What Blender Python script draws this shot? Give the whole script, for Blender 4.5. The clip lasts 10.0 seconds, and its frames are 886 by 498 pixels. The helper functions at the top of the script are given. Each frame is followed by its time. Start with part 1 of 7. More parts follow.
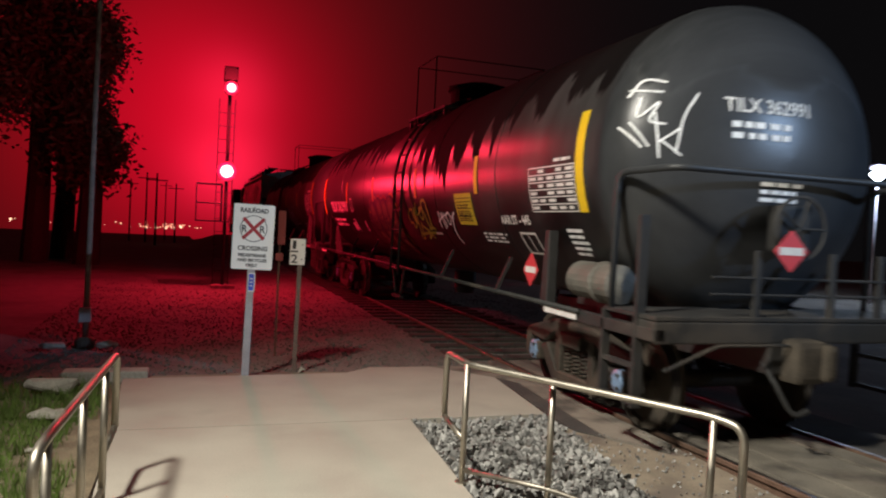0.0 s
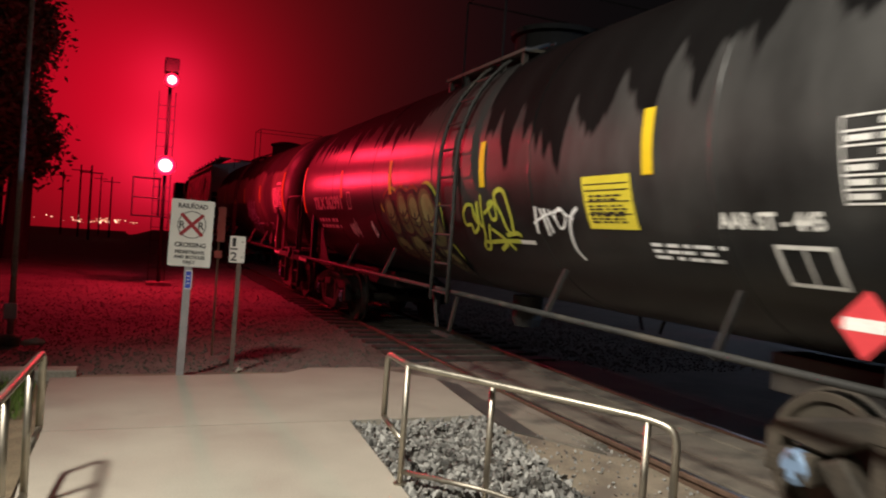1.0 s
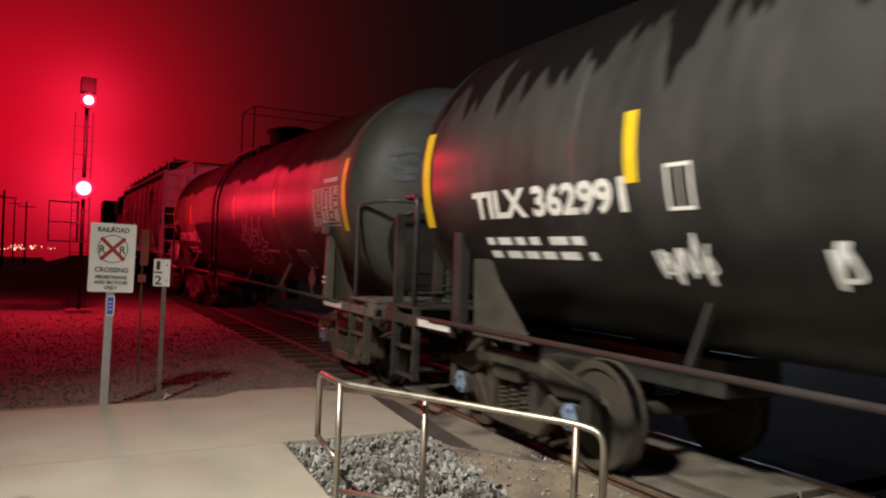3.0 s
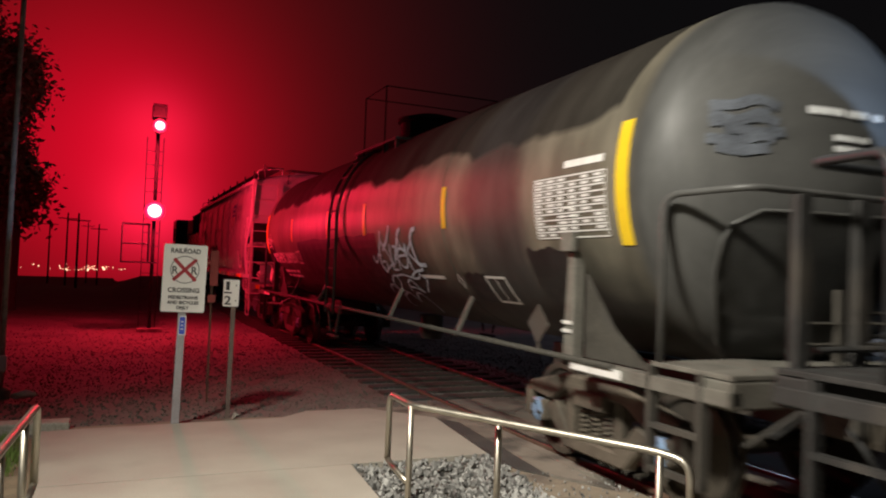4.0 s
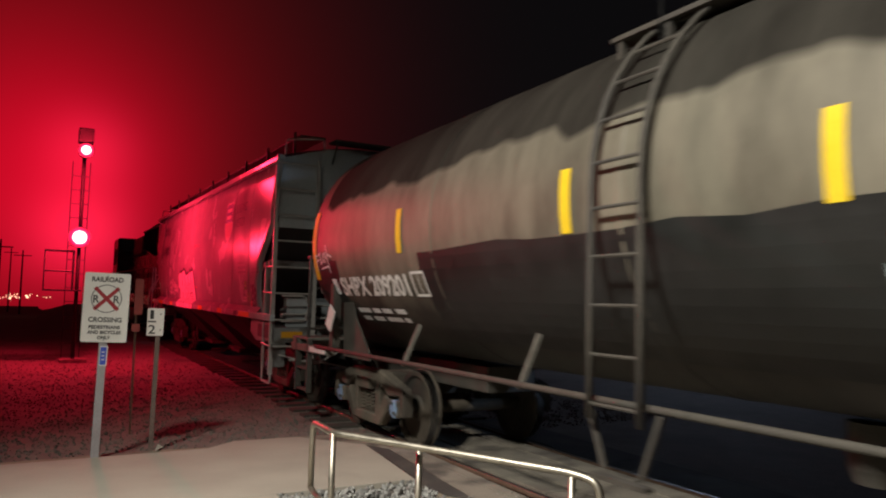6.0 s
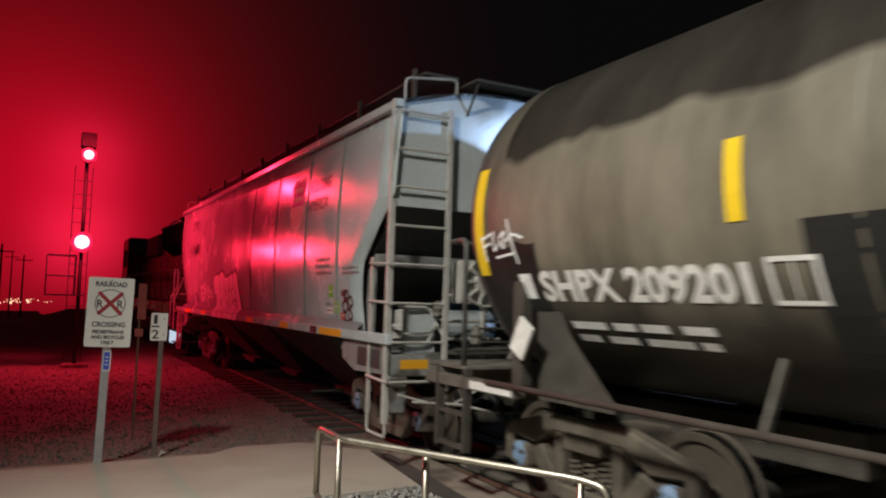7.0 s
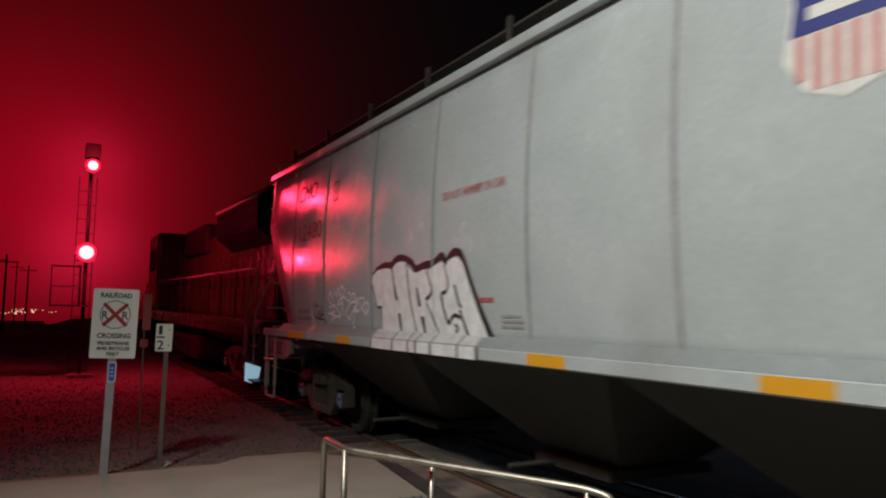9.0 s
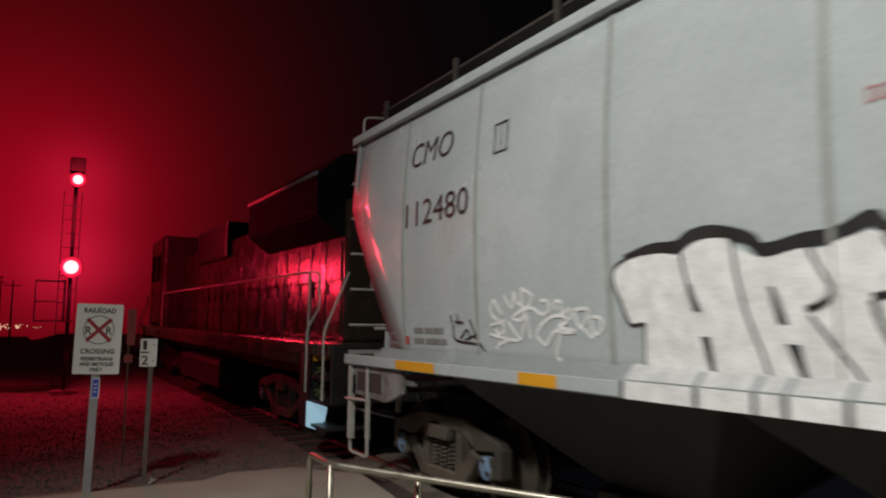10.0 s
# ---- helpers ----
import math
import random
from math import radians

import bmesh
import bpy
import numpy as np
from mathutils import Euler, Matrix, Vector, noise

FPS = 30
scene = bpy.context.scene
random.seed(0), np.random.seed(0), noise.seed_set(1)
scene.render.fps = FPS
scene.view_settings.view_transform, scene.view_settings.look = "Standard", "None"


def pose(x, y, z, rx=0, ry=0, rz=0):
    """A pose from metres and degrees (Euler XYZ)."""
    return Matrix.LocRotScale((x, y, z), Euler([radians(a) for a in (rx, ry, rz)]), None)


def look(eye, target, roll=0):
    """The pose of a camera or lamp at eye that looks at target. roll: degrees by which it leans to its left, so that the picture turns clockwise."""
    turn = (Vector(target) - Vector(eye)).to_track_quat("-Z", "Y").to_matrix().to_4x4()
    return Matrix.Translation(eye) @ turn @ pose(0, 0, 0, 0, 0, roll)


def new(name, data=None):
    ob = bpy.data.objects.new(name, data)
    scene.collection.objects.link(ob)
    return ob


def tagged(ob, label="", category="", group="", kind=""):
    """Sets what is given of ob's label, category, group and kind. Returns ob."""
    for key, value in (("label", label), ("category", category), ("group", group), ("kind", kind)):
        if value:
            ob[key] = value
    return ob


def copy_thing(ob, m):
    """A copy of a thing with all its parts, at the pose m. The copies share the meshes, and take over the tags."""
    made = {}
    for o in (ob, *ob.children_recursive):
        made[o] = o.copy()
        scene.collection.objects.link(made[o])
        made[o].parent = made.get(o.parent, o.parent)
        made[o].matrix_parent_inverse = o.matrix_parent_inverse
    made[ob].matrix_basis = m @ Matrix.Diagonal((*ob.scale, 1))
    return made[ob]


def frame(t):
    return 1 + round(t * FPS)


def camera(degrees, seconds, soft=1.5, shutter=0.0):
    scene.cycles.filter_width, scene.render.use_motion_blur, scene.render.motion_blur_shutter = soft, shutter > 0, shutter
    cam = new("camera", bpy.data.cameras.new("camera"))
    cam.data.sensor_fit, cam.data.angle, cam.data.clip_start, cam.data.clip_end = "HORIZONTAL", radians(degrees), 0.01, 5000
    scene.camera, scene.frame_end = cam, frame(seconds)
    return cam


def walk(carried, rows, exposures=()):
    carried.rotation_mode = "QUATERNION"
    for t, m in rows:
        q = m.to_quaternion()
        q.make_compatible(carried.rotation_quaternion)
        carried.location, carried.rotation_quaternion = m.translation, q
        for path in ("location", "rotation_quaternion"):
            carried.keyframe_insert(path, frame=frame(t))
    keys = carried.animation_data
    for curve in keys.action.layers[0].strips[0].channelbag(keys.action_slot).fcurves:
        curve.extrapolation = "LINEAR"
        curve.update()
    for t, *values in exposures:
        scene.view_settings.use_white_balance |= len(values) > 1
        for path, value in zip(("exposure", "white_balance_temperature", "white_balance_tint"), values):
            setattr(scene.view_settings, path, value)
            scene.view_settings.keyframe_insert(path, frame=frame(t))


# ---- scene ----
cam = camera(61.9, 10.0, soft=2.0, shutter=0.5)
PATH = [
    (0, (0.0, -0.042, 1.812), (0.649, 1.849, 1.754), 2.9),
    (0.5, (0.003, -0.032, 1.811), (0.719, 1.834, 1.758), 3.5),
    (1, (0.011, -0.032, 1.811), (0.802, 1.805, 1.765), 4.1),
    (1.5, (0.027, -0.064, 1.828), (0.89, 1.74, 1.783), 3.9),
    (2, (0.041, -0.09, 1.829), (0.946, 1.693, 1.796), 3.5),
    (3.3, (0.002, -0.085, 1.814), (0.955, 1.674, 1.832), 2.1),
    (3.5, (-0.014, -0.039, 1.818), (0.883, 1.749, 1.843), 2.3),
    (4, (-0.034, 0.036, 1.812), (0.778, 1.864, 1.865), 2.2),
    (4.5, (-0.027, -0.003, 1.811), (0.78, 1.826, 1.884), 1.8),
    (5, (0.021, -0.053, 1.829), (0.908, 1.737, 1.929), 1.7),
    (5.5, (0.046, -0.122, 1.836), (0.995, 1.635, 1.949), 1.6),
    (7, (0.011, -0.078, 1.834), (0.962, 1.676, 1.973), 1.8),
    (7.5, (0.002, -0.056, 1.839), (0.96, 1.694, 1.974), 1.7),
    (8, (-0.004, -0.076, 1.845), (0.961, 1.67, 1.99), 1.7),
    (8.5, (-0.002, -0.08, 1.853), (0.965, 1.664, 2.003), 1.5),
    (9, (0.004, -0.08, 1.855), (0.946, 1.678, 2.011), 1.3),
    (9.5, (0.014, -0.101, 1.857), (0.96, 1.653, 2.018), 1.0),
    (10, (0.026, -0.087, 1.859), (0.993, 1.653, 2.049), 0.9),
]
walk(cam, [(t, look(eye, target, roll)) for t, eye, target, roll in PATH],
     exposures=((0, 0.05, 6500, 10), (2, -0.05, 6650, 10), (4.5, 0.15, 6500, 10), (5.5, 0.1, 6450, 10), (6.8, -0.2, 6350, 10), (7.5, -0.55, 6250, 10), (8.0, -0.8, 6150, 10), (9, -1.05, 6150, 10), (10, -1.05, 6150, 10)))
# ---- timing of the train ----
def run(t):
    """How far the train has rolled towards the camera, in metres."""
    return 4.52 * t - 0.0145 * t * t


TRACK_X = 4.92


def grade(y):
    """Height of the track above the crossing: it climbs a little towards and past the camera."""
    d = min(max(7.4 - y, 0.0), 8.0)
    return 0.02 * d * d / (d + 0.8)


def lift(bm):
    for v in bm.verts:
        v.co.z += grade(v.co.y)
    return bm


NEAR_RAIL, FAR_RAIL = 4.20, 5.64

# ---- world and lights ----
world = bpy.data.worlds.new("night_sky")
scene.world = world
world.use_nodes = True
wn, wl = world.node_tree.nodes, world.node_tree.links
wn.clear()
w_out = wn.new("ShaderNodeOutputWorld")
w_tc = wn.new("ShaderNodeTexCoord")
w_norm = wn.new("ShaderNodeVectorMath")
w_norm.operation = "NORMALIZE"
wl.new(w_tc.outputs["Generated"], w_norm.inputs[0])


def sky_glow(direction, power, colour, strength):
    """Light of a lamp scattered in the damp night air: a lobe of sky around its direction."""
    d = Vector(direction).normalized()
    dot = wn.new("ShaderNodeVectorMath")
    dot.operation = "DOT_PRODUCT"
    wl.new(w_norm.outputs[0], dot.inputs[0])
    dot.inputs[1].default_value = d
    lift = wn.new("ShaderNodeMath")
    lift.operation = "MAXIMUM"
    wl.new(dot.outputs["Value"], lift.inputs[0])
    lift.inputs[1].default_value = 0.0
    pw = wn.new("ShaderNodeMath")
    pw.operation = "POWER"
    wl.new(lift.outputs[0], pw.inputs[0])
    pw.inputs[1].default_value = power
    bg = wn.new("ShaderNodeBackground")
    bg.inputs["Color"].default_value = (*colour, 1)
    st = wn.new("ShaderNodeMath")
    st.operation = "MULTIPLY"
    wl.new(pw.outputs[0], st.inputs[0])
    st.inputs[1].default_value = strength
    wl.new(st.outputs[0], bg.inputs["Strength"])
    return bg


def add_shader(a, b):
    n = wn.new("ShaderNodeAddShader")
    wl.new(a.outputs[0], n.inputs[0])
    wl.new(b.outputs[0], n.inputs[1])
    return n


w_base = wn.new("ShaderNodeBackground")
w_base.inputs["Color"].default_value = (0.55, 0.5, 0.55, 1)
w_base.inputs["Strength"].default_value = 0.006
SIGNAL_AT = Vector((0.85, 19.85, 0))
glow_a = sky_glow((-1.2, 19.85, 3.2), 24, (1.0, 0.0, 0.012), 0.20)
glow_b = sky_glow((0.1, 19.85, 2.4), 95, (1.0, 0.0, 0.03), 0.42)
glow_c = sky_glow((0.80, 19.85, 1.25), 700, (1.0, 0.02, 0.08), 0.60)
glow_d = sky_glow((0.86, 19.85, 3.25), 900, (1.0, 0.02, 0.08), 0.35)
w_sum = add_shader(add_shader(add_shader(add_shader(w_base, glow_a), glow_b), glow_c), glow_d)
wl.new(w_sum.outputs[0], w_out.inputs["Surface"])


def lamp(name, kind, at, target, power, colour, size=0.3, spot=120, blend=0.6):
    data = bpy.data.lights.new(name, kind)
    data.energy, data.color = power, colour
    if kind == "AREA":
        data.shape, data.size = "DISK", size
    else:
        data.shadow_soft_size = size
    if kind == "SPOT":
        data.spot_size, data.spot_blend = radians(spot), blend
    ob = new(name, data)
    ob.matrix_world = look(at, target)
    return ob


STREET_LAMP = Vector((-4.0, 1.5, 8.5))
FLOOD_LAMP = Vector((15.0, -8.0, 7.5))
YARD_LAMP = Vector((22.0, 19.0, 4.35))
lamp("street_light", "SPOT", STREET_LAMP, (3.2, 1.8, 1.0), 7600, (1.0, 0.955, 0.84), 0.5, 100, 1.0)
lamp("flood_light", "SPOT", FLOOD_LAMP, (5.2, 5.4, 3.1), 6300, (0.46, 0.67, 1.0), 0.3, 17, 0.9)
lamp("yard_light", "POINT", YARD_LAMP + Vector((-0.3, -0.3, 0)), (0, 0, 0), 500, (0.55, 0.72, 1.0), 0.15)
SIG_TOP = Vector((0.86, 19.75, 5.10))
SIG_LOW = Vector((0.83, 19.75, 2.97))
lamp("signal_light_upper", "SPOT", SIG_TOP + Vector((0, -0.45, 0)), (4.2, 9, 2.9), 240, (1.0, 0.02, 0.06), 0.12, 50, 1.0)
lamp("signal_glow_upper", "POINT", SIG_TOP + Vector((0, -0.5, 0)), (0, 0, 0), 540, (1.0, 0.02, 0.06), 0.12)
lamp("signal_glow_lower", "POINT", SIG_LOW + Vector((0, -0.5, 0)), (0, 0, 0), 540, (1.0, 0.02, 0.06), 0.12)
lamp("signal_light_lower", "SPOT", SIG_LOW + Vector((0, -0.45, 0)), (4.2, 9, 2.6), 240, (1.0, 0.02, 0.06), 0.12, 50, 1.0)


# ---- materials ----
def mat(name, base, rough=0.7, metal=0.0, vary=0.25, scale=6.0, fine=60.0, bump=0.15, dirt=None, dirt_amount=0.0, dirt_scale=1.5, spec=0.5):
    """A surface with variation at two scales, fine relief and, if given, dirt in patches."""
    m = bpy.data.materials.new(name)
    m.use_nodes = True
    n, l = m.node_tree.nodes, m.node_tree.links
    b = n["Principled BSDF"]
    tc = n.new("ShaderNodeTexCoord")
    big, small = n.new("ShaderNodeTexNoise"), n.new("ShaderNodeTexNoise")
    big.inputs["Scale"].default_value, big.inputs["Detail"].default_value = scale, 5
    small.inputs["Scale"].default_value, small.inputs["Detail"].default_value = fine, 4
    for t in (big, small):
        l.new(tc.outputs["Object"], t.inputs["Vector"])
    mixv = n.new("ShaderNodeMath")
    mixv.operation = "ADD"
    l.new(big.outputs["Fac"], mixv.inputs[0])
    l.new(small.outputs["Fac"], mixv.inputs[1])
    ramp = n.new("ShaderNodeMapRange")
    ramp.inputs["From Min"].default_value, ramp.inputs["From Max"].default_value = 0.7, 1.3
    ramp.inputs["To Min"].default_value, ramp.inputs["To Max"].default_value = 1 - vary, 1 + vary
    l.new(mixv.outputs[0], ramp.inputs["Value"])
    mul = n.new("ShaderNodeVectorMath")
    mul.operation = "SCALE"
    mul.inputs[0].default_value = base
    l.new(ramp.outputs[0], mul.inputs["Scale"])
    colour = mul.outputs[0]
    if dirt:
        patch = n.new("ShaderNodeTexNoise")
        patch.inputs["Scale"].default_value, patch.inputs["Detail"].default_value = dirt_scale, 7
        l.new(tc.outputs["Object"], patch.inputs["Vector"])
        pr = n.new("ShaderNodeMapRange")
        pr.inputs["From Min"].default_value, pr.inputs["From Max"].default_value = 0.62 - 0.3 * dirt_amount, 0.78 - 0.3 * dirt_amount
        l.new(patch.outputs["Fac"], pr.inputs["Value"])
        mx = n.new("ShaderNodeMix")
        mx.data_type = "RGBA"
        l.new(pr.outputs[0], mx.inputs["Factor"])
        l.new(colour, mx.inputs[6])
        mx.inputs[7].default_value = (*dirt, 1)
        colour = mx.outputs[2]
    l.new(colour, b.inputs["Base Color"])
    rr = n.new("ShaderNodeMapRange")
    rr.inputs["From Min"].default_value, rr.inputs["From Max"].default_value = 0.3, 0.7
    rr.inputs["To Min"].default_value, rr.inputs["To Max"].default_value = max(rough - 0.1, 0.02), min(rough + 0.1, 1)
    l.new(big.outputs["Fac"], rr.inputs["Value"])
    l.new(rr.outputs[0], b.inputs["Roughness"])
    b.inputs["Metallic"].default_value = metal
    b.inputs["Specular IOR Level"].default_value = spec
    if bump:
        bp = n.new("ShaderNodeBump")
        bp.inputs["Strength"].default_value, bp.inputs["Distance"].default_value = bump, 0.01
        l.new(small.outputs["Fac"], bp.inputs["Height"])
        l.new(bp.outputs[0], b.inputs["Normal"])
    return m


def glow_mat(name, colour, strength):
    m = bpy.data.materials.new(name)
    m.use_nodes = True
    b = m.node_tree.nodes["Principled BSDF"]
    b.inputs["Base Color"].default_value = (*[min(c, 1) * 0.5 for c in colour], 1)
    b.inputs["Emission Color"].default_value = (*colour, 1)
    b.inputs["Emission Strength"].default_value = strength
    return m


def math_node(n, l, op, a, b=None, c=None):
    k = n.new("ShaderNodeMath")
    k.operation = op
    for i, v in enumerate((a, b, c)):
        if v is None:
            continue
        if isinstance(v, (int, float)):
            k.inputs[i].default_value = v
        else:
            l.new(v, k.inputs[i])
    return k.outputs[0]


def tank_mat(name, low, high, tar, drip_z, spill, band, humps=(), rough=0.40, runs=2.2, pitch=3.2, head=None, bands=()):
    """Weathered tank paint: darker oily belly, dusty shoulders, tar that ran down in streaks from the filling hatch."""
    m = mat(name, low, rough=rough, vary=0.3, scale=2.2, fine=45, bump=0.08, spec=0.35)
    n, l = m.node_tree.nodes, m.node_tree.links
    b = n["Principled BSDF"]
    base = b.inputs["Base Color"].links[0].from_socket
    tc = n.new("ShaderNodeTexCoord")
    sep = n.new("ShaderNodeSeparateXYZ")
    l.new(tc.outputs["Object"], sep.inputs[0])
    y, z = sep.outputs["Y"], sep.outputs["Z"]
    soft = n.new("ShaderNodeTexNoise")
    soft.inputs["Scale"].default_value, soft.inputs["Detail"].default_value = 1.1, 6
    l.new(tc.outputs["Object"], soft.inputs["Vector"])
    # dust on the shoulders, with a cloudy border
    zz = math_node(n, l, "MULTIPLY_ADD", soft.outputs["Fac"], 0.9, z)
    dust = n.new("ShaderNodeMapRange")
    dust.inputs["From Min"].default_value, dust.inputs["From Max"].default_value = band, band + 0.55
    l.new(zz, dust.inputs["Value"])
    mx = n.new("ShaderNodeMix")
    mx.data_type = "RGBA"
    l.new(dust.outputs[0], mx.inputs["Factor"])
    l.new(base, mx.inputs[6])
    mx.inputs[7].default_value = (*high, 1)
    # streaks: noise stretched down the side
    stretch = n.new("ShaderNodeCombineXYZ")
    l.new(math_node(n, l, "MULTIPLY", y, pitch), stretch.inputs["X"])
    l.new(math_node(n, l, "MULTIPLY", z, 0.22), stretch.inputs["Y"])
    st = n.new("ShaderNodeTexNoise")
    st.inputs["Scale"].default_value, st.inputs["Detail"].default_value = 1.0, 3
    l.new(stretch.outputs[0], st.inputs["Vector"])
    away = math_node(n, l, "MULTIPLY", math_node(n, l, "ABSOLUTE", y), spill)
    edge = math_node(n, l, "ADD", math_node(n, l, "MULTIPLY_ADD", st.outputs["Fac"], -runs, drip_z + runs / 2), away)

    def hump(centre, half, height):
        q = math_node(n, l, "MULTIPLY", math_node(n, l, "SUBTRACT", y, centre), 1 / half)
        q = math_node(n, l, "MAXIMUM", math_node(n, l, "SUBTRACT", 1.0, math_node(n, l, "MULTIPLY", q, q)), 0.0)
        return math_node(n, l, "MULTIPLY", q, height)
    for c, hw, up in humps:
        edge = math_node(n, l, "ADD", edge, hump(c, hw, up))
    tarf = n.new("ShaderNodeMapRange")
    tarf.inputs["From Min"].default_value, tarf.inputs["From Max"].default_value = -0.03, 0.05
    l.new(math_node(n, l, "SUBTRACT", z, edge), tarf.inputs["Value"])
    my = n.new("ShaderNodeMix")
    my.data_type = "RGBA"
    l.new(tarf.outputs[0], my.inputs["Factor"])
    l.new(mx.outputs[2], my.inputs[6])
    my.inputs[7].default_value = (*tar, 1)
    rg = n.new("ShaderNodeMapRange")
    rg.inputs["To Min"].default_value, rg.inputs["To Max"].default_value = rough, 0.85
    l.new(tarf.outputs[0], rg.inputs["Value"])
    l.new(rg.outputs[0], b.inputs["Roughness"])
    sp = n.new("ShaderNodeMapRange")
    sp.inputs["To Min"].default_value, sp.inputs["To Max"].default_value = 0.35, 0.08
    l.new(tarf.outputs[0], sp.inputs["Value"])
    l.new(sp.outputs[0], b.inputs["Specular IOR Level"])
    # rain streaks and broad stains down the flank
    low_st = n.new("ShaderNodeCombineXYZ")
    l.new(math_node(n, l, "MULTIPLY", y, 0.9), low_st.inputs["X"])
    l.new(math_node(n, l, "MULTIPLY", z, 0.28), low_st.inputs["Y"])
    stain = n.new("ShaderNodeTexNoise")
    stain.inputs["Scale"].default_value, stain.inputs["Detail"].default_value, stain.inputs["Roughness"].default_value = 1.2, 9, 0.65
    l.new(low_st.outputs[0], stain.inputs["Vector"])
    sr = n.new("ShaderNodeMapRange")
    sr.inputs["From Min"].default_value, sr.inputs["From Max"].default_value = 0.36, 0.64
    sr.inputs["To Min"].default_value, sr.inputs["To Max"].default_value = 0.42, 1.22
    l.new(stain.outputs["Fac"], sr.inputs["Value"])
    fin = n.new("ShaderNodeVectorMath")
    fin.operation = "SCALE"
    out = my.outputs[2]
    for centre, half in bands:
        # soft-edged darker repaint
        off = math_node(n, l, "ABSOLUTE", math_node(n, l, "SUBTRACT", y, centre))
        wob = math_node(n, l, "MULTIPLY_ADD", soft.outputs["Fac"], 0.5, off)
        bf = n.new("ShaderNodeMapRange")
        bf.inputs["From Min"].default_value, bf.inputs["From Max"].default_value = half + 0.42, half + 0.08
        bf.inputs["To Max"].default_value = 0.85
        l.new(wob, bf.inputs["Value"])
        mb = n.new("ShaderNodeMix")
        mb.data_type = "RGBA"
        l.new(bf.outputs[0], mb.inputs["Factor"])
        l.new(out, mb.inputs[6])
        mb.inputs[7].default_value = (0.046, 0.045, 0.043, 1)
        out = mb.outputs[2]
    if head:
        # the dished ends are mixed to a separate, greyer colour
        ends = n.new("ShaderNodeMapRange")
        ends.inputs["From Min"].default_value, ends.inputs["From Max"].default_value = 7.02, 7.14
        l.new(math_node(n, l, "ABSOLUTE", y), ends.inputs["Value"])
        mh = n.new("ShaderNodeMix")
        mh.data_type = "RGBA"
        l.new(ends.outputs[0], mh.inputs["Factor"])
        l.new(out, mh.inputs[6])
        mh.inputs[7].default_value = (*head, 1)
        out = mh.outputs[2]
    l.new(out, fin.inputs[0])
    l.new(sr.outputs[0], fin.inputs["Scale"])
    l.new(fin.outputs[0], b.inputs["Base Color"])
    return m


CONCRETE = mat("concrete", (0.40, 0.37, 0.31), 0.85, vary=0.16, scale=1.3, fine=90, bump=0.25, dirt=(0.34, 0.31, 0.26), dirt_amount=0.18, dirt_scale=0.9)
CONCRETE_OLD = mat("dusty_concrete", (0.24, 0.21, 0.17), 0.9, vary=0.25, scale=2.5, fine=80, bump=0.4, dirt=(0.10, 0.09, 0.075), dirt_amount=0.5, dirt_scale=1.8)
PANEL_DUSTY = mat("crossing_panel", (0.17, 0.15, 0.12), 0.9, vary=0.3, scale=2.5, fine=80, bump=0.4, dirt=(0.07, 0.06, 0.05), dirt_amount=0.45, dirt_scale=1.8)
SAND = mat("sandy_ground", (0.25, 0.21, 0.155), 0.95, vary=0.3, scale=3.0, fine=70, bump=0.5, dirt=(0.15, 0.125, 0.1), dirt_amount=0.4, dirt_scale=2.2)
ASPHALT = mat("asphalt", (0.06, 0.055, 0.05), 0.9, vary=0.35, scale=3, fine=120, bump=0.6, dirt=(0.10, 0.085, 0.07), dirt_amount=0.3)
BALLAST_GROUND = mat("ballast_ground", (0.175, 0.155, 0.135), 0.95, vary=0.25, scale=5, fine=40, bump=0.25, dirt=(0.11, 0.097, 0.083), dirt_amount=0.35, dirt_scale=0.7)
DIRT = mat("dirt", (0.19, 0.155, 0.10), 0.95, vary=0.4, scale=5, fine=60, bump=0.6)
GRASS = mat("grass", (0.12, 0.19, 0.035), 0.8, vary=0.4, scale=3, fine=20, bump=0.0)
BOULDER = mat("pale_rock", (0.42, 0.39, 0.33), 0.9, vary=0.25, scale=5, fine=40, bump=0.5)
STEEL = mat("stainless_steel", (0.44, 0.40, 0.335), 0.45, 1.0, vary=0.08, scale=8, fine=90, bump=0.05)
RAIL_STEEL = mat("rail_steel", (0.16, 0.10, 0.07), 0.65, 0.3, vary=0.3, scale=8, bump=0.3)
RAIL_TOP = mat("worn_rail_head", (0.24, 0.21, 0.19), 0.5, 1.0, vary=0.15, scale=10, bump=0.05)
GALV = mat("galvanised_post", (0.42, 0.40, 0.42), 0.5, 0.35, vary=0.15, scale=6, bump=0.08)
SLEEPER_WOOD = mat("oily_sleeper", (0.058, 0.047, 0.038), 0.9, vary=0.35, scale=12, bump=0.4)
POST_BROWN = mat("brown_post", (0.15, 0.105, 0.09), 0.8, vary=0.3, scale=12, bump=0.3)
HEAD_GREY = mat("head_paint_grey", (0.088, 0.087, 0.083), 0.5, vary=0.25, scale=2.5, bump=0.08, dirt=(0.05, 0.047, 0.042), dirt_amount=0.3)
HEAD_BLACK = mat("head_paint_black", (0.034, 0.036, 0.039), 0.5, vary=0.25, scale=2.5, bump=0.08, dirt=(0.02, 0.02, 0.02), dirt_amount=0.3)
FRAME_PALE = mat("frame_pale", (0.135, 0.127, 0.108), 0.7, vary=0.3, scale=5, bump=0.2, dirt=(0.10, 0.09, 0.075), dirt_amount=0.3)
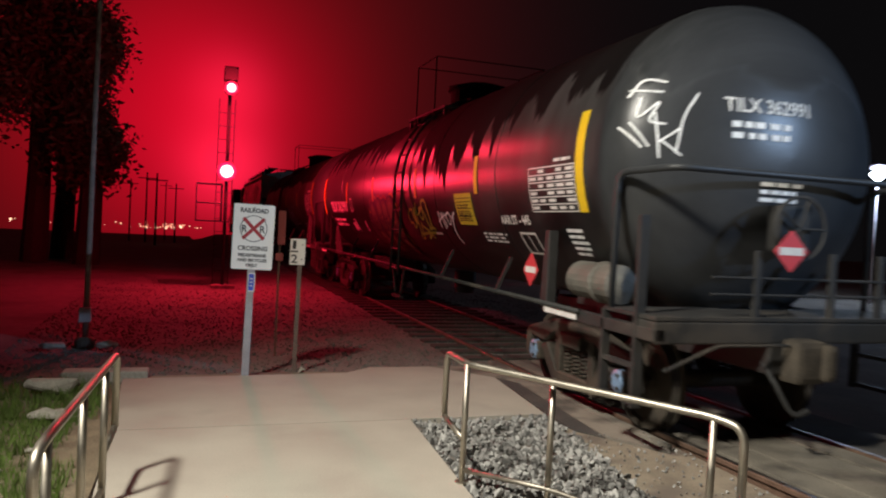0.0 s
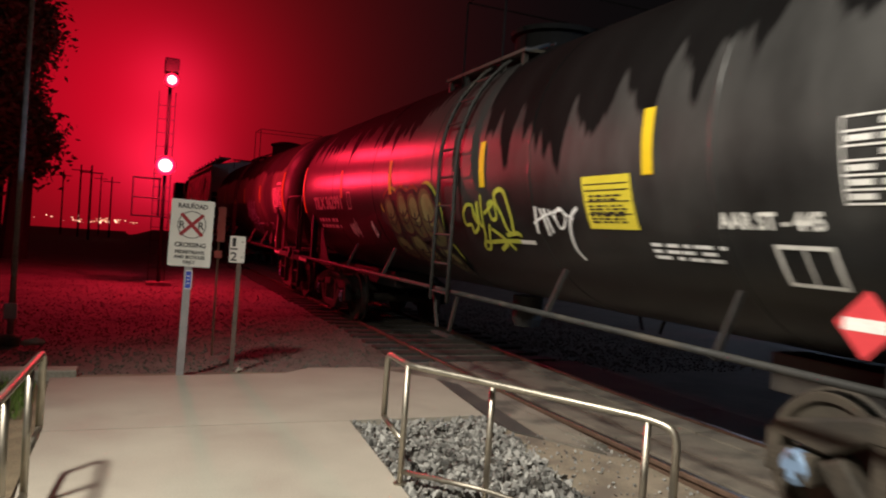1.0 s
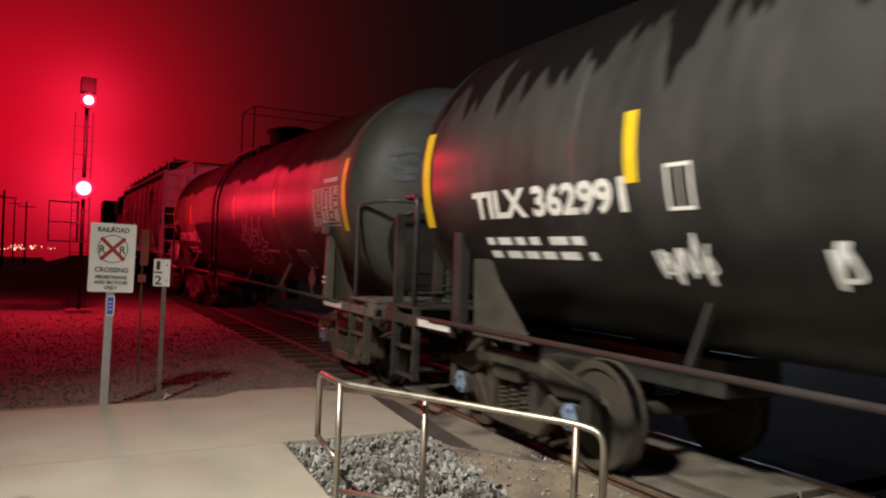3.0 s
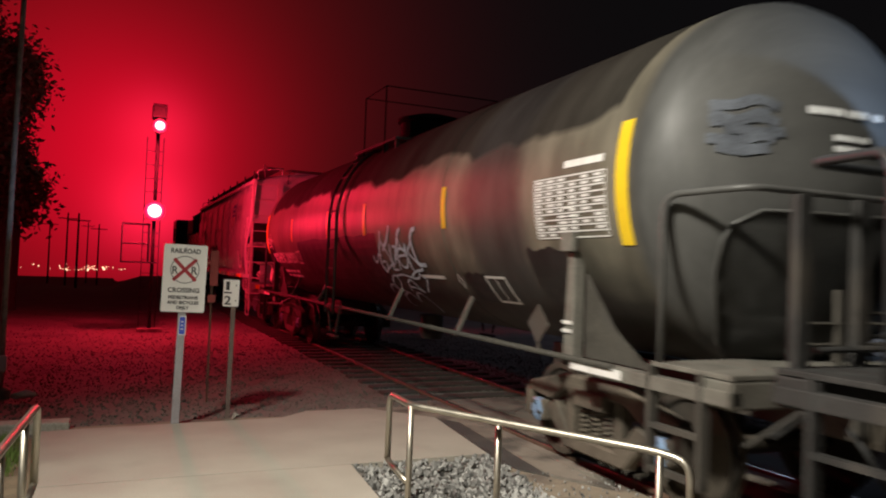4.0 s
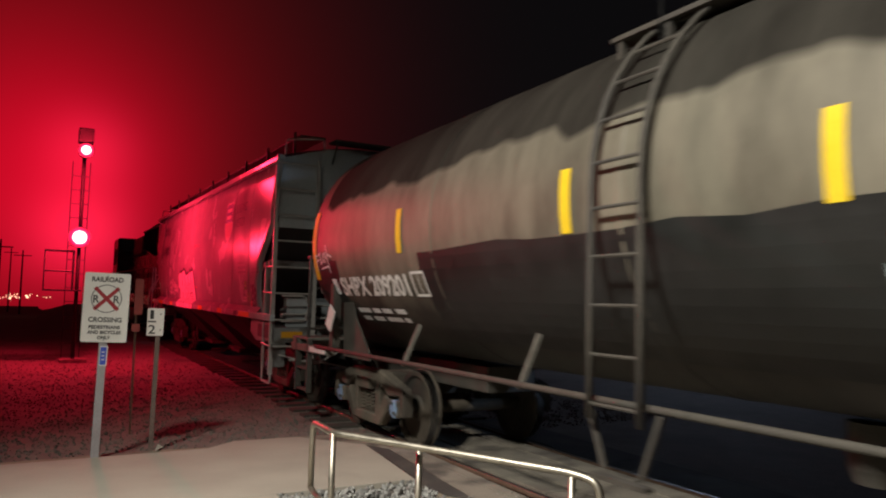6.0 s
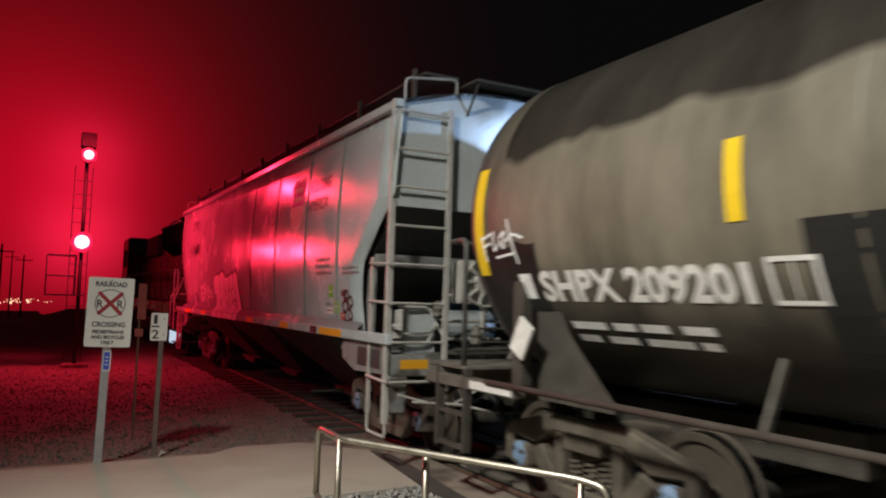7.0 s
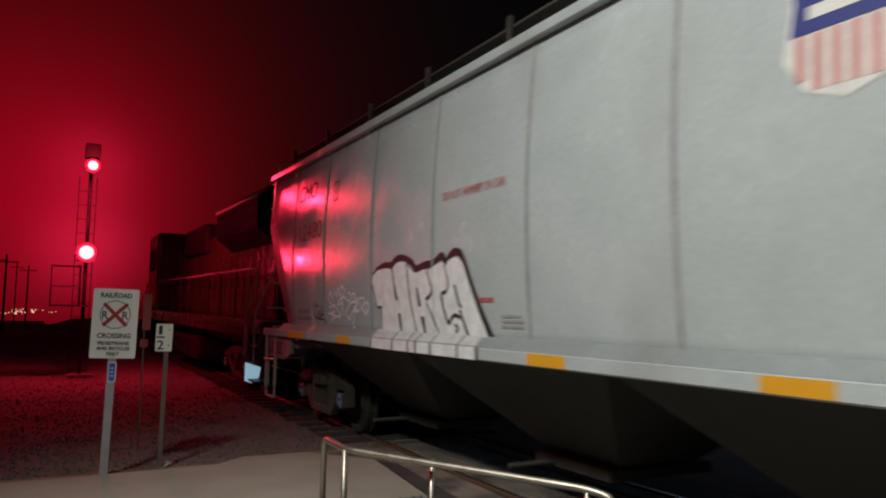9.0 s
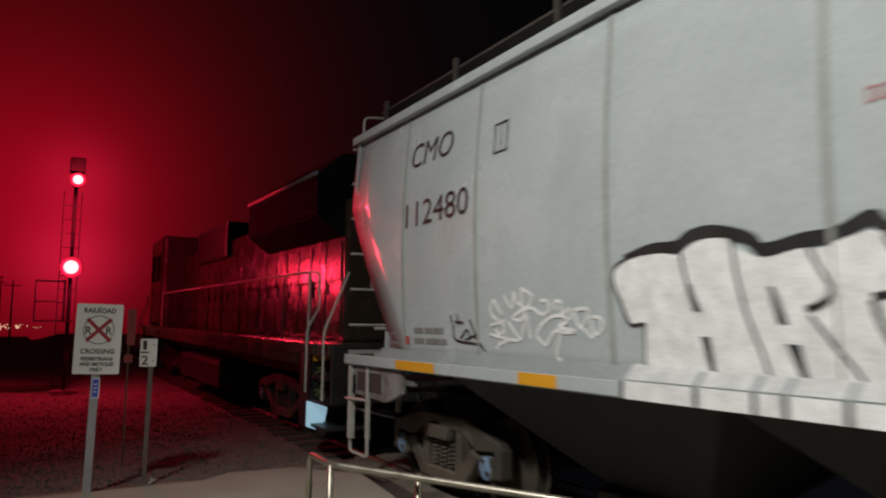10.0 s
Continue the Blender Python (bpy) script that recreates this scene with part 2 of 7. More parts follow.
HOPPER_DIRTY = mat("hopper_grimy", (0.24, 0.25, 0.245), 0.6, vary=0.3, scale=4, bump=0.2, dirt=(0.09, 0.08, 0.07), dirt_amount=0.5, dirt_scale=3.0)
GRILLE_BLACK = mat("grille_black", (0.008, 0.008, 0.008), 0.9, vary=0.2, bump=0.1, spec=0.1)
WOOD_GREY = mat("weathered_post", (0.27, 0.22, 0.2), 0.85, vary=0.3, scale=12, bump=0.3)
SIGN_WHITE = mat("sign_white", (0.80, 0.78, 0.74), 0.5, vary=0.04, scale=4, bump=0.02)
SIGN_BLACK = mat("sign_black", (0.03, 0.03, 0.03), 0.5, vary=0.1, bump=0.0)
SIGN_RED = mat("sign_red", (0.36, 0.03, 0.04), 0.5, vary=0.1, bump=0.0)
SIGN_BLUE = mat("sign_blue", (0.06, 0.10, 0.55), 0.5, vary=0.1, bump=0.0)
SIGNAL_BLACK = mat("signal_black", (0.012, 0.012, 0.012), 0.6, vary=0.2, bump=0.1)
SIGNAL_CORE = glow_mat("signal_lens_core", (1.0, 0.50, 0.42), 4.0)
SIGNAL_RED = glow_mat("signal_lens_bloom", (1.0, 0.01, 0.07), 1.3)
LAMP_WHITE = glow_mat("lamp_lens_lit", (0.75, 0.88, 1.0), 60)
LAMP_WARM = glow_mat("street_lamp_lens", (1.0, 0.9, 0.75), 12)
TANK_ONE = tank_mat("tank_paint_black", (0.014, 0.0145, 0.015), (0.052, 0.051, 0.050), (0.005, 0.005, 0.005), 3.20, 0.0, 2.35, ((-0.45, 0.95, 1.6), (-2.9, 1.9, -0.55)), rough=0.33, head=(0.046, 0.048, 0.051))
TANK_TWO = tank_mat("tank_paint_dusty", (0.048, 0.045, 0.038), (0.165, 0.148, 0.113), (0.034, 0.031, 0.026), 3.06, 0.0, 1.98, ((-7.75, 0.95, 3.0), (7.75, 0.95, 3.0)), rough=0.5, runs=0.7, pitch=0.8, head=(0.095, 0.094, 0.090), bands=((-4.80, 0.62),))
FRAME_DARK = mat("frame_dark", (0.024, 0.023, 0.022), 0.7, vary=0.35, scale=6, bump=0.3, dirt=(0.06, 0.05, 0.04), dirt_amount=0.3)
FRAME_DUSTY = mat("frame_dusty", (0.055, 0.049, 0.040), 0.8, vary=0.35, scale=5, bump=0.3, dirt=(0.05, 0.045, 0.04), dirt_amount=0.4)
CAST_DUSTY = mat("cast_steel_dusty", (0.118, 0.100, 0.076), 0.85, 0.05, vary=0.4, scale=7, bump=0.5, dirt=(0.055, 0.046, 0.036), dirt_amount=0.4)
CAST_RUST = mat("cast_steel", (0.066, 0.054, 0.040), 0.8, 0.1, vary=0.45, scale=7, bump=0.5, dirt=(0.028, 0.024, 0.02), dirt_amount=0.5)
WHEEL_RIM = mat("wheel_tread", (0.50, 0.49, 0.48), 0.3, 1.0, vary=0.1, bump=0.05)
BEARING_BLUE = mat("bearing_cap", (0.22, 0.33, 0.5), 0.5, 0.2, vary=0.2, bump=0.05)
YELLOW = mat("yellow_marker", (0.78, 0.53, 0.02), 0.45, vary=0.08, scale=5, bump=0.03)
PLACARD_YELLOW = mat("yellow_panel", (0.72, 0.60, 0.05), 0.5, vary=0.08, bump=0.02)
WHITE_PAINT = mat("white_stencil", (0.72, 0.71, 0.68), 0.6, vary=0.15, scale=10, bump=0.05)
WHITE_SPRAY = mat("white_spray", (0.82, 0.83, 0.83), 0.6, vary=0.2, scale=8, bump=0.02)
BLUE_SPRAY = mat("pale_blue_spray", (0.47, 0.58, 0.66), 0.6, vary=0.2, scale=8, bump=0.02)
YELLOW_SPRAY = mat("yellow_spray", (0.45, 0.47, 0.06), 0.6, vary=0.2, scale=8, bump=0.02)
LIME_SPRAY = mat("lime_spray", (0.19, 0.21, 0.085), 0.6, vary=0.4, scale=5, bump=0.02)
GREEN_SPRAY = mat("green_spray", (0.085, 0.10, 0.04), 0.6, vary=0.35, scale=5, bump=0.02)
SLATE_SPRAY = mat("slate_spray", (0.10, 0.11, 0.13), 0.6, vary=0.5, scale=5, bump=0.02)
RED_SPRAY = mat("rust_red_spray", (0.22, 0.06, 0.03), 0.6, vary=0.2, scale=8, bump=0.02)
BLACK_SPRAY = mat("black_spray", (0.02, 0.02, 0.02), 0.6, vary=0.2, bump=0.02)
GREY_STENCIL = mat("faded_stencil", (0.20, 0.21, 0.205), 0.6, vary=0.2, bump=0.02)
RED_STENCIL = mat("red_stencil", (0.45, 0.10, 0.09), 0.6, vary=0.15, bump=0.02)
PATCH_BLACK = mat("black_patch", (0.014, 0.0145, 0.014), 0.5, vary=0.3, scale=3, bump=0.05)
HAZ_RED = mat("placard_red", (0.60, 0.05, 0.06), 0.5, vary=0.08, bump=0.02)
HOPPER_GREY = mat("hopper_grey", (0.47, 0.515, 0.525), 0.22, vary=0.10, scale=1.6, fine=30, bump=0.04, dirt=(0.38, 0.40, 0.40), dirt_amount=0.12, dirt_scale=0.8)
# underside grey with the shade below the car put into its colour
HOPPER_SHADE = mat("hopper_under_shade", (0.045, 0.047, 0.046), 0.7, vary=0.3, scale=3, bump=0.2)
HOPPER_SEAM = mat("seam_grime", (0.30, 0.31, 0.295), 0.6, vary=0.25, scale=6, bump=0.2)
ORANGE = mat("orange_marker", (0.75, 0.36, 0.02), 0.45, vary=0.06, bump=0.02)
SHIELD_BLUE = mat("shield_blue", (0.04, 0.05, 0.22), 0.5, vary=0.08, bump=0.0)
SHIELD_RED = mat("shield_red", (0.62, 0.28, 0.27), 0.5, vary=0.08, bump=0.0)
LIGHT_GREEN = mat("light_green_label", (0.28, 0.52, 0.15), 0.5, vary=0.1, bump=0.0)
GREEN_LABEL = mat("green_label", (0.10, 0.50, 0.06), 0.5, vary=0.08, bump=0.0)
LOCO_PAINT = mat("locomotive_paint", (0.05, 0.038, 0.028), 0.24, vary=0.3, scale=3, bump=0.1, dirt=(0.03, 0.026, 0.022), dirt_amount=0.4)
LOCO_DARK = mat("locomotive_dark", (0.02, 0.02, 0.02), 0.45, vary=0.3, scale=4, bump=0.15)
GRAB_WHITE = mat("pale_grab_iron", (0.44, 0.43, 0.40), 0.5, vary=0.2, scale=6, bump=0.1)
BARK = mat("bark", (0.07, 0.055, 0.045), 0.9, vary=0.35, scale=9, bump=0.7)
LEAF = mat("leaf", (0.10, 0.10, 0.05), 0.7, vary=0.35, scale=4, bump=0.0)
FAR_LAND = mat("far_land", (0.05, 0.05, 0.045), 0.95, vary=0.4, scale=0.05, fine=0.6, bump=0.0)
CITY_WARM = glow_mat("town_light_warm", (1.0, 0.55, 0.34), 2.2)
STEP_GLOW = glow_mat("step_lamp_lit", (0.55, 0.85, 1.0), 0.9)
RUBBER = mat("black_rubber", (0.02, 0.02, 0.02), 0.7, vary=0.2, bump=0.1)


# ---- mesh tools ----
def link(name, bm, material, smooth=False):
    me = bpy.data.meshes.new(name)
    bm.to_mesh(me)
    bm.free()
    for m in material if isinstance(material, (list, tuple)) else (material,):
        me.materials.append(m)
    if smooth:
        for p in me.polygons:
            p.use_smooth = True
    return new(name, me)


def part(name, bm, material, parent, label="", smooth=False):
    ob = link(name, bm, material, smooth)
    ob.parent = parent
    if label:
        ob["label"] = label
    return ob


def thing(name, at, label, category, group=""):
    ob = new(name)
    ob.location = at
    ob.empty_display_size = 0.2
    return tagged(ob, label, category, group)


def box(bm, x0, x1, y0, y1, z0, z1, bevel=0.0, mi=0):
    vs = [bm.verts.new((x, y, z)) for x in (x0, x1) for y in (y0, y1) for z in (z0, z1)]
    fs = [bm.faces.new([vs[i] for i in f]) for f in ((0, 1, 3, 2), (4, 6, 7, 5), (0, 4, 5, 1), (2, 3, 7, 6), (0, 2, 6, 4), (1, 5, 7, 3))]
    for f in fs:
        f.material_index = mi
    if bevel:
        es = list({e for f in fs for e in f.edges})
        bmesh.ops.bevel(bm, geom=es, offset=bevel, segments=2, affect="EDGES", profile=0.6)
    return bm


def tube(bm, pts, r, seg=8, closed=False):
    """A round bar along a polyline."""
    pts = [Vector(p) for p in pts]
    rings = []
    prev = None
    for i, p in enumerate(pts):
        a = pts[i - 1] if i else (pts[-1] if closed else p)
        b = pts[(i + 1) % len(pts)] if i < len(pts) - 1 or closed else p
        d = (b - a).normalized()
        if prev is None:
            up = Vector((0, 0, 1)) if abs(d.z) < 0.9 else Vector((1, 0, 0))
            u = d.cross(up).normalized()
        else:
            u = (prev - d * prev.dot(d)).normalized()
        prev = u
        v = d.cross(u)
        rr = r[i] if isinstance(r, (list, tuple)) else r
        rings.append([bm.verts.new(p + (u * math.cos(k * math.tau / seg) + v * math.sin(k * math.tau / seg)) * rr) for k in range(seg)])
    for i in range(len(rings) - (0 if closed else 1)):
        a, b = rings[i], rings[(i + 1) % len(rings)]
        for k in range(seg):
            bm.faces.new((a[k], a[(k + 1) % seg], b[(k + 1) % seg], b[k]))
    if not closed:
        bm.faces.new(rings[0][::-1])
        bm.faces.new(rings[-1])
    return bm


def rounded(pts, r=0.1, n=4):
    """The polyline with its corners rounded."""
    pts = [Vector(p) for p in pts]
    out = [pts[0]]
    for a, b, c in zip(pts, pts[1:], pts[2:]):
        ra, rc = min(r, (a - b).length * 0.45), min(r, (c - b).length * 0.45)
        p, q = b + (a - b).normalized() * ra, b + (c - b).normalized() * rc
        for k in range(n + 1):
            t = k / n
            out.append(p * (1 - t) ** 2 + b * 2 * t * (1 - t) + q * t * t)
    return out + [pts[-1]]


def lathe(bm, prof, axis="X", seg=24, centre=(0, 0, 0)):
    """Turns (along, radius) pairs about an axis."""
    rings = []
    for a, r in prof:
        ring = []
        for k in range(seg):
            c, s = math.cos(k * math.tau / seg) * r, math.sin(k * math.tau / seg) * r
            p = {"X": (a, c, s), "Y": (c, a, s), "Z": (c, s, a)}[axis]
            ring.append(bm.verts.new(Vector(p) + Vector(centre)))
        rings.append(ring)
    for a, b in zip(rings, rings[1:]):
        for k in range(seg):
            bm.faces.new((a[k], a[(k + 1) % seg], b[(k + 1) % seg], b[k]))
    bm.faces.new(rings[0][::-1])
    bm.faces.new(rings[-1])
    bmesh.ops.recalc_face_normals(bm, faces=bm.faces)
    return bm


def prism(bm, outline, x0, x1, bevel=0.0):
    """An outline in (y, z), thick from x0 to x1."""
    a = [bm.verts.new((x0, y, z)) for y, z in outline]
    b = [bm.verts.new((x1, y, z)) for y, z in outline]
    n = len(outline)
    fs = [bm.faces.new(a), bm.faces.new(b[::-1])]
    for i in range(n):
        fs.append(bm.faces.new((a[i], b[i], b[(i + 1) % n], a[(i + 1) % n])))
    bmesh.ops.recalc_face_normals(bm, faces=fs)
    if bevel:
        bmesh.ops.bevel(bm, geom=list({e for f in fs for e in f.edges}), offset=bevel, segments=1, affect="EDGES")
    return bm


def slab(bm, outline, z0, z1):
    """An outline in (x, y), thick from z0 to z1."""
    a = [bm.verts.new((x, y, z0)) for x, y in outline]
    b = [bm.verts.new((x, y, z1)) for x, y in outline]
    n = len(outline)
    fs = [bm.faces.new(a[::-1]), bm.faces.new(b)]
    for i in range(n):
        fs.append(bm.faces.new((a[i], a[(i + 1) % n], b[(i + 1) % n], b[i])))
    bmesh.ops.recalc_face_normals(bm, faces=fs)
    return bm


def rock(bm, at, size, rnd, flat=0.7):
    """An angular stone."""
    vs = []
    for k in range(10):
        v = Vector((rnd.gauss(0, 1), rnd.gauss(0, 1), rnd.gauss(0, 1) * flat)).normalized() * size * rnd.uniform(0.7, 1.05)
        v.z *= flat
        vs.append(bm.verts.new(Vector(at) + v))
    out = bmesh.ops.convex_hull(bm, input=vs)
    drop = [g for g in out["geom_interior"] if isinstance(g, bmesh.types.BMVert)]
    if drop:
        bmesh.ops.delete(bm, geom=drop, context="VERTS")


# ---- marks on curved sides ----
def flat_text(body, height, spread=1.0, thin=0.0):
    """The letters of a line of text as a flat bmesh, cap height given, starting at the origin."""
    cu = bpy.data.curves.new("letters", "FONT")
    cu.body, cu.size, cu.space_character, cu.offset = body, height / 0.73, spread, thin
    cu.resolution_u = 3
    ob = bpy.data.objects.new("letters", cu)
    scene.collection.objects.link(ob)
    dg = bpy.context.evaluated_depsgraph_get()
    me = bpy.data.meshes.new_from_object(ob.evaluated_get(dg))
    bm = bmesh.new()
    bm.from_mesh(me)
    bpy.data.objects.remove(ob)
    bpy.data.curves.remove(cu)
    bpy.data.meshes.remove(me)
    return bm


def squeeze(bm, width):
    xs = [v.co.x for v in bm.verts]
    k = width / (max(xs) - min(xs))
    x0 = min(xs)
    for v in bm.verts:
        v.co.x = (v.co.x - x0) * k
    return bm


def rect(bm, u0, v0, u1, v1):
    bm.faces.new([bm.verts.new((u, v, 0)) for u, v in ((u0, v0), (u1, v0), (u1, v1), (u0, v1))])
    return bm


def ribbon(bm, pts, w):
    """A flat brush stroke of width w along points (u, v), with round ends."""
    pts = [Vector((*p, 0)) for p in pts]
    rows = []
    for i, p in enumerate(pts):
        d = (pts[min(i + 1, len(pts) - 1)] - pts[max(i - 1, 0)])
        d = d.normalized() if d.length > 1e-6 else Vector((1, 0, 0))
        nrm = Vector((-d.y, d.x, 0)) * w / 2
        rows.append((bm.verts.new(p + nrm), bm.verts.new(p - nrm)))
    for a, b in zip(rows, rows[1:]):
        try:
            bm.faces.new((a[0], a[1], b[1], b[0]))
        except ValueError:
            pass
    return bm


def spline(pts, n=6):
    """A smooth curve through points."""
    p = [Vector((*q, 0)) for q in pts]
    p = [p[0] * 2 - p[1]] + p + [p[-1] * 2 - p[-2]]
    out = []
    for i in range(1, len(p) - 2):
        for k in range(n):
            t = k / n
            a, b, c, d = p[i - 1], p[i], p[i + 1], p[i + 2]
            q = 0.5 * (2 * b + (c - a) * t + (2 * a - 5 * b + 4 * c - d) * t * t + (3 * b - a - 3 * c + d) * t ** 3)
            out.append((q.x, q.y))
    out.append((p[-2].x, p[-2].y))
    return out


def bars(bm, u0, v0, width, height, lines, rnd, gaps=3):
    """Lines of small unreadable stencil as plain bars."""
    step = height / lines
    for i in range(lines):
        u, end = u0, u0 + width * rnd.uniform(0.8, 1.0)
        v = v0 + height - (i + 1) * step
        while u < end - 0.02:
            w = rnd.uniform(0.5, 1.3) * width / gaps
            rect(bm, u, v + step * 0.2, min(u + w, end), v + step * 0.75)
            u += w + width * rnd.uniform(0.02, 0.09)
    return bm


def stick(bm, surface, u_mid, lift=0.006, cell=0.12):
    """Bends a flat mark (u to the reader's right, v up) onto a side. surface(v) gives the place across the car and the height."""
    if bm.verts:
        lo, hi = min(v.co.y for v in bm.verts), max(v.co.y for v in bm.verts)
        k = math.floor(lo / cell) + 1
        while k * cell < hi:
            bmesh.ops.bisect_plane(bm, geom=bm.verts[:] + bm.edges[:] + bm.faces[:], plane_co=(0, k * cell, 0), plane_no=(0, 1, 0))
            k += 1
    for v in bm.verts:
        x, z, nx, nz = surface(v.co.y)
        v.co = Vector((x + nx * lift, u_mid - v.co.x, z + nz * lift))
    bmesh.ops.recalc_face_normals(bm, faces=bm.faces)
    for f in bm.faces:
        if f.normal.x > 0:
            f.normal_flip()
    return bm


# ---- ground and crossing ----
def fall(x, y):
    """The land drops away beside and beyond the track towards the town."""
    k = min(max((2.6 - x) / 2.6, 0.0), 1.0)
    return 0.026 * max(0.0, y - 24.0) * k + 0.034 * max(0.0, y - 80.0) * (1 - k)


def ground_sheet():
    bm = bmesh.new()
    xs = [-600, -120, -40, -15, -6, 0, 2.6, 3, 8, 15, 40, 120, 600]
    ys = [-300, -60, -20, -8, 0, 6, 9, 14, 24, 40, 80, 90, 200, 420, 900]
    grid = [[bm.verts.new((x, y, -0.06 if -6 <= x <= 8 and -8 <= y <= 14 else -0.06 - 0.02 * noise.noise((x * 0.05, y * 0.05, 0)) - fall(x, y))) for x in xs] for y in ys]
    for a, b in zip(grid, grid[1:]):
        for k in range(len(xs) - 1):
            bm.faces.new((a[k], a[k + 1], b[k + 1], b[k]))
    tagged(link("ground", bm, BALLAST_GROUND), "dark stony trackside ground in the dark", "ground", kind="structure")


def paving():
    rows = [
        [(-0.50, -6.0), (1.80, -6.0), (1.84, 4.0), (-0.50, 4.0)],
        [(-0.50, 4.012), (1.84, 4.012), (2.02, 6.54), (-0.55, 6.54)],
        [(-0.55, 6.552), (3.43, 6.552), (3.62, 8.30), (3.0, 9.03), (2.2, 9.03), (1.85, 8.72), (-0.63, 8.60)],
    ]
    root = new("pavement")
    tagged(root, "pale broom-finished concrete walkway slabs at the crossing", "pavement", kind="structure")
    for o in rows:
        bm = slab(bmesh.new(), o, -0.16, 0.0)
        part("slab", bm, CONCRETE, root)
    bm = slab(bmesh.new(), [(3.445, 6.0), (3.62, 5.72), (3.80, 8.0), (3.63, 8.31)], -0.1, -0.006)
    tagged(link("asphalt_strip", bm, ASPHALT), "dark asphalt strip beside the walkway", "road", kind="structure")
    bm = slab(bmesh.new(), [(3.632, 5.71), (3.945, 5.2), (3.97, 9.0), (3.02, 9.06), (3.642, 8.32), (3.812, 8.0)], -0.1, -0.003)
    tagged(link("dusty_apron", bm, CONCRETE_OLD), "dusty concrete apron beside the rail", "pavement", kind="structure")
    bm = slab(bmesh.new(), [(3.96, 5.9), (4.10, 5.4), (4.10, 9.4), (3.98, 9.4)], -0.1, 0.0)
    tagged(link("edge_panel", bm, CONCRETE_OLD), "narrow dusty concrete edge panel along the rail", "pavement", kind="structure")
    root = new("crossing_panels")
    tagged(root, "dusty worn concrete crossing panels between the rails", "pavement", kind="structure")
    for y0, y1 in ((3.6, 5.55), (5.57, 7.5), (7.52, 9.4)):
        for x0, x1 in ((NEAR_RAIL + 0.10, NEAR_RAIL + 0.40), (NEAR_RAIL + 0.45, FAR_RAIL - 0.42), (FAR_RAIL - 0.38, FAR_RAIL - 0.10)):
            bm = box(bmesh.new(), x0, x1, y0, y1, -0.12, 0.0, 0.01)
            part("panel", lift(bm), PANEL_DUSTY, root)
    for y0, y1 in ((3.6, 6.4), (6.42, 9.4)):
        bm = box(bmesh.new(), FAR_RAIL + 0.06, FAR_RAIL + 0.75, y0, y1, -0.12, 0.0, 0.01)
        part("panel", lift(bm), ASPHALT, root)
    bm = slab(bmesh.new(), [(3.05, 2.0), (4.10, 1.0), (4.10, 5.36), (3.95, 5.15), (3.445, 5.95), (3.42, 6.2), (3.15, 4.4)], -0.1, -0.012)
    tagged(link("sandy_verge", bm, SAND), "sandy trampled verge between gravel and rail", "ground", kind="structure")
    bm = slab(bmesh.new(), [(-0.62, 8.615), (1.84, 8.735), (1.95, 8.90), (1.1, 8.98), (0.3, 8.90), (-0.36, 8.86)], -0.12, -0.03)
    tagged(link("sandy_lip", bm, SAND), "pale sandy soil along the slab edge", "ground", kind="structure")
    # grass bank and kerb
    bm = bmesh.new()
    n = 14
    grid = [[bm.verts.new((-8 + 7.45 * i / n, -2 + 10.4 * j / n, -0.03 + 0.05 * noise.noise((i * 0.6, j * 0.6, 2)))) for i in range(n + 1)] for j in range(n + 1)]
    for a, b in zip(grid, grid[1:]):
        for k in range(n):
            bm.faces.new((a[k], a[k + 1], b[k + 1], b[k]))
    tagged(link("lawn_soil", bm, DIRT), "bare brown soil under thin grass", "ground", kind="structure")
    bm = box(bmesh.new(), -1.25, -0.38, 8.72, 8.98, -0.08, 0.05, 0.02)
    tagged(link("kerb_block", bm, BOULDER), "pale concrete kerb block at the edge of the grass", "kerb", kind="structure")


def grass():
    rnd = random.Random(4)
    verts, faces = [], []
    for _ in range(15000):
        x, y = rnd.uniform(-4.8, -0.72), rnd.uniform(2.2, 8.5)
        bare = noise.noise((x * 0.9, y * 0.9, 7))
        if bare < -0.38 + 0.2 * max(0, 1 - (-0.6 - x) / 0.5) - 0.25 * (y - 6.0) / 3:
            continue
        for _ in range(3):
            a, h = rnd.uniform(0, math.tau), rnd.uniform(0.03, 0.10)
            bx, by = x + rnd.uniform(-0.04, 0.04), y + rnd.uniform(-0.04, 0.04)
            dx, dy = math.cos(a) * 0.005, math.sin(a) * 0.005
            lx, ly = rnd.uniform(-0.05, 0.05), rnd.uniform(-0.05, 0.05)
            k = len(verts)
            verts += [(bx - dx, by - dy, -0.04), (bx + dx, by + dy, -0.04), (bx + lx, by + ly, h)]
            faces.append((k, k + 1, k + 2))
    me = bpy.data.meshes.new("grass")
    me.from_pydata(verts, [], faces)
    me.materials.append(GRASS)
    tagged(new("grass", me), "thin green grass with bare patches", "grass", kind="stuff")


def inside(p, poly):
    x, y = p
    hit = False
    for (ax, ay), (bx, by) in zip(poly, poly[1:] + poly[:1]):
        if (ay > y) != (by > y) and x < (bx - ax) * (y - ay) / (by - ay) + ax:
            hit = not hit
    return hit


GRAVEL_BED = [(2.05, 6.52), (3.42, 6.50), (3.35, 5.6), (3.15, 4.4), (3.05, 2.0), (3.0, -2), (1.82, -2), (1.86, 4.0)]


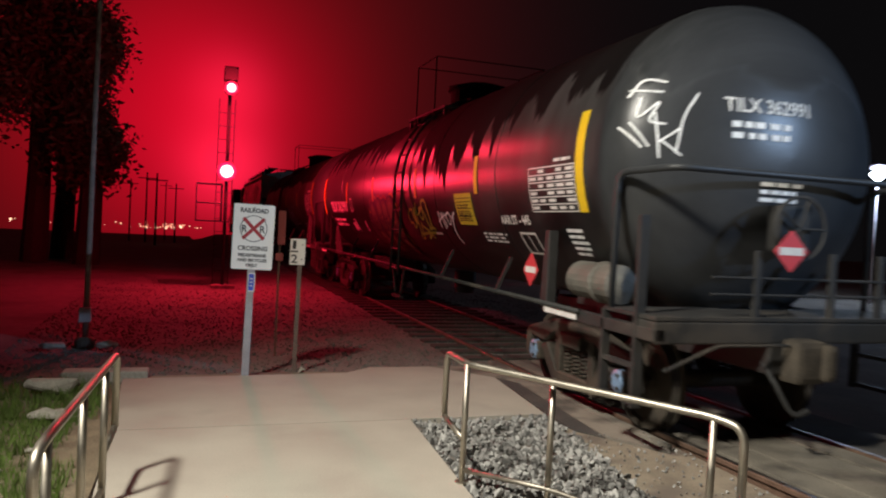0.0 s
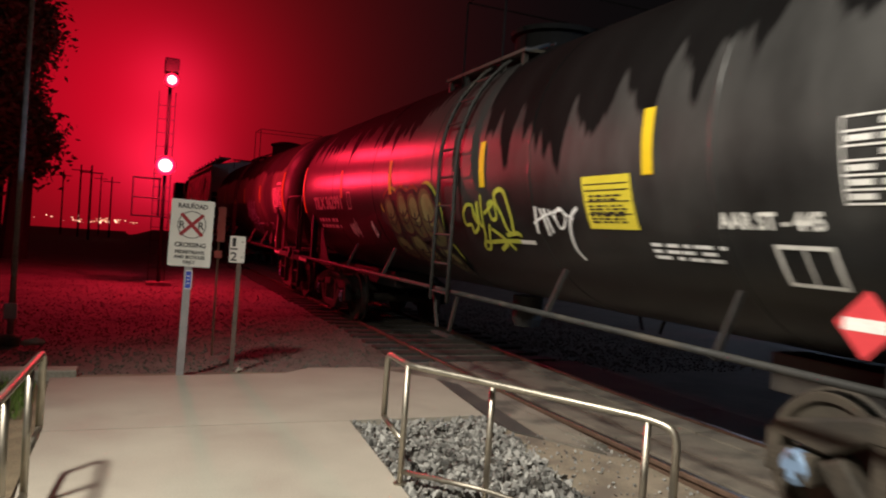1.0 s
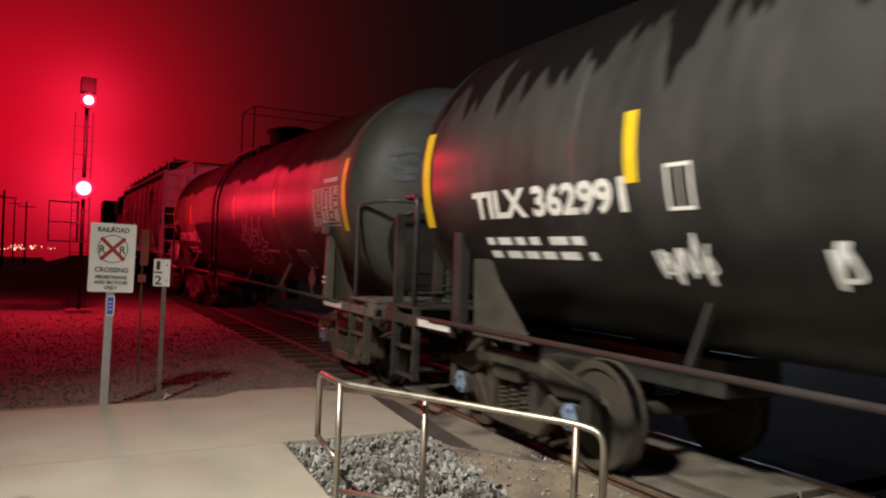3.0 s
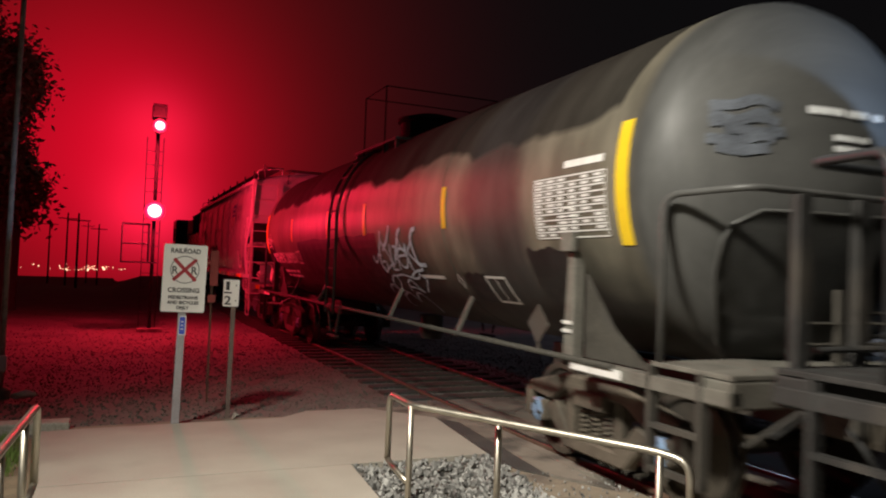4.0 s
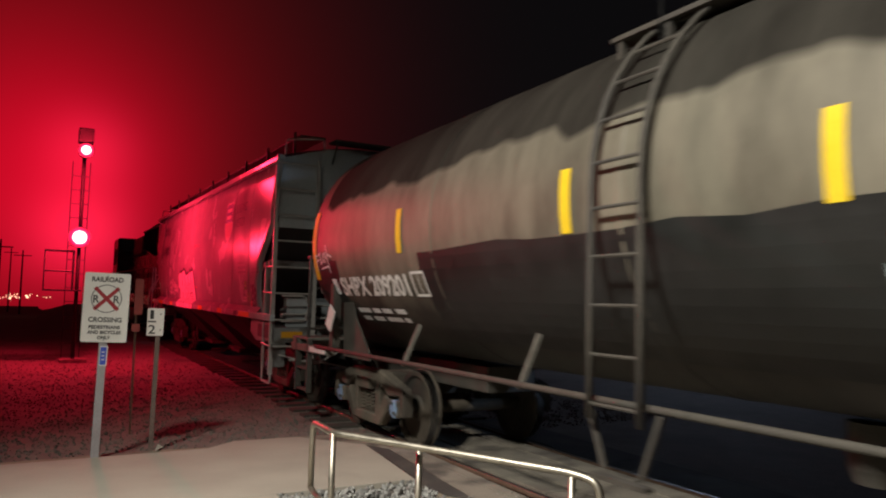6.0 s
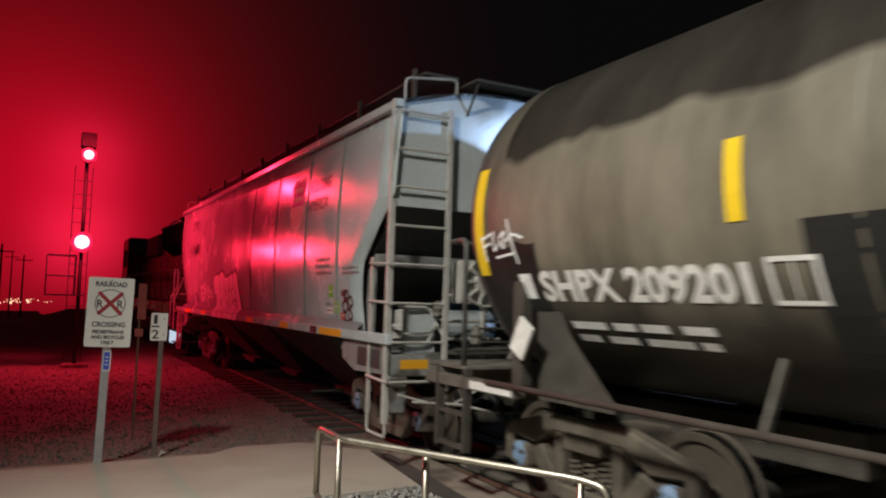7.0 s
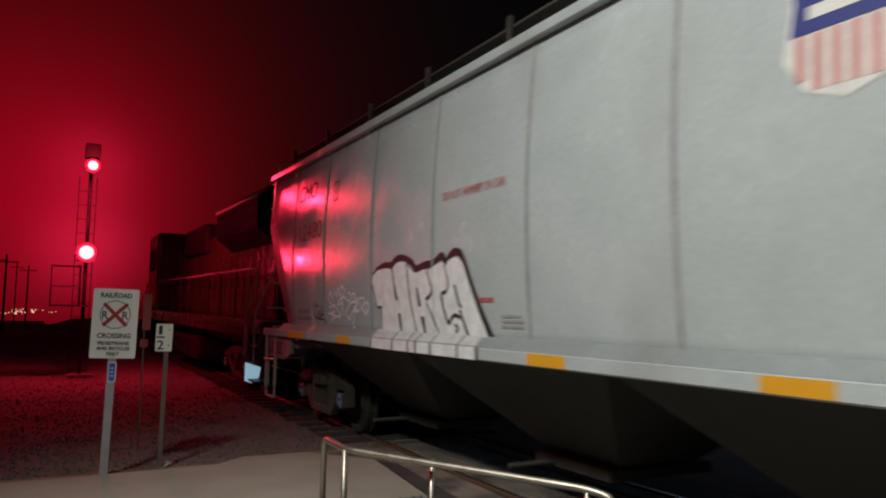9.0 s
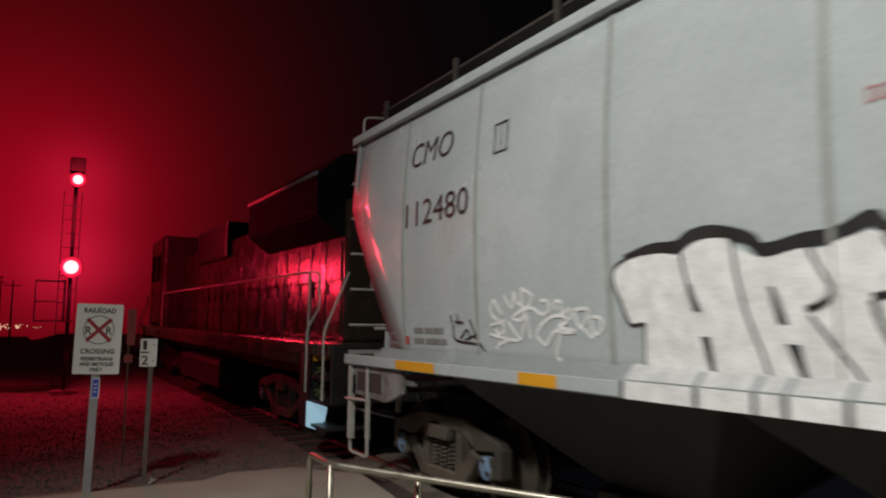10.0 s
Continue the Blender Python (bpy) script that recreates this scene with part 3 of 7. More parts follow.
def gravel():
    rnd = random.Random(11)
    bm = slab(bmesh.new(), GRAVEL_BED, -0.14, -0.05)
    tagged(link("gravel_base", bm, BALLAST_GROUND), "shaded bottom of the gravel bed", "ground", kind="structure")
    shapes = []
    for k in range(6):
        b = bmesh.new()
        rock(b, (0, 0, 0), 1.0, rnd, 0.75)
        b.verts.index_update()
        shapes.append(([v.co.copy() for v in b.verts], [[v.index for v in f.verts] for f in b.faces]))
        b.free()

    def heap(name, spots, label, material):
        verts, faces = [], []
        for x, y, z, s in spots:
            vs, fs = shapes[rnd.randrange(6)]
            m = Euler((rnd.uniform(0, 6), rnd.uniform(0, 6), rnd.uniform(0, 6))).to_matrix() * s
            k = len(verts)
            verts += [(m @ v) + Vector((x, y, z)) for v in vs]
            faces += [[k + i for i in f] for f in fs]
        me = bpy.data.meshes.new(name)
        me.from_pydata([tuple(v) for v in verts], [], faces)
        me.materials.append(material)
        tagged(new(name, me), label, "gravel", kind="stuff")

    spots = []
    while len(spots) < 5200:
        p = (rnd.uniform(1.8, 3.45), rnd.uniform(1.6, 6.55))
        if inside(p, GRAVEL_BED):
            spots.append((*p, rnd.uniform(-0.05, 0.005), rnd.uniform(0.018, 0.046)))
    # stray stones on the sandy verge
    for _ in range(500):
        spots.append((rnd.uniform(2.9, 4.1), rnd.uniform(2.2, 5.8), 0.0, rnd.uniform(0.006, 0.022)))
    heap("gravel", spots, "loose grey crushed rock beside the walkway", ROCK_MAT)
    spots = []
    while len(spots) < 15000:
        x, y = rnd.uniform(-2.2, 9.5), 8.75 + abs(rnd.gauss(0, 1)) * 6
        if y < 9.05 and 1.85 < x < 3.95 or (4.0 < x < 6.4 and y < 9.4):
            continue
        spots.append((x, y, rnd.uniform(-0.062, -0.05), rnd.uniform(0.012, 0.028)))
    for _ in range(2600):
        x, y = rnd.uniform(4.3, 8.0), rnd.uniform(-2, 3.5)
        spots.append((x, y, rnd.uniform(-0.02, 0.0) + (grade(y) - 0.045 if x < 6.1 else -0.05), rnd.uniform(0.015, 0.035)))
    heap("ballast", spots, "dark dirty track ballast stones", BALLAST_GROUND)


def varied(name, base, spread):
    """Stones that differ one from another."""
    m = mat(name, base, 0.9, vary=0.25, scale=20, fine=90, bump=0.4)
    n, l = m.node_tree.nodes, m.node_tree.links
    geo = n.new("ShaderNodeNewGeometry")
    mr = n.new("ShaderNodeMapRange")
    mr.inputs["To Min"].default_value, mr.inputs["To Max"].default_value = 1 - spread, 1 + spread
    l.new(geo.outputs["Random Per Island"], mr.inputs["Value"])
    b = n["Principled BSDF"]
    src = b.inputs["Base Color"].links[0].from_socket
    mul = n.new("ShaderNodeVectorMath")
    mul.operation = "SCALE"
    l.new(src, mul.inputs[0])
    l.new(mr.outputs[0], mul.inputs["Scale"])
    l.new(mul.outputs[0], b.inputs["Base Color"])
    return m


ROCK_MAT = varied("crushed_rock_mixed", (0.27, 0.265, 0.25), 0.6)


def track_bed():
    """Low bank of ballast that carries the track where it climbs off the crossing."""
    bm = bmesh.new()
    rows = []
    for k in range(40):
        y = 3.55 - k * 0.5
        h = grade(y) - 0.045
        rows.append([bm.verts.new((x, y, -0.09 if e else h + 0.012 * noise.noise((x * 2.3, y * 2.3, 4)))) for x, e in ((3.45, 1), (3.85, 0), (4.05, 0), (4.35, 0), (4.7, 0), (5.1, 0), (5.5, 0), (5.8, 0), (6.1, 0), (6.5, 1))])
    for a, b in zip(rows, rows[1:]):
        for k in range(9):
            bm.faces.new((a[k], b[k], b[k + 1], a[k + 1]))
    bm.faces.new(rows[0])
    tagged(link("track_bed", bm, BALLAST_GROUND), "dark oily ballast bank under the track", "ground", kind="structure")


def rail_track():
    track_bed()
    for name, x, at in (("rail", NEAR_RAIL, 1), ("rail", FAR_RAIL, -1)):
        root = tagged(new(name), "rusty steel running rail with a worn bright head", "rail", "rails of the track")
        prof = [(-0.07, -0.17), (0.07, -0.17), (0.07, -0.155), (0.012, -0.135), (0.012, -0.045), (0.036, -0.035), (0.036, -0.004), (0.028, 0.002), (-0.028, 0.002), (-0.036, -0.004), (-0.036, -0.035), (-0.012, -0.045), (-0.012, -0.135), (-0.07, -0.155)]
        bm = bmesh.new()
        ys = [-60, -20, -3, -1, 1, 2, 3, 4, 5, 6, 7, 8, 40, 82]
        rows = [[bm.verts.new((x + u, y, v)) for u, v in prof] for y in ys]
        for a, b in zip(rows, rows[1:]):
            for i in range(len(prof)):
                j = (i + 1) % len(prof)
                bm.faces.new((a[i], b[i], b[j], a[j]))
        bm.faces.new(rows[0][::-1]), bm.faces.new(rows[-1])
        lift(bm)
        part("web", bm, RAIL_STEEL, root)
        bm = bmesh.new()
        rows = [[bm.verts.new((x + u, y, v)) for u, v in ((-0.026, 0.0022), (0.026, 0.0022), (0.024, 0.006), (-0.024, 0.006))] for y in ys]
        for a, b in zip(rows, rows[1:]):
            for i in range(4):
                bm.faces.new((a[i], b[i], b[(i + 1) % 4], a[(i + 1) % 4]))
        bm.faces.new(rows[0][::-1]), bm.faces.new(rows[-1])
        lift(bm)
        part("head", bm, RAIL_TOP, root, "worn bright rail head")
    rnd = random.Random(5)
    bm = box(bmesh.new(), -1.3, 1.3, -0.115, 0.115, -0.19, -0.022, 0.012)
    first = tagged(link("sleeper", bm, SLEEPER_WOOD), "dark weathered timber sleeper in the ballast", "sleeper", "sleepers of the track")
    first.location = (TRACK_X, 9.8, 0)
    for k in range(1, 60):
        copy_thing(first, pose(TRACK_X + rnd.uniform(-0.03, 0.03), 9.8 + k * 0.53, 0, 0, 0, rnd.uniform(-1.5, 1.5)))
    for k in range(1, 14):
        copy_thing(first, pose(TRACK_X + rnd.uniform(-0.03, 0.03), 3.4 - k * 0.53, grade(3.4 - k * 0.53), 0, 0, rnd.uniform(-1.5, 1.5)))


# ---- things beside the walkway ----
def handrail(name, a, b, c, d, turn, label):
    """a: far end of the loop, b, c, d: posts along the rail. All (x, y); turn: how far the near end bends on past d."""
    top, low, r = 0.85, 0.36, 0.024
    root = thing(name, (b[0], b[1], 0), label, "handrail", "handrails of the walkway")
    o = Vector((b[0], b[1], 0))

    def P(q, z):
        return Vector((q[0], q[1], z)) - o
    e = (d[0] + turn[0], d[1] + turn[1])
    bm = tube(bmesh.new(), rounded([P(a, low), P(a, top), P(b, top), P(d, top - 0.03), P(e, top - 0.06), P(e, 0.0)], 0.10, 5), r, 12)
    part("top_rail", bm, STEEL, root, smooth=True)
    bm = tube(bmesh.new(), rounded([P(a, low + 0.002), P((a[0] * 0.8 + b[0] * 0.2, a[1] * 0.8 + b[1] * 0.2), low - 0.02), P(b, low - 0.05)], 0.08, 4), r * 0.9, 10)
    part("return_bar", bm, STEEL, root, smooth=True)
    for q, h in ((b, top), (c, top - 0.012), (d, top - 0.03)):
        bm = tube(bmesh.new(), [P(q, -0.02), P(q, h)], r * 0.92, 12)
        part("post", bm, STEEL, root, smooth=True)
        bm = lathe(bmesh.new(), [(-0.005, 0.05), (0.008, 0.05), (0.012, 0.03)], "Z", 14, P(q, 0))
        part("base_flange", bm, STEEL, root)
    bm = tube(bmesh.new(), rounded([P(b, 0.09), P(c, 0.09), P(d, 0.09), P(e, 0.09)], 0.1, 3), r * 0.8, 8)
    part("bottom_rail", bm, STEEL, root, smooth=True)
    return root


def plate(w, h, r=0.03, t=0.003, at=(0, 0, 0)):
    """A thin upright plate with rounded corners, facing -y."""
    bm = bmesh.new()
    pts = []
    for cx, cz, a0 in ((w / 2 - r, h / 2 - r, 0), (-w / 2 + r, h / 2 - r, 90), (-w / 2 + r, -h / 2 + r, 180), (w / 2 - r, -h / 2 + r, 270)):
        for k in range(5):
            a = radians(a0 + k * 22.5)
            pts.append((cx + r * math.cos(a), cz + r * math.sin(a)))
    f = [bm.verts.new((x, -t, z)) for x, z in pts]
    b = [bm.verts.new((x, t, z)) for x, z in pts]
    bm.faces.new(f), bm.faces.new(b[::-1])
    for i in range(len(pts)):
        j = (i + 1) % len(pts)
        bm.faces.new((f[i], b[i], b[j], f[j]))
    bmesh.ops.recalc_face_normals(bm, faces=bm.faces)
    for v in bm.verts:
        v.co += Vector(at)
    return bm


def stand_up(bm, at, y):
    """Lays flat letters (x, y) onto an upright plate facing -y."""
    for v in bm.verts:
        v.co = Vector((v.co.x + at[0], y, v.co.y + at[1]))
    bmesh.ops.recalc_face_normals(bm, faces=bm.faces)
    for f in bm.faces:
        if f.normal.y > 0:
            f.normal_flip()
    return bm


def centred(body, h, width, at, y):
    bm = squeeze(flat_text(body, h, thin=0.002), width)
    return stand_up(bm, (at[0] - width / 2, at[1]), y)


def crossing_sign():
    root = thing("crossing_sign", (0.66, 8.70, 0), "white railroad crossing sign on a square steel post", "sign")
    root.rotation_euler = (0, radians(1.0), radians(-4))
    bm = box(bmesh.new(), -0.042, 0.042, -0.03, 0.03, -0.3, 1.95, 0.008)
    part("post", bm, GALV, root, "grey square steel post")
    p = part("panel", plate(0.455, 0.745, 0.02, 0.003, (0.0, -0.045, 1.595)), SIGN_WHITE, root, "white sign panel")
    y = -0.0505
    part("lettering", centred("RAILROAD", 0.052, 0.31, (0, 1.873), y), SIGN_BLACK, p)
    part("lettering", centred("CROSSING", 0.052, 0.33, (0, 1.440), y), SIGN_BLACK, p)
    part("lettering", centred("PEDESTRIANS", 0.035, 0.31, (0, 1.368), y), SIGN_BLACK, p)
    part("lettering", centred("AND BICYCLES", 0.035, 0.33, (0, 1.312), y), SIGN_BLACK, p)
    part("lettering", centred("ONLY", 0.035, 0.13, (0, 1.256), y), SIGN_BLACK, p)
    part("lettering", centred("R", 0.085, 0.062, (-0.10, 1.645), y), SIGN_BLACK, p)
    part("lettering", centred("R", 0.085, 0.062, (0.10, 1.645), y), SIGN_BLACK, p)
    bm = bmesh.new()
    ring = [((0.152 * math.cos(a), 0.152 * math.sin(a)), (0.144 * math.cos(a), 0.144 * math.sin(a))) for a in [k * math.tau / 40 for k in range(40)]]
    vs = [(bm.verts.new((*o, 0)), bm.verts.new((*i, 0))) for o, i in ring]
    for a, b in zip(vs, vs[1:] + vs[:1]):
        bm.faces.new((a[0], b[0], b[1], a[1]))
    part("ring", stand_up(bm, (0, 1.69), y), SIGN_BLACK, p)
    for i, s in enumerate((1, -1)):
        bm = ribbon(bmesh.new(), [(-0.118 * s, -0.118), (0.118 * s, 0.118)], 0.038)
        part("cross_bar", stand_up(bm, (0, 1.69), y - 0.001 * i), SIGN_RED, p)
    p = part("notice_plate", plate(0.075, 0.215, 0.01, 0.002, (0.012, -0.036, 1.075)), SIGN_WHITE, root, "small white and blue notice plate")
    part("notice", plate(0.058, 0.19, 0.008, 0.001, (0.008, -0.040, 1.075)), SIGN_BLUE, p)
    for k in range(3):
        bm = rect(bmesh.new(), -0.006, 1.03 + k * 0.04, 0.022, 1.042 + k * 0.04)
        part("notice_bar", stand_up(bm, (0, 0), -0.0425), SIGN_WHITE, p)
    for z in (1.25, 1.93):
        bm = lathe(bmesh.new(), [(-0.058, 0.009), (-0.048, 0.011)], "Y", 8, (0, 0, z))
        part("bolt", bm, GALV, root)


def milepost():
    root = thing("milepost", (1.26, 8.99, 0), "small white one-half marker plate on a brown post", "sign")
    root.rotation_euler = (0, radians(0.6), radians(-6))
    bm = box(bmesh.new(), -0.026, 0.026, -0.02, 0.02, -0.25, 1.57, 0.005)
    part("post", bm, POST_BROWN, root, "brown weathered post")
    p = part("plate", plate(0.182, 0.315, 0.012, 0.002, (-0.035, -0.03, 1.43)), SIGN_WHITE, root)
    part("numeral", centred("1", 0.105, 0.04, (-0.075, 1.465), -0.0335), SIGN_BLACK, p)
    part("numeral", centred("2", 0.105, 0.075, (-0.07, 1.295), -0.0335), SIGN_BLACK, p)
    part("fraction_bar", stand_up(rect(bmesh.new(), -0.115, 1.425, -0.03, 1.443), (0, 0), -0.0335), SIGN_BLACK, p)
    for z in (1.34, 1.52):
        part("bolt", lathe(bmesh.new(), [(-0.04, 0.007), (-0.033, 0.008)], "Y", 8, (0.02, 0, z)), SIGNAL_BLACK, root)
    bm = bmesh.new()
    rock(bm, (0, 0, 0), 0.06, random.Random(3), 0.8)
    st = tagged(link("stone", bm, BOULDER), "pale stone at the foot of the marker post", "stone")
    st.location = (1.34, 8.93, 0.0)


def back_sign():
    root = thing("narrow_sign", (1.16, 10.2, 0), "narrow dark red sign panel on a post", "sign")
    part("post", box(bmesh.new(), -0.012, 0.012, -0.012, 0.012, -0.2, 1.9, 0.003), RAIL_STEEL, root)
    part("panel", plate(0.10, 0.46, 0.01, 0.002, (0.02, -0.03, 1.70)), RED_STENCIL, root)
    part("small_panel", plate(0.10, 0.10, 0.01, 0.002, (0.0, -0.03, 1.30)), RED_STENCIL, root)


def utility_pole():
    root = thing("utility_pole", (-1.29, 10.94, 0), "slim pole with a small meter box", "pole")
    bm = tube(bmesh.new(), [(0, 0, -0.1), (0.02, 0, 3), (0.05, 0, 6.2)], [0.04, 0.036, 0.03], 10)
    part("shaft", bm, WOOD_GREY, root, smooth=True)
    part("meter_box", box(bmesh.new(), -0.075, 0.075, -0.13, -0.05, 0.30, 0.50, 0.012), GALV, root, "grey meter box")
    bm = lathe(bmesh.new(), [(-0.05, 0.13), (0.05, 0.13), (0.09, 0.08)], "Z", 14)
    part("footing", bm, CONCRETE_OLD, root)


def railway_signal():
    root = thing("railway_signal", (SIGNAL_AT.x, SIGNAL_AT.y + 0.35, 0), "railway signal mast with two lit red lamps", "signal")
    part("mast", tube(bmesh.new(), [(0, 0, -0.1), (0, 0, 5.4)], 0.045, 12), SIGNAL_BLACK, root, smooth=True)
    part("base", box(bmesh.new(), -0.3, 0.3, -0.3, 0.3, -0.1, 0.02, 0.02), CONCRETE_OLD, root)
    for at, k_ in ((SIG_TOP, 0.8), (SIG_LOW, 1.15)):
        p = Vector((at.x - SIGNAL_AT.x, at.y - SIGNAL_AT.y - 0.35, at.z))
        bm = lathe(bmesh.new(), [(-0.02, 0.222 * k_), (0.02, 0.222 * k_)], "Y", 28, p)
        plate_ = part("background_disc", bm, SIGNAL_BLACK, root, "round black signal background")
        bm = lathe(bmesh.new(), [(0.02, 0.16), (0.35, 0.15), (0.36, 0.05)], "Y", 16, p)
        part("lamp_case", bm, SIGNAL_BLACK, plate_)
        # lens widened by a glowing red ring that stands in for the lamp's bloom
        bm = lathe(bmesh.new(), [(-0.07, 0.08 * k_), (-0.05, 0.17 * k_), (-0.03, 0.21 * k_)], "Y", 24, p)
        part("lens", bm, SIGNAL_RED, plate_, "lit red lens, its wide ring imitating bloom", smooth=True)
        bm = lathe(bmesh.new(), [(-0.10, 0.05 * k_), (-0.09, 0.11 * k_), (-0.06, 0.14 * k_)], "Y", 24, p)
        part("lens_core", bm, SIGNAL_CORE, plate_, "bright lens core", smooth=True)
        bm = bmesh.new()
        rows = []
        for y in (-0.02, -0.12):
            rows.append([bm.verts.new(p + Vector((0.222 * k_ * math.cos(radians(a)), y, 0.222 * k_ * math.sin(radians(a))))) for a in range(-10, 191, 20)])
        for k in range(len(rows[0]) - 1):
            bm.faces.new((rows[0][k], rows[0][k + 1], rows[1][k + 1], rows[1][k]))
        bmesh.ops.solidify(bm, geom=bm.faces[:], thickness=0.008)
        part("visor", bm, SIGNAL_BLACK, plate_)
        part("bracket", box(bmesh.new(), p.x - 0.03, p.x + 0.03, p.y + 0.3, 0.0, p.z - 0.03, p.z + 0.03), SIGNAL_BLACK, root)
    part("upper_hood", box(bmesh.new(), -0.17, 0.17, -0.5, -0.1, SIG_TOP.z + 0.20, SIG_TOP.z + 0.55, 0.03), GRILLE_BLACK, root)
    deck = part("service_platform", box(bmesh.new(), -0.75, 0.10, -0.25, 0.45, 1.66, 1.70, 0.006), SIGNAL_BLACK, root)
    for x, y in ((-0.73, -0.23), (-0.73, 0.43), (-0.1, -0.23), (-0.1, 0.43)):
        part("platform_post", tube(bmesh.new(), [(x, y, 1.70), (x, y, 2.65)], 0.02, 6), SIGNAL_BLACK, deck)
    for z in (2.15, 2.65):
        part("platform_rail", tube(bmesh.new(), [(-0.1, -0.23, z), (-0.73, -0.23, z), (-0.73, 0.43, z), (-0.1, 0.43, z)], 0.018, 6), SIGNAL_BLACK, deck)
    for s in (-0.24, 0.16):
        part("ladder_stile", tube(bmesh.new(), [(s, 0.55, 0), (s, 0.22, 4.9)], 0.011, 6), SIGNAL_BLACK, root)
    for k in range(13):
        z = 0.35 + k * 0.35
        y = 0.55 - 0.33 * z / 4.9
        part("rung", tube(bmesh.new(), [(-0.24, y, z), (0.16, y, z)], 0.008, 6), SIGNAL_BLACK, root)


def boulders():
    rnd = random.Random(9)
    for x, y, s in ((-1.22, 8.05, 0.22), (-1.12, 7.0, 0.12), (-1.02, 7.15, 0.08), (-1.0, 6.0, 0.07), (-1.25, 5.6, 0.09), (-1.0, 10.6, 0.13), (-1.6, 10.5, 0.14)):
        bm = bmesh.new()
        for k in range(14):
            v = Vector((rnd.gauss(0, 1), rnd.gauss(0, 0.7), rnd.gauss(0, 0.5))).normalized() * s
            bm.verts.new((v.x * 1.25, v.y * 0.8, v.z * 0.55))
        out = bmesh.ops.convex_hull(bm, input=bm.verts[:])
        bmesh.ops.delete(bm, geom=[g for g in out["geom_interior"] if isinstance(g, bmesh.types.BMVert)], context="VERTS")
        bmesh.ops.bevel(bm, geom=bm.edges[:], offset=s * 0.08, segments=1, affect="EDGES")
        ob = tagged(link("boulder", bm, BOULDER), "pale angular rock lying in the grass", "rock", "rocks in the grass")
        ob.location = (x, y, s * 0.30)


def tree(at, height, spread, seed, label):
    rnd = random.Random(seed)
    root = thing("tree", at, label, "tree", "trees by the track")
    bm = bmesh.new()
    tips = []
    tube(bm, [(0, 0, -0.2), (0.1, 0.05, height * 0.3), (0.0, 0.1, height * 0.62), (0.1, 0, height * 0.85)], [0.48, 0.40, 0.24, 0.07], 10)
    for k in range(16):
        z = height * rnd.uniform(0.34, 0.9)
        a = rnd.uniform(0, math.tau)
        reach = spread * rnd.uniform(0.5, 1.0) * (1.15 - 0.5 * z / height)
        p = Vector((0.05, 0.05, z))
        q = p + Vector((math.cos(a) * reach, math.sin(a) * reach, height * rnd.uniform(0.04, 0.16)))
        mid = (p + q) / 2 + Vector((0, 0, 0.25))
        tube(bm, [p, mid, q], [0.09, 0.05, 0.02], 6)
        tips += [mid, q, q * 0.6 + mid * 0.4]
    part("trunk", bm, BARK, root)
    verts, faces = [], []
    for tip in tips:
        for _ in range(210):
            c = tip + Vector((rnd.gauss(0, 0.4), rnd.gauss(0, 0.4), rnd.gauss(-0.25, 0.55)))
            m = Euler((rnd.uniform(0, 6), rnd.uniform(0, 6), rnd.uniform(0, 6))).to_matrix()
            s = rnd.uniform(0.08, 0.19)
            k = len(verts)
            verts += [tuple(c + m @ Vector(v) * s) for v in ((-0.4, 0, 0), (0, -0.9, 0.1), (0.4, 0, 0), (0, 1.0, 0.1))]
            faces.append((k, k + 1, k + 2, k + 3))
    me = bpy.data.meshes.new("crown")
    me.from_pydata(verts, [], faces)
    me.materials.append(LEAF)
    ob = new("crown", me)
    ob.parent = root


def far_town():
    rnd = random.Random(21)
    bm = bmesh.new()
    n = 60
    top, low = [], []
    for i in range(n + 1):
        x = -420 + 840 * i / n
        h = 2.0 + 5.0 * abs(noise.noise((i * 0.35, 0, 5))) + 3.0 * abs(noise.noise((i * 0.09, 3, 1)))
        top.append(bm.verts.new((x, 600 + 12 * noise.noise((i * 0.2, 1, 1)), h - 21)))
        low.append(bm.verts.new((x, 560, -26)))
    for i in range(n):
        bm.faces.new((low[i], low[i + 1], top[i + 1], top[i]))
    tagged(link("backdrop", bm, FAR_LAND), "dark low hills in the distance", "hills", kind="structure")
    bm = bmesh.new()
    for k in range(56):
        x = rnd.gauss(-2.9, 2.2) if k < 44 else rnd.uniform(-30, -9)
        r = rnd.uniform(0.03, 0.08) * (1.8 if k % 9 == 0 else 1)
        lathe(bm, [(-r, r * 0.3), (0, r), (r, r * 0.3)], "Z", 6, (x, 95 + rnd.uniform(-5, 5), 0.05 + abs(rnd.gauss(0, 0.28))))
    tagged(link("town_lights", bm, CITY_WARM), "tiny warm lights of a far town", "lights", kind="stuff")
    for x, y, h in ((-3.5, 84, 8.0), (-5.6, 105, 9.6), (-2.2, 118, 9.2), (-9.0, 125, 10), (-4.6, 150, 11.5)):
        root = thing("power_pole", (x, y, -0.4 - fall(x, y)), "bare wooden power pole far off", "pole", "far power poles")
        part("shaft", tube(bmesh.new(), [(0, 0, -1.2), (0, 0, h)], [0.14, 0.09], 8), BARK, root)
        part("crossarm", box(bmesh.new(), -1.1, 1.1, -0.06, 0.06, h - 0.8, h - 0.68, 0.01), BARK, root)


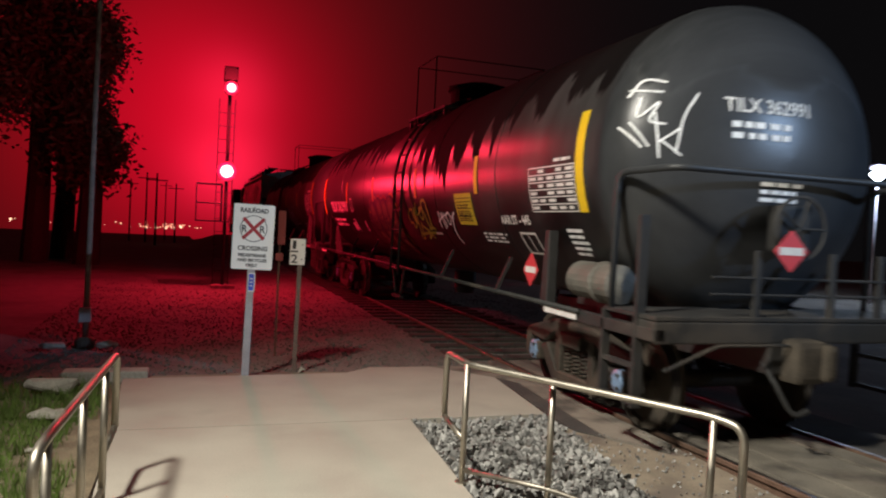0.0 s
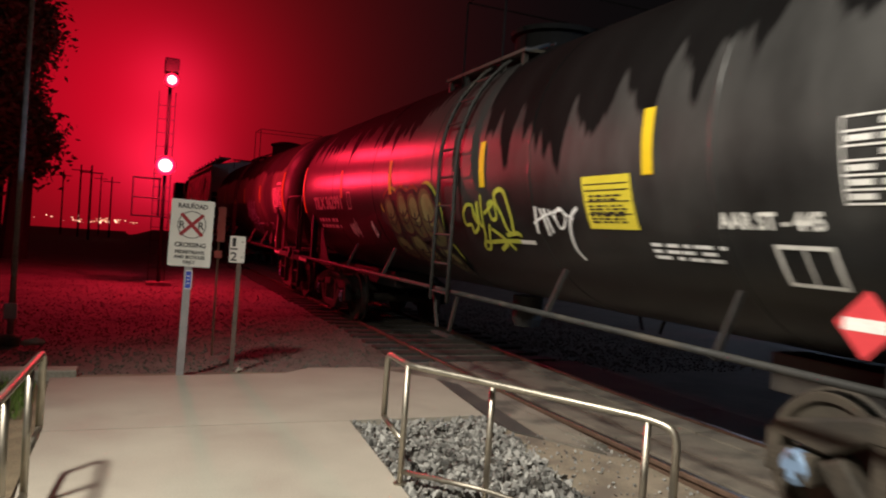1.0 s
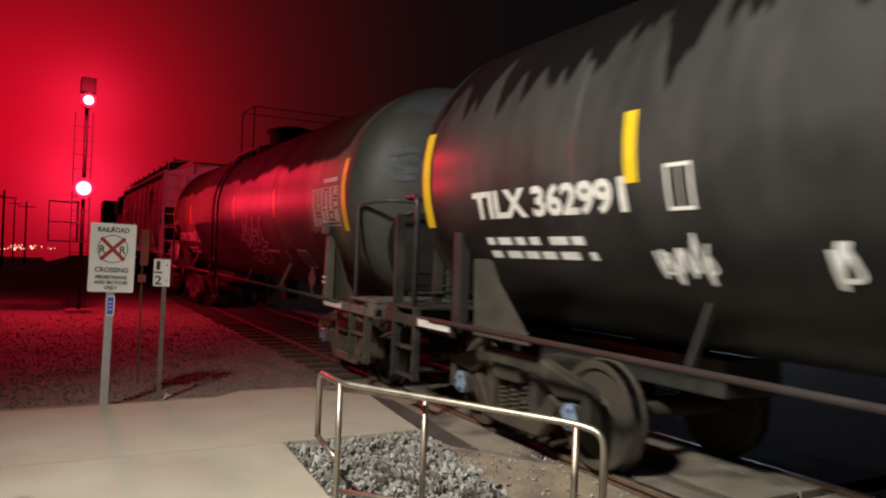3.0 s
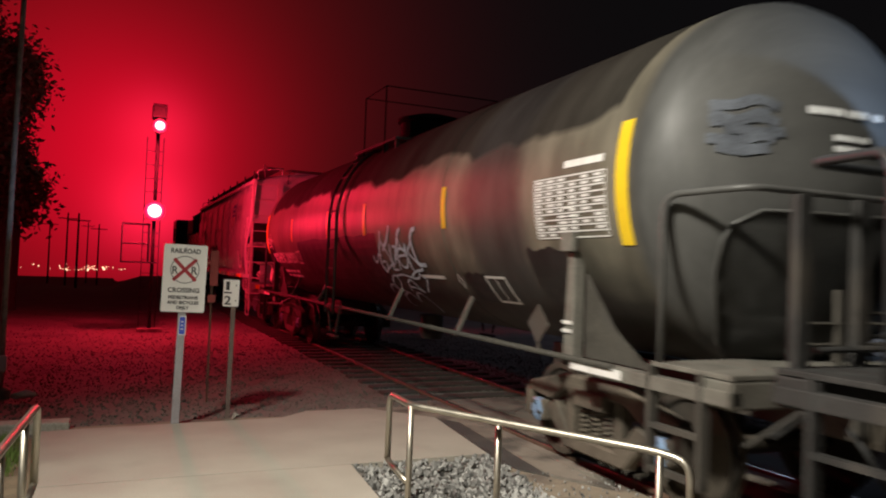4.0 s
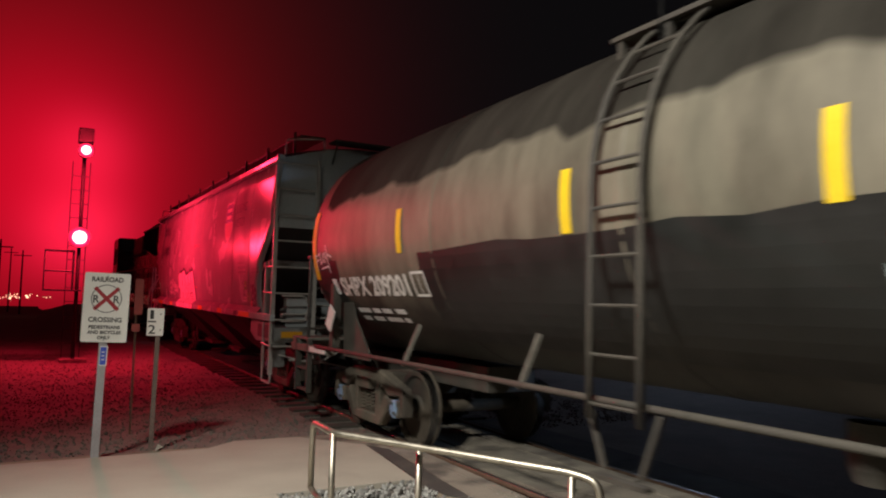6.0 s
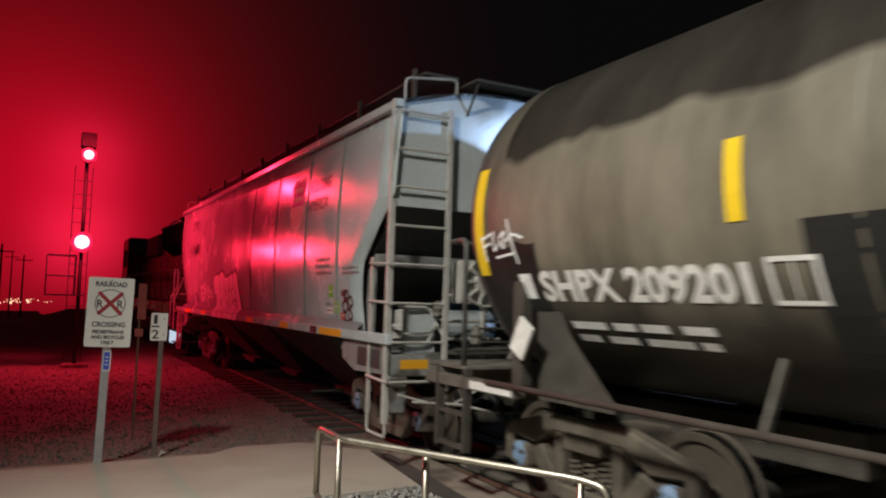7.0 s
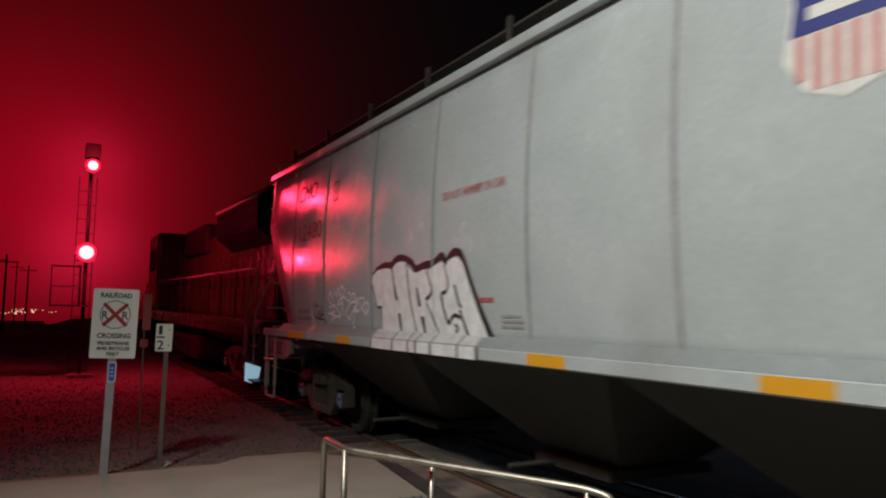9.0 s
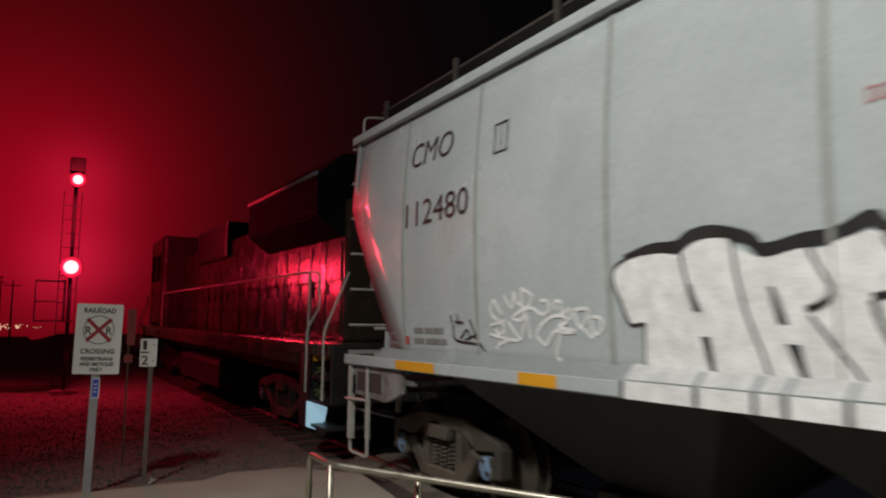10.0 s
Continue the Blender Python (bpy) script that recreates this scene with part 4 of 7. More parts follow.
def lamp_posts():
    root = thing("street_lamp", (STREET_LAMP.x - 1.2, STREET_LAMP.y - 1.0, 0), "tall street lamp shining warm on the crossing", "street lamp")
    part("pole", tube(bmesh.new(), rounded([(0, 0, -0.1), (0, 0, STREET_LAMP.z + 0.3), (1.0, 0.85, STREET_LAMP.z + 0.4)], 0.6, 5), 0.07, 10), GALV, root, smooth=True)
    hd = part("head", box(bmesh.new(), 0.75, 1.45, 0.7, 1.3, STREET_LAMP.z + 0.26, STREET_LAMP.z + 0.44, 0.04), GALV, root)
    part("lens", box(bmesh.new(), 0.85, 1.35, 0.8, 1.2, STREET_LAMP.z + 0.235, STREET_LAMP.z + 0.255), LAMP_WARM, hd)
    root = thing("yard_lamp", (YARD_LAMP.x, YARD_LAMP.y, 0), "yard lamp with a cold white head", "lamp")
    part("pole", tube(bmesh.new(), [(0.1, 0.1, -0.1), (0.1, 0.1, YARD_LAMP.z + 0.3)], 0.06, 10), GALV, root, smooth=True)
    hd = part("head", box(bmesh.new(), -0.2, 0.25, -0.2, 0.25, YARD_LAMP.z + 0.19, YARD_LAMP.z + 0.33, 0.03), GALV, root)
    part("bulb", lathe(bmesh.new(), [(-0.2, 0.08), (0, 0.3), (0.18, 0.08)], "Z", 14, (-0.02, -0.02, YARD_LAMP.z)), LAMP_WHITE, hd, smooth=True)
    root = thing("flood_lamp", (FLOOD_LAMP.x + 0.4, FLOOD_LAMP.y - 0.4, 0), "flood lamp mast with a cold white head", "lamp")
    part("pole", tube(bmesh.new(), [(0, 0, -0.1), (0, 0, FLOOD_LAMP.z + 0.5)], 0.09, 10), GALV, root, smooth=True)
    part("head", box(bmesh.new(), -0.3, 0.3, -0.1, 0.1, FLOOD_LAMP.z + 0.3, FLOOD_LAMP.z + 0.7, 0.03), GALV, root)


# ---- rolling stock ----
R, ZC, HALF = 1.50, 2.55, 7.12
WHEEL_R = 0.457
WHEELS = []   # (wheelset, local place)
CARS = []     # (car, place along the track at the start)


def tank_side(v):
    a = v / R
    return -R * math.cos(a), ZC + R * math.sin(a), -math.cos(a), math.sin(a)


def wheelset(car, y):
    root = new("wheelset")
    root.parent = car
    root["label"] = "steel wheelset with bright treads"
    for s in (-1, 1):
        bm = bmesh.new()
        prof = [(0.715, 0.08), (0.70, 0.13), (0.685, 0.36), (0.665, 0.40), (0.665, 0.475), (0.69, 0.482), (0.705, 0.458)]
        prof2 = [(0.705, 0.458), (0.80, 0.452), (0.805, 0.445), (0.80, 0.39), (0.765, 0.36), (0.755, 0.16), (0.785, 0.13), (0.785, 0.08)]
        lathe(bm, [(s * a, r) for a, r in prof + prof2[1:]], "X", 30)
        w = part("wheel", bm, CAST_RUST, root, smooth=False)
        bm = bmesh.new()
        rings = []
        for a, r in ((0.708, 0.4595), (0.80, 0.4535)):
            rings.append([bm.verts.new((s * a, r * math.cos(k * math.tau / 40), r * math.sin(k * math.tau / 40))) for k in range(40)])
        for k in range(40):
            bm.faces.new((rings[0][k], rings[0][(k + 1) % 40], rings[1][(k + 1) % 40], rings[1][k]))
        bmesh.ops.solidify(bm, geom=bm.faces[:], thickness=0.003)
        part("tread", bm, WHEEL_RIM, root, "bright worn tread")
        part("bearing_cap", lathe(bmesh.new(), [(s * 1.02, 0.11), (s * 1.08, 0.11), (s * 1.10, 0.07)], "X", 16), BEARING_BLUE, root, "dusty blue bearing cap")
        for k in range(3):
            a = k * math.tau / 3
            bm = lathe(bmesh.new(), [(s * 1.085, 0.022), (s * 1.118, 0.018)], "X", 6, (0, 0.07 * math.cos(a), 0.07 * math.sin(a)))
            part("cap_bolt", bm, FRAME_DUSTY, root)
    part("axle", lathe(bmesh.new(), [(-1.02, 0.075), (1.02, 0.075)], "X", 14), CAST_RUST, root)
    root.location = (0, y, WHEEL_R)
    WHEELS.append((root, Vector((0, y, WHEEL_R))))


def truck(car, y, base=1.78, steel=CAST_RUST):
    h = base / 2
    frame_ = new("truck")
    frame_.parent = car
    frame_.location = (0, y, 0)
    frame_["label"] = "cast steel truck with springs, dusty brown"
    for s in (-1, 1):
        x0, x1 = s * 0.93, s * 1.07
        lo_, hi_ = min(x0, x1), max(x0, x1)
        out = [(-h - 0.24, 0.62), (-h - 0.20, 0.71), (-0.45, 0.87), (0.45, 0.87), (h + 0.20, 0.71), (h + 0.24, 0.62), (h - 0.2, 0.58), (0.42, 0.72), (-0.42, 0.72), (-h + 0.2, 0.58)]
        part("top_chord", prism(bmesh.new(), out, lo_, hi_, 0.02), steel, frame_)
        out = [(-h + 0.30, 0.60), (-h + 0.13, 0.52), (-0.44, 0.19), (0.44, 0.19), (h - 0.13, 0.52), (h - 0.30, 0.60), (0.34, 0.32), (-0.34, 0.32)]
        part("tension_member", prism(bmesh.new(), out, lo_, hi_, 0.02), steel, frame_)
        for q in (-1, 1):
            part("column", box(bmesh.new(), lo_ + 0.01, hi_ - 0.01, min(q * 0.29, q * 0.41), max(q * 0.29, q * 0.41), 0.28, 0.76, 0.015), steel, frame_)
            part("pedestal", box(bmesh.new(), lo_, hi_, min(q * (h + 0.13), q * (h + 0.24)), max(q * (h + 0.13), q * (h + 0.24)), 0.38, 0.66, 0.02), steel, frame_)
        for k in (-0.17, 0.0, 0.17):
            bm = bmesh.new()
            pts = [(s * 1.0 + 0.05 * math.cos(i * 0.9), k + 0.055 * math.sin(i * 0.9), 0.33 + 0.0062 * i) for i in range(44)]
            tube(bm, pts, 0.013, 5)
            part("spring", bm, steel, frame_)
        bm = box(bmesh.new(), s * 1.075 - 0.05, s * 1.075 + 0.05, -0.22, 0.22, 0.62, 0.76, 0.02)
        part("bolster_end", bm, steel, frame_)
        for q in (-h, h):
            bm = box(bmesh.new(), s * 1.0 - 0.085, s * 1.0 + 0.085, q - 0.125, q + 0.125, 0.36, 0.56, 0.03)
            part("bearing_adapter", bm, steel, frame_)
    part("bolster", box(bmesh.new(), -0.98, 0.98, -0.2, 0.2, 0.52, 0.82, 0.03), steel, frame_)
    part("brake_beam", box(bmesh.new(), -0.72, 0.72, -h + 0.5, -h + 0.58, 0.36, 0.44, 0.01), steel, frame_)
    for q in (-h, h):
        wheelset(car, y + q)


def coupler(car, end, z=0.86):
    """end: +1 or -1 along the track; y where the pulling face lies."""
    y, s = end, (1 if end > 0 else -1)
    bm = box(bmesh.new(), -0.11, 0.11, min(y - s * 0.95, y - s * 0.2), max(y - s * 0.95, y - s * 0.2), z - 0.12, z + 0.12, 0.03)
    box(bm, -0.19, 0.13, min(y - s * 0.25, y), max(y - s * 0.25, y), z - 0.2, z + 0.17, 0.06)
    box(bm, 0.06, 0.2, min(y - s * 0.2, y + s * 0.05), max(y - s * 0.2, y + s * 0.05), z - 0.17, z + 0.14, 0.05)
    part("coupler", bm, CAST_RUST, car, "brown cast steel coupler")
    bm = tube(bmesh.new(), spline3([(-0.3, y - s * 0.35, z + 0.02), (-0.33, y - s * 0.1, z - 0.18), (-0.22, y, z - 0.42), (-0.08, y + s * 0.02, z - 0.40)]), 0.022, 7)
    part("air_hose", bm, RUBBER, car, "black rubber air hose")


def spline3(pts, n=6):
    p = [Vector(q) for q in pts]
    p = [p[0] * 2 - p[1]] + p + [p[-1] * 2 - p[-2]]
    out = []
    for i in range(1, len(p) - 2):
        a, b, c, d = p[i - 1:i + 3]
        for k in range(n):
            t = k / n
            out.append(0.5 * (2 * b + (c - a) * t + (2 * a - 5 * b + 4 * c - d) * t * t + (3 * b - a - 3 * c + d) * t ** 3))
    return out + [p[-2]]


def tag_scribble(rnd, width, height, glyphs, w):
    """A sprayed tag: looping strokes of unreadable letters."""
    bm = bmesh.new()
    gw = width / glyphs
    for g in range(glyphs):
        u = g * gw
        pts = [(u + gw * rnd.uniform(0.0, 0.25), height * rnd.uniform(0.6, 1.0)), (u + gw * rnd.uniform(0.1, 0.4), height * rnd.uniform(0, 0.25)),
               (u + gw * rnd.uniform(0.5, 0.8), height * rnd.uniform(0.55, 0.95)), (u + gw * rnd.uniform(0.75, 1.1), height * rnd.uniform(0.1, 0.4)),
               (u + gw * rnd.uniform(0.2, 0.6), height * rnd.uniform(0.25, 0.5)), (u + gw * rnd.uniform(0.8, 1.15), height * rnd.uniform(0.5, 1.0))]
        ribbon(bm, spline(pts, 7), w * rnd.uniform(0.8, 1.2))
    return bm


def tank_body(car, paint):
    bm = bmesh.new()
    prof = []
    for k in range(9):
        a = radians(90 * k / 8)
        prof.append((-HALF - 0.72 * math.cos(a), max(R * math.sin(a), 0.02)))
    prof += [(-HALF + i * 2 * HALF / 12, R) for i in range(1, 12)]
    for k in range(8, -1, -1):
        a = radians(90 * k / 8)
        prof.append((HALF + 0.72 * math.cos(a), max(R * math.sin(a), 0.02)))
    lathe(bm, prof, "Y", 64, (0, 0, ZC))
    shell = part("shell", bm, paint, car, smooth=True)
    return shell


def paint_mark(name, bm, material, parent):
    """Sprayed or stencilled paint: many small pieces that make one mark."""
    return tagged(part(name, bm, material, parent), kind="stuff" if name in ("stencil", "data_table", "stencil_frame") or "graffiti" in name else "")


def mark(car_part, bm, u, material, lift=0.006, name="stencil"):
    for q in bm.verts:
        q.co.y -= 0.035 if "graffiti" not in name else 0.06
    return paint_mark(name, stick(bm, tank_side, u, lift), material, car_part)


def head_shield(car, s, material):
    """A dished plate before the lower half of the tank's end, with a rolled rim."""
    def place(x, z, off):
        rr = min(math.hypot(x, z - ZC) / R, 0.985)
        return Vector((x, s * (HALF + 0.72 * math.sqrt(1 - rr * rr) + off), z))
    bm = bmesh.new()
    nx, nz = 22, 10
    rows = []
    for j in range(nz + 1):
        z = 1.22 + 1.06 * j / nz
        w = 1.10 if z > 1.9 else 1.10 - 0.34 * ((1.9 - z) / 0.68) ** 1.5
        if z > 2.04:
            w -= 0.22 * (1 - math.sqrt(max(0, 1 - ((z - 2.04) / 0.24) ** 2)))
        rows.append([bm.verts.new(place(-w + 2 * w * i / nx, z, 0.05)) for i in range(nx + 1)])
    for a, b in zip(rows, rows[1:]):
        for k in range(nx):
            bm.faces.new((a[k], a[k + 1], b[k + 1], b[k]))
    rim = [v.co.copy() for v in [r[0] for r in rows] + rows[-1][1:-1] + [r[-1] for r in reversed(rows)]]
    bmesh.ops.solidify(bm, geom=bm.faces[:], thickness=0.02)
    sh = part("head_shield", bm, material, car, "dished head shield plate", smooth=True)
    part("shield_rim", tube(bmesh.new(), rim, 0.014, 7), material, sh, smooth=True)


def tank_car(name, y0, paint, strips, label, second, yl):
    car = thing(name, (TRACK_X, y0, 0), label, "tank car", "cars of the train")
    CARS.append((car, y0))
    rnd = random.Random(31 if second else 17)
    shell = tank_body(car, paint)
    dark = FRAME_DUSTY if second else FRAME_DARK
    # weld bands round the shell
    for y in (-4.75, -2.4, 0.0, 2.4, 4.75) if not second else (-3.6, 0.85, 3.6):
        bm = bmesh.new()
        rings = [[bm.verts.new((r * math.cos(k * math.tau / 64), y + dy, ZC + r * math.sin(k * math.tau / 64))) for k in range(64)] for dy, r in ((-0.02, R), (-0.012, R + 0.005), (0.012, R + 0.005), (0.02, R))]
        for a, b in zip(rings, rings[1:]):
            for k in range(64):
                bm.faces.new((a[k], a[(k + 1) % 64], b[(k + 1) % 64], b[k]))
        part("weld_band", bm, paint, shell, smooth=True)
    # yellow markers
    for i, y in enumerate(strips):
        tall = i in (0, len(strips) - 1)
        v0, v1 = (-0.50, 0.46) if tall else (-0.25, 0.23)
        w = 0.075 if tall else 0.06
        bm = rect(bmesh.new(), -w, v0, w, v1)
        mark(shell, bm, y - y0, YELLOW, 0.008, "yellow_marker")
    # stub sills, end platforms, saddles
    for s in (-1, 1):
        ys = s * (HALF + 0.95)
        part("stub_sill", box(bmesh.new(), -0.33, 0.33, min(s * 4.3, ys), max(s * 4.3, ys), 0.72, 1.02, 0.02), dark, car)
        part("end_sill", box(bmesh.new(), -1.46, 1.46, min(ys - s * 0.28, ys), max(ys - s * 0.28, ys), 0.98, 1.16, 0.015), FRAME_PALE if second else dark, car)
        part("end_platform", box(bmesh.new(), -1.46, 1.46, min(ys - s * 0.75, ys), max(ys - s * 0.75, ys), 1.165, 1.20, 0.006), FRAME_PALE if second else dark, car)
        for side in (-1, 1):
            # saddle under the tank end: post, gusset, foot flange with a bright strip
            yb = s * (HALF - 0.70)
            pale = FRAME_PALE if second else FRAME_DARK
            if s > 0:
                yw = yb
                prof = [(yb - 0.85, 1.0), (yb + 0.05, 1.0), (yb + 0.10, 1.98), (yb - 0.06, 1.96), (yb - 0.34, 1.52), (yb - 0.85, 1.06)]
                part("saddle_web", prism(bmesh.new(), prof, side * 1.24 - 0.012, side * 1.24 + 0.012), FRAME_DUSTY, car)
                part("saddle_post", box(bmesh.new(), side * 1.33 - 0.055, side * 1.33 + 0.055, yb + 0.12, yb + 0.26, 1.10, 2.08, 0.01), dark, car)
            else:
                yw = yb + (0.18 if second else 0.33)
                prof = [(yw - 0.06, 1.10), (yw - 0.86, 1.10), (yw - 0.82, 1.14), (yw - 0.46, 1.36), (yw - 0.22, 1.62), (yw - 0.06, 1.80)]
                wx = side * (1.30 if second else 1.06)
                part("saddle_web", prism(bmesh.new(), prof, wx - 0.012, wx + 0.012), FRAME_DUSTY if second else pale, car, "saddle gusset that slopes to the end sill")
                post = bmesh.new()
                a = [post.verts.new(q) for q in ((side * 1.45, yw + 0.07, 1.02), (side * 1.45, yw - 0.09, 1.02), (side * 1.43, yw - 0.05, 1.98), (side * 1.43, yw + 0.05, 1.98))]
                c = [post.verts.new((v.co.x - side * 0.11, v.co.y, v.co.z)) for v in a]
                post.faces.new(a), post.faces.new(c[::-1])
                for i in range(4):
                    post.faces.new((a[i], c[i], c[(i + 1) % 4], a[(i + 1) % 4]))
                bmesh.ops.recalc_face_normals(post, faces=post.faces)
                bmesh.ops.bevel(post, geom=post.edges[:], offset=0.01, segments=1, affect="EDGES")
                if not second:
                    for v in post.verts:
                        v.co.z = min(v.co.z, 1.84)
                part("saddle_post", post, pale, car)
                if second:
                    part("wear_plate", box(bmesh.new(), side * 1.46 - 0.03, side * 1.46 + 0.03, yw - 0.09, yw + 0.09, 1.98, 2.14, 0.01), pale, car)
                if second:
                    for z in (2.145, 2.27, 2.34):
                        part("edge_strip", box(bmesh.new(), side * 1.485 - 0.012, side * 1.485 + 0.012, yw - 0.085, yw + 0.075, z, z + 0.010), WHITE_PAINT, car)
                    for z in (1.30, 1.37):
                        part("reflector_strip", box(bmesh.new(), side * 1.458 - 0.004, side * 1.458 + 0.004, yw - 0.075, yw + 0.055, z, z + 0.03), WHITE_PAINT, car)
            part("saddle_flange", box(bmesh.new(), side * 1.42 - 0.06, side * 1.42 + 0.06, min(yw + s * 0.1, ys), max(yw + s * 0.1, ys), 1.0, 1.10, 0.008), pale if second else dark, car)
            part("reflector_strip", box(bmesh.new(), side * 1.485 - 0.003, side * 1.485 + 0.003, min(yw + s * 0.12, yw + s * 0.78), max(yw + s * 0.12, yw + s * 0.78), 1.015, 1.085), WHITE_PAINT, car, "white reflector strip")
            # corner post and step
            yp = ys - s * 0.25
            part("corner_post", box(bmesh.new(), side * 1.44 - 0.045, side * 1.44 + 0.045, yp - 0.02, yp + 0.02, 0.42, 2.0 if s < 0 and not second else 1.18, 0.006), dark, car)
            part("corner_post", box(bmesh.new(), side * 1.44 - 0.04, side * 1.44 + 0.04, yp - s * 0.5 - 0.02, yp - s * 0.5 + 0.02, 0.42, 1.18, 0.006), dark, car)
            for z in (0.44, 0.74):
                part("step", box(bmesh.new(), side * 1.44 - 0.03, side * 1.44 + 0.03, min(yp, yp - s * 0.5), max(yp, yp - s * 0.5), z, z + 0.035), dark, car)
        # end handrail loop
        yh = ys - s * 0.06
        yr = s * (HALF + 0.27)
        loop = rounded([(-1.44, yr, 1.2), (-1.44, yr, 2.37), (-1.28, yh, 2.39), (1.28, yh, 2.39), (1.44, yr, 2.37), (1.44, yr, 1.2)], 0.13, 5)
        part("end_handrail", tube(bmesh.new(), loop, 0.024 if second else 0.03, 9), HEAD_GREY if second else HEAD_BLACK, car, "bent pipe handrail round the tank end", smooth=True)
        if second:
            head_shield(car, s, HEAD_GREY)
        if s > 0 and not second:
            for x in (-1.34, -0.84, 0.84, 1.34):
                part("end_upright", box(bmesh.new(), x - 0.055, x + 0.055, yh - 0.03, yh + 0.03, 1.18, 2.20, 0.008), dark, car)
        for x in (-0.45, 0.35, 0.9):
            part("end_post", box(bmesh.new(), x - 0.03, x + 0.03, yh - 0.02, yh + 0.02, 1.18, 1.75, 0.005), dark, car)
        for z in (1.38, 1.52):
            part("end_bar", tube(bmesh.new(), [(-0.9, yh, z), (1.28, yh, z)], 0.014, 6), dark, car)
        # brake wheel
        if s < 0 and not second:
            c = Vector((-0.05, yh + s * 0.02, 1.95))
            wheel = part("brake_wheel", tube(bmesh.new(), [(c.x + 0.27 * math.cos(k * math.tau / 28), c.y, c.z + 0.27 * math.sin(k * math.tau / 28)) for k in range(28)], 0.016, 7, True), dark, car, smooth=True)
            for k in range(5):
                a = k * math.tau / 5
                part("spoke", tube(bmesh.new(), [c, (c.x + 0.27 * math.cos(a), c.y, c.z + 0.27 * math.sin(a))], 0.012, 6), dark, wheel)
            part("brake_housing", box(bmesh.new(), -0.22, 0.12, c.y + 0.05, c.y + 0.2, 1.75, 2.15, 0.03), dark, car)
        elif s > 0:
            part("brake_pipe", tube(bmesh.new(), rounded([(-1.2, yh, 1.3), (-0.5, yh - 0.1, 1.32), (0.4, yh - 0.1, 1.28), (1.2, yh, 1.3)], 0.1, 3), 0.02, 7), dark, car)
        coupler(car, s * (HALF + 1.12))
        truck(car, s * (HALF - 1.02), steel=CAST_DUSTY if second else CAST_RUST)
        # uncoupling lever
        part("uncoupling_lever", tube(bmesh.new(), rounded([(-1.4, ys + s * 0.06, 0.78), (-0.9, ys + s * 0.06, 0.98), (-0.2, ys + s * 0.08, 0.98)], 0.08, 3), 0.014, 6), dark, car)
    # long side bars with struts, both sides
    for side in (-1, 1):
        part("side_rail", tube(bmesh.new(), [(side * 1.49, -HALF + 0.2, 1.10), (side * 1.49, HALF - 0.2, 1.10)], 0.026, 9), FRAME_DARK if not second else FRAME_DUSTY, car, smooth=True)
        for y in (-4.1, -1.9, 2.0, 4.15) if second else (-4.9, -2.85, 1.7, 3.6):
            part("rail_strut", box(bmesh.new(), -0.022, 0.022, -0.012, 0.012, 0, 0.48), FRAME_PALE if second else dark, car).matrix_basis = pose(side * 1.48, y, 1.06, 0, side * -24, 0)
        part("ladder_step", box(bmesh.new(), side * 1.49 - 0.04, side * 1.49 + 0.04, yl - 0.24, yl + 0.24, 0.58, 0.61), dark, car)
        # ladder to the hatch
        for q in (yl - 0.24, yl + 0.24):
            pts = [(side * (R + 0.07), q, 0.98), (side * (R + 0.07), q, 1.8)] + [(side * (R + 0.07) * math.cos(radians(a)), q, ZC + (R + 0.07) * math.sin(radians(a))) for a in range(0, 80, 8)]
            part("ladder_stile", tube(bmesh.new(), pts, 0.024, 7), dark, car, smooth=True)
        for k in range(13):
            if k < 5:
                x, z = R + 0.07, 1.08 + k * 0.33
            else:
                a = radians(6 + (k - 5) * 11.5)
                x, z = (R + 0.07) * math.cos(a), ZC + (R + 0.07) * math.sin(a)
            part("ladder_rung", tube(bmesh.new(), [(side * x, yl - 0.24, z), (side * x, yl + 0.24, z)], 0.014, 6), dark, car)
        for q, t in ((-0.5, -0.25), (0.5, 0.25)):
            part("ladder_brace", box(bmesh.new(), side * 1.49 - 0.015, side * 1.49 + 0.015, -0.016, 0.016, -0.22, 0.22), dark, car).matrix_basis = pose(0, yl + q * 0.52, 0.86, 22 if q < 0 else -22, 0, 0)
    # hatch, platform and safety rails on top
    top = ZC + R
    yc = yl - 0.42 if second else yl + 0.42
    part("hatch_nozzle", lathe(bmesh.new(), [(top - 0.08, 0.52), (top + 0.24, 0.52), (top + 0.26, 0.58), (top + 0.32, 0.58), (top + 0.40, 0.3)], "Z", 28, (0, yc, 0)), GRILLE_BLACK, car)
    for s in (-1, 1):
        part("running_board", box(bmesh.new(), s * 0.80 - 0.23, s * 0.80 + 0.23, yc - 1.08, yc + 1.08, 3.80, 3.84, 0.006), FRAME_DUSTY, car)
        for y in (yc - 1.0, yc - 0.5, yc + 0.5, yc + 1.0):
            part("board_bracket", box(bmesh.new(), s * 0.98 - 0.03, s * 0.98 + 0.03, y - 0.02, y + 0.02, 3.58, 3.80), dark, car)
        for y in (yc - 0.52, yc + 0.55):
            part("guard_post", tube(bmesh.new(), [(s * 1.02, y, 3.62), (s * 1.02, y, 4.75)], 0.013, 6), GRILLE_BLACK, car)
        part("guard_rail", tube(bmesh.new(), [(s * 1.02, yc - 0.52, 4.75), (s * 1.02, yc + 0.55, 4.75)], 0.010, 6), GRILLE_BLACK, car)
    for y in (yc - 0.52, yc + 0.55):
        part("guard_rail", tube(bmesh.new(), [(-1.02, y, 4.75), (1.02, y, 4.75)], 0.010, 6), GRILLE_BLACK, car)
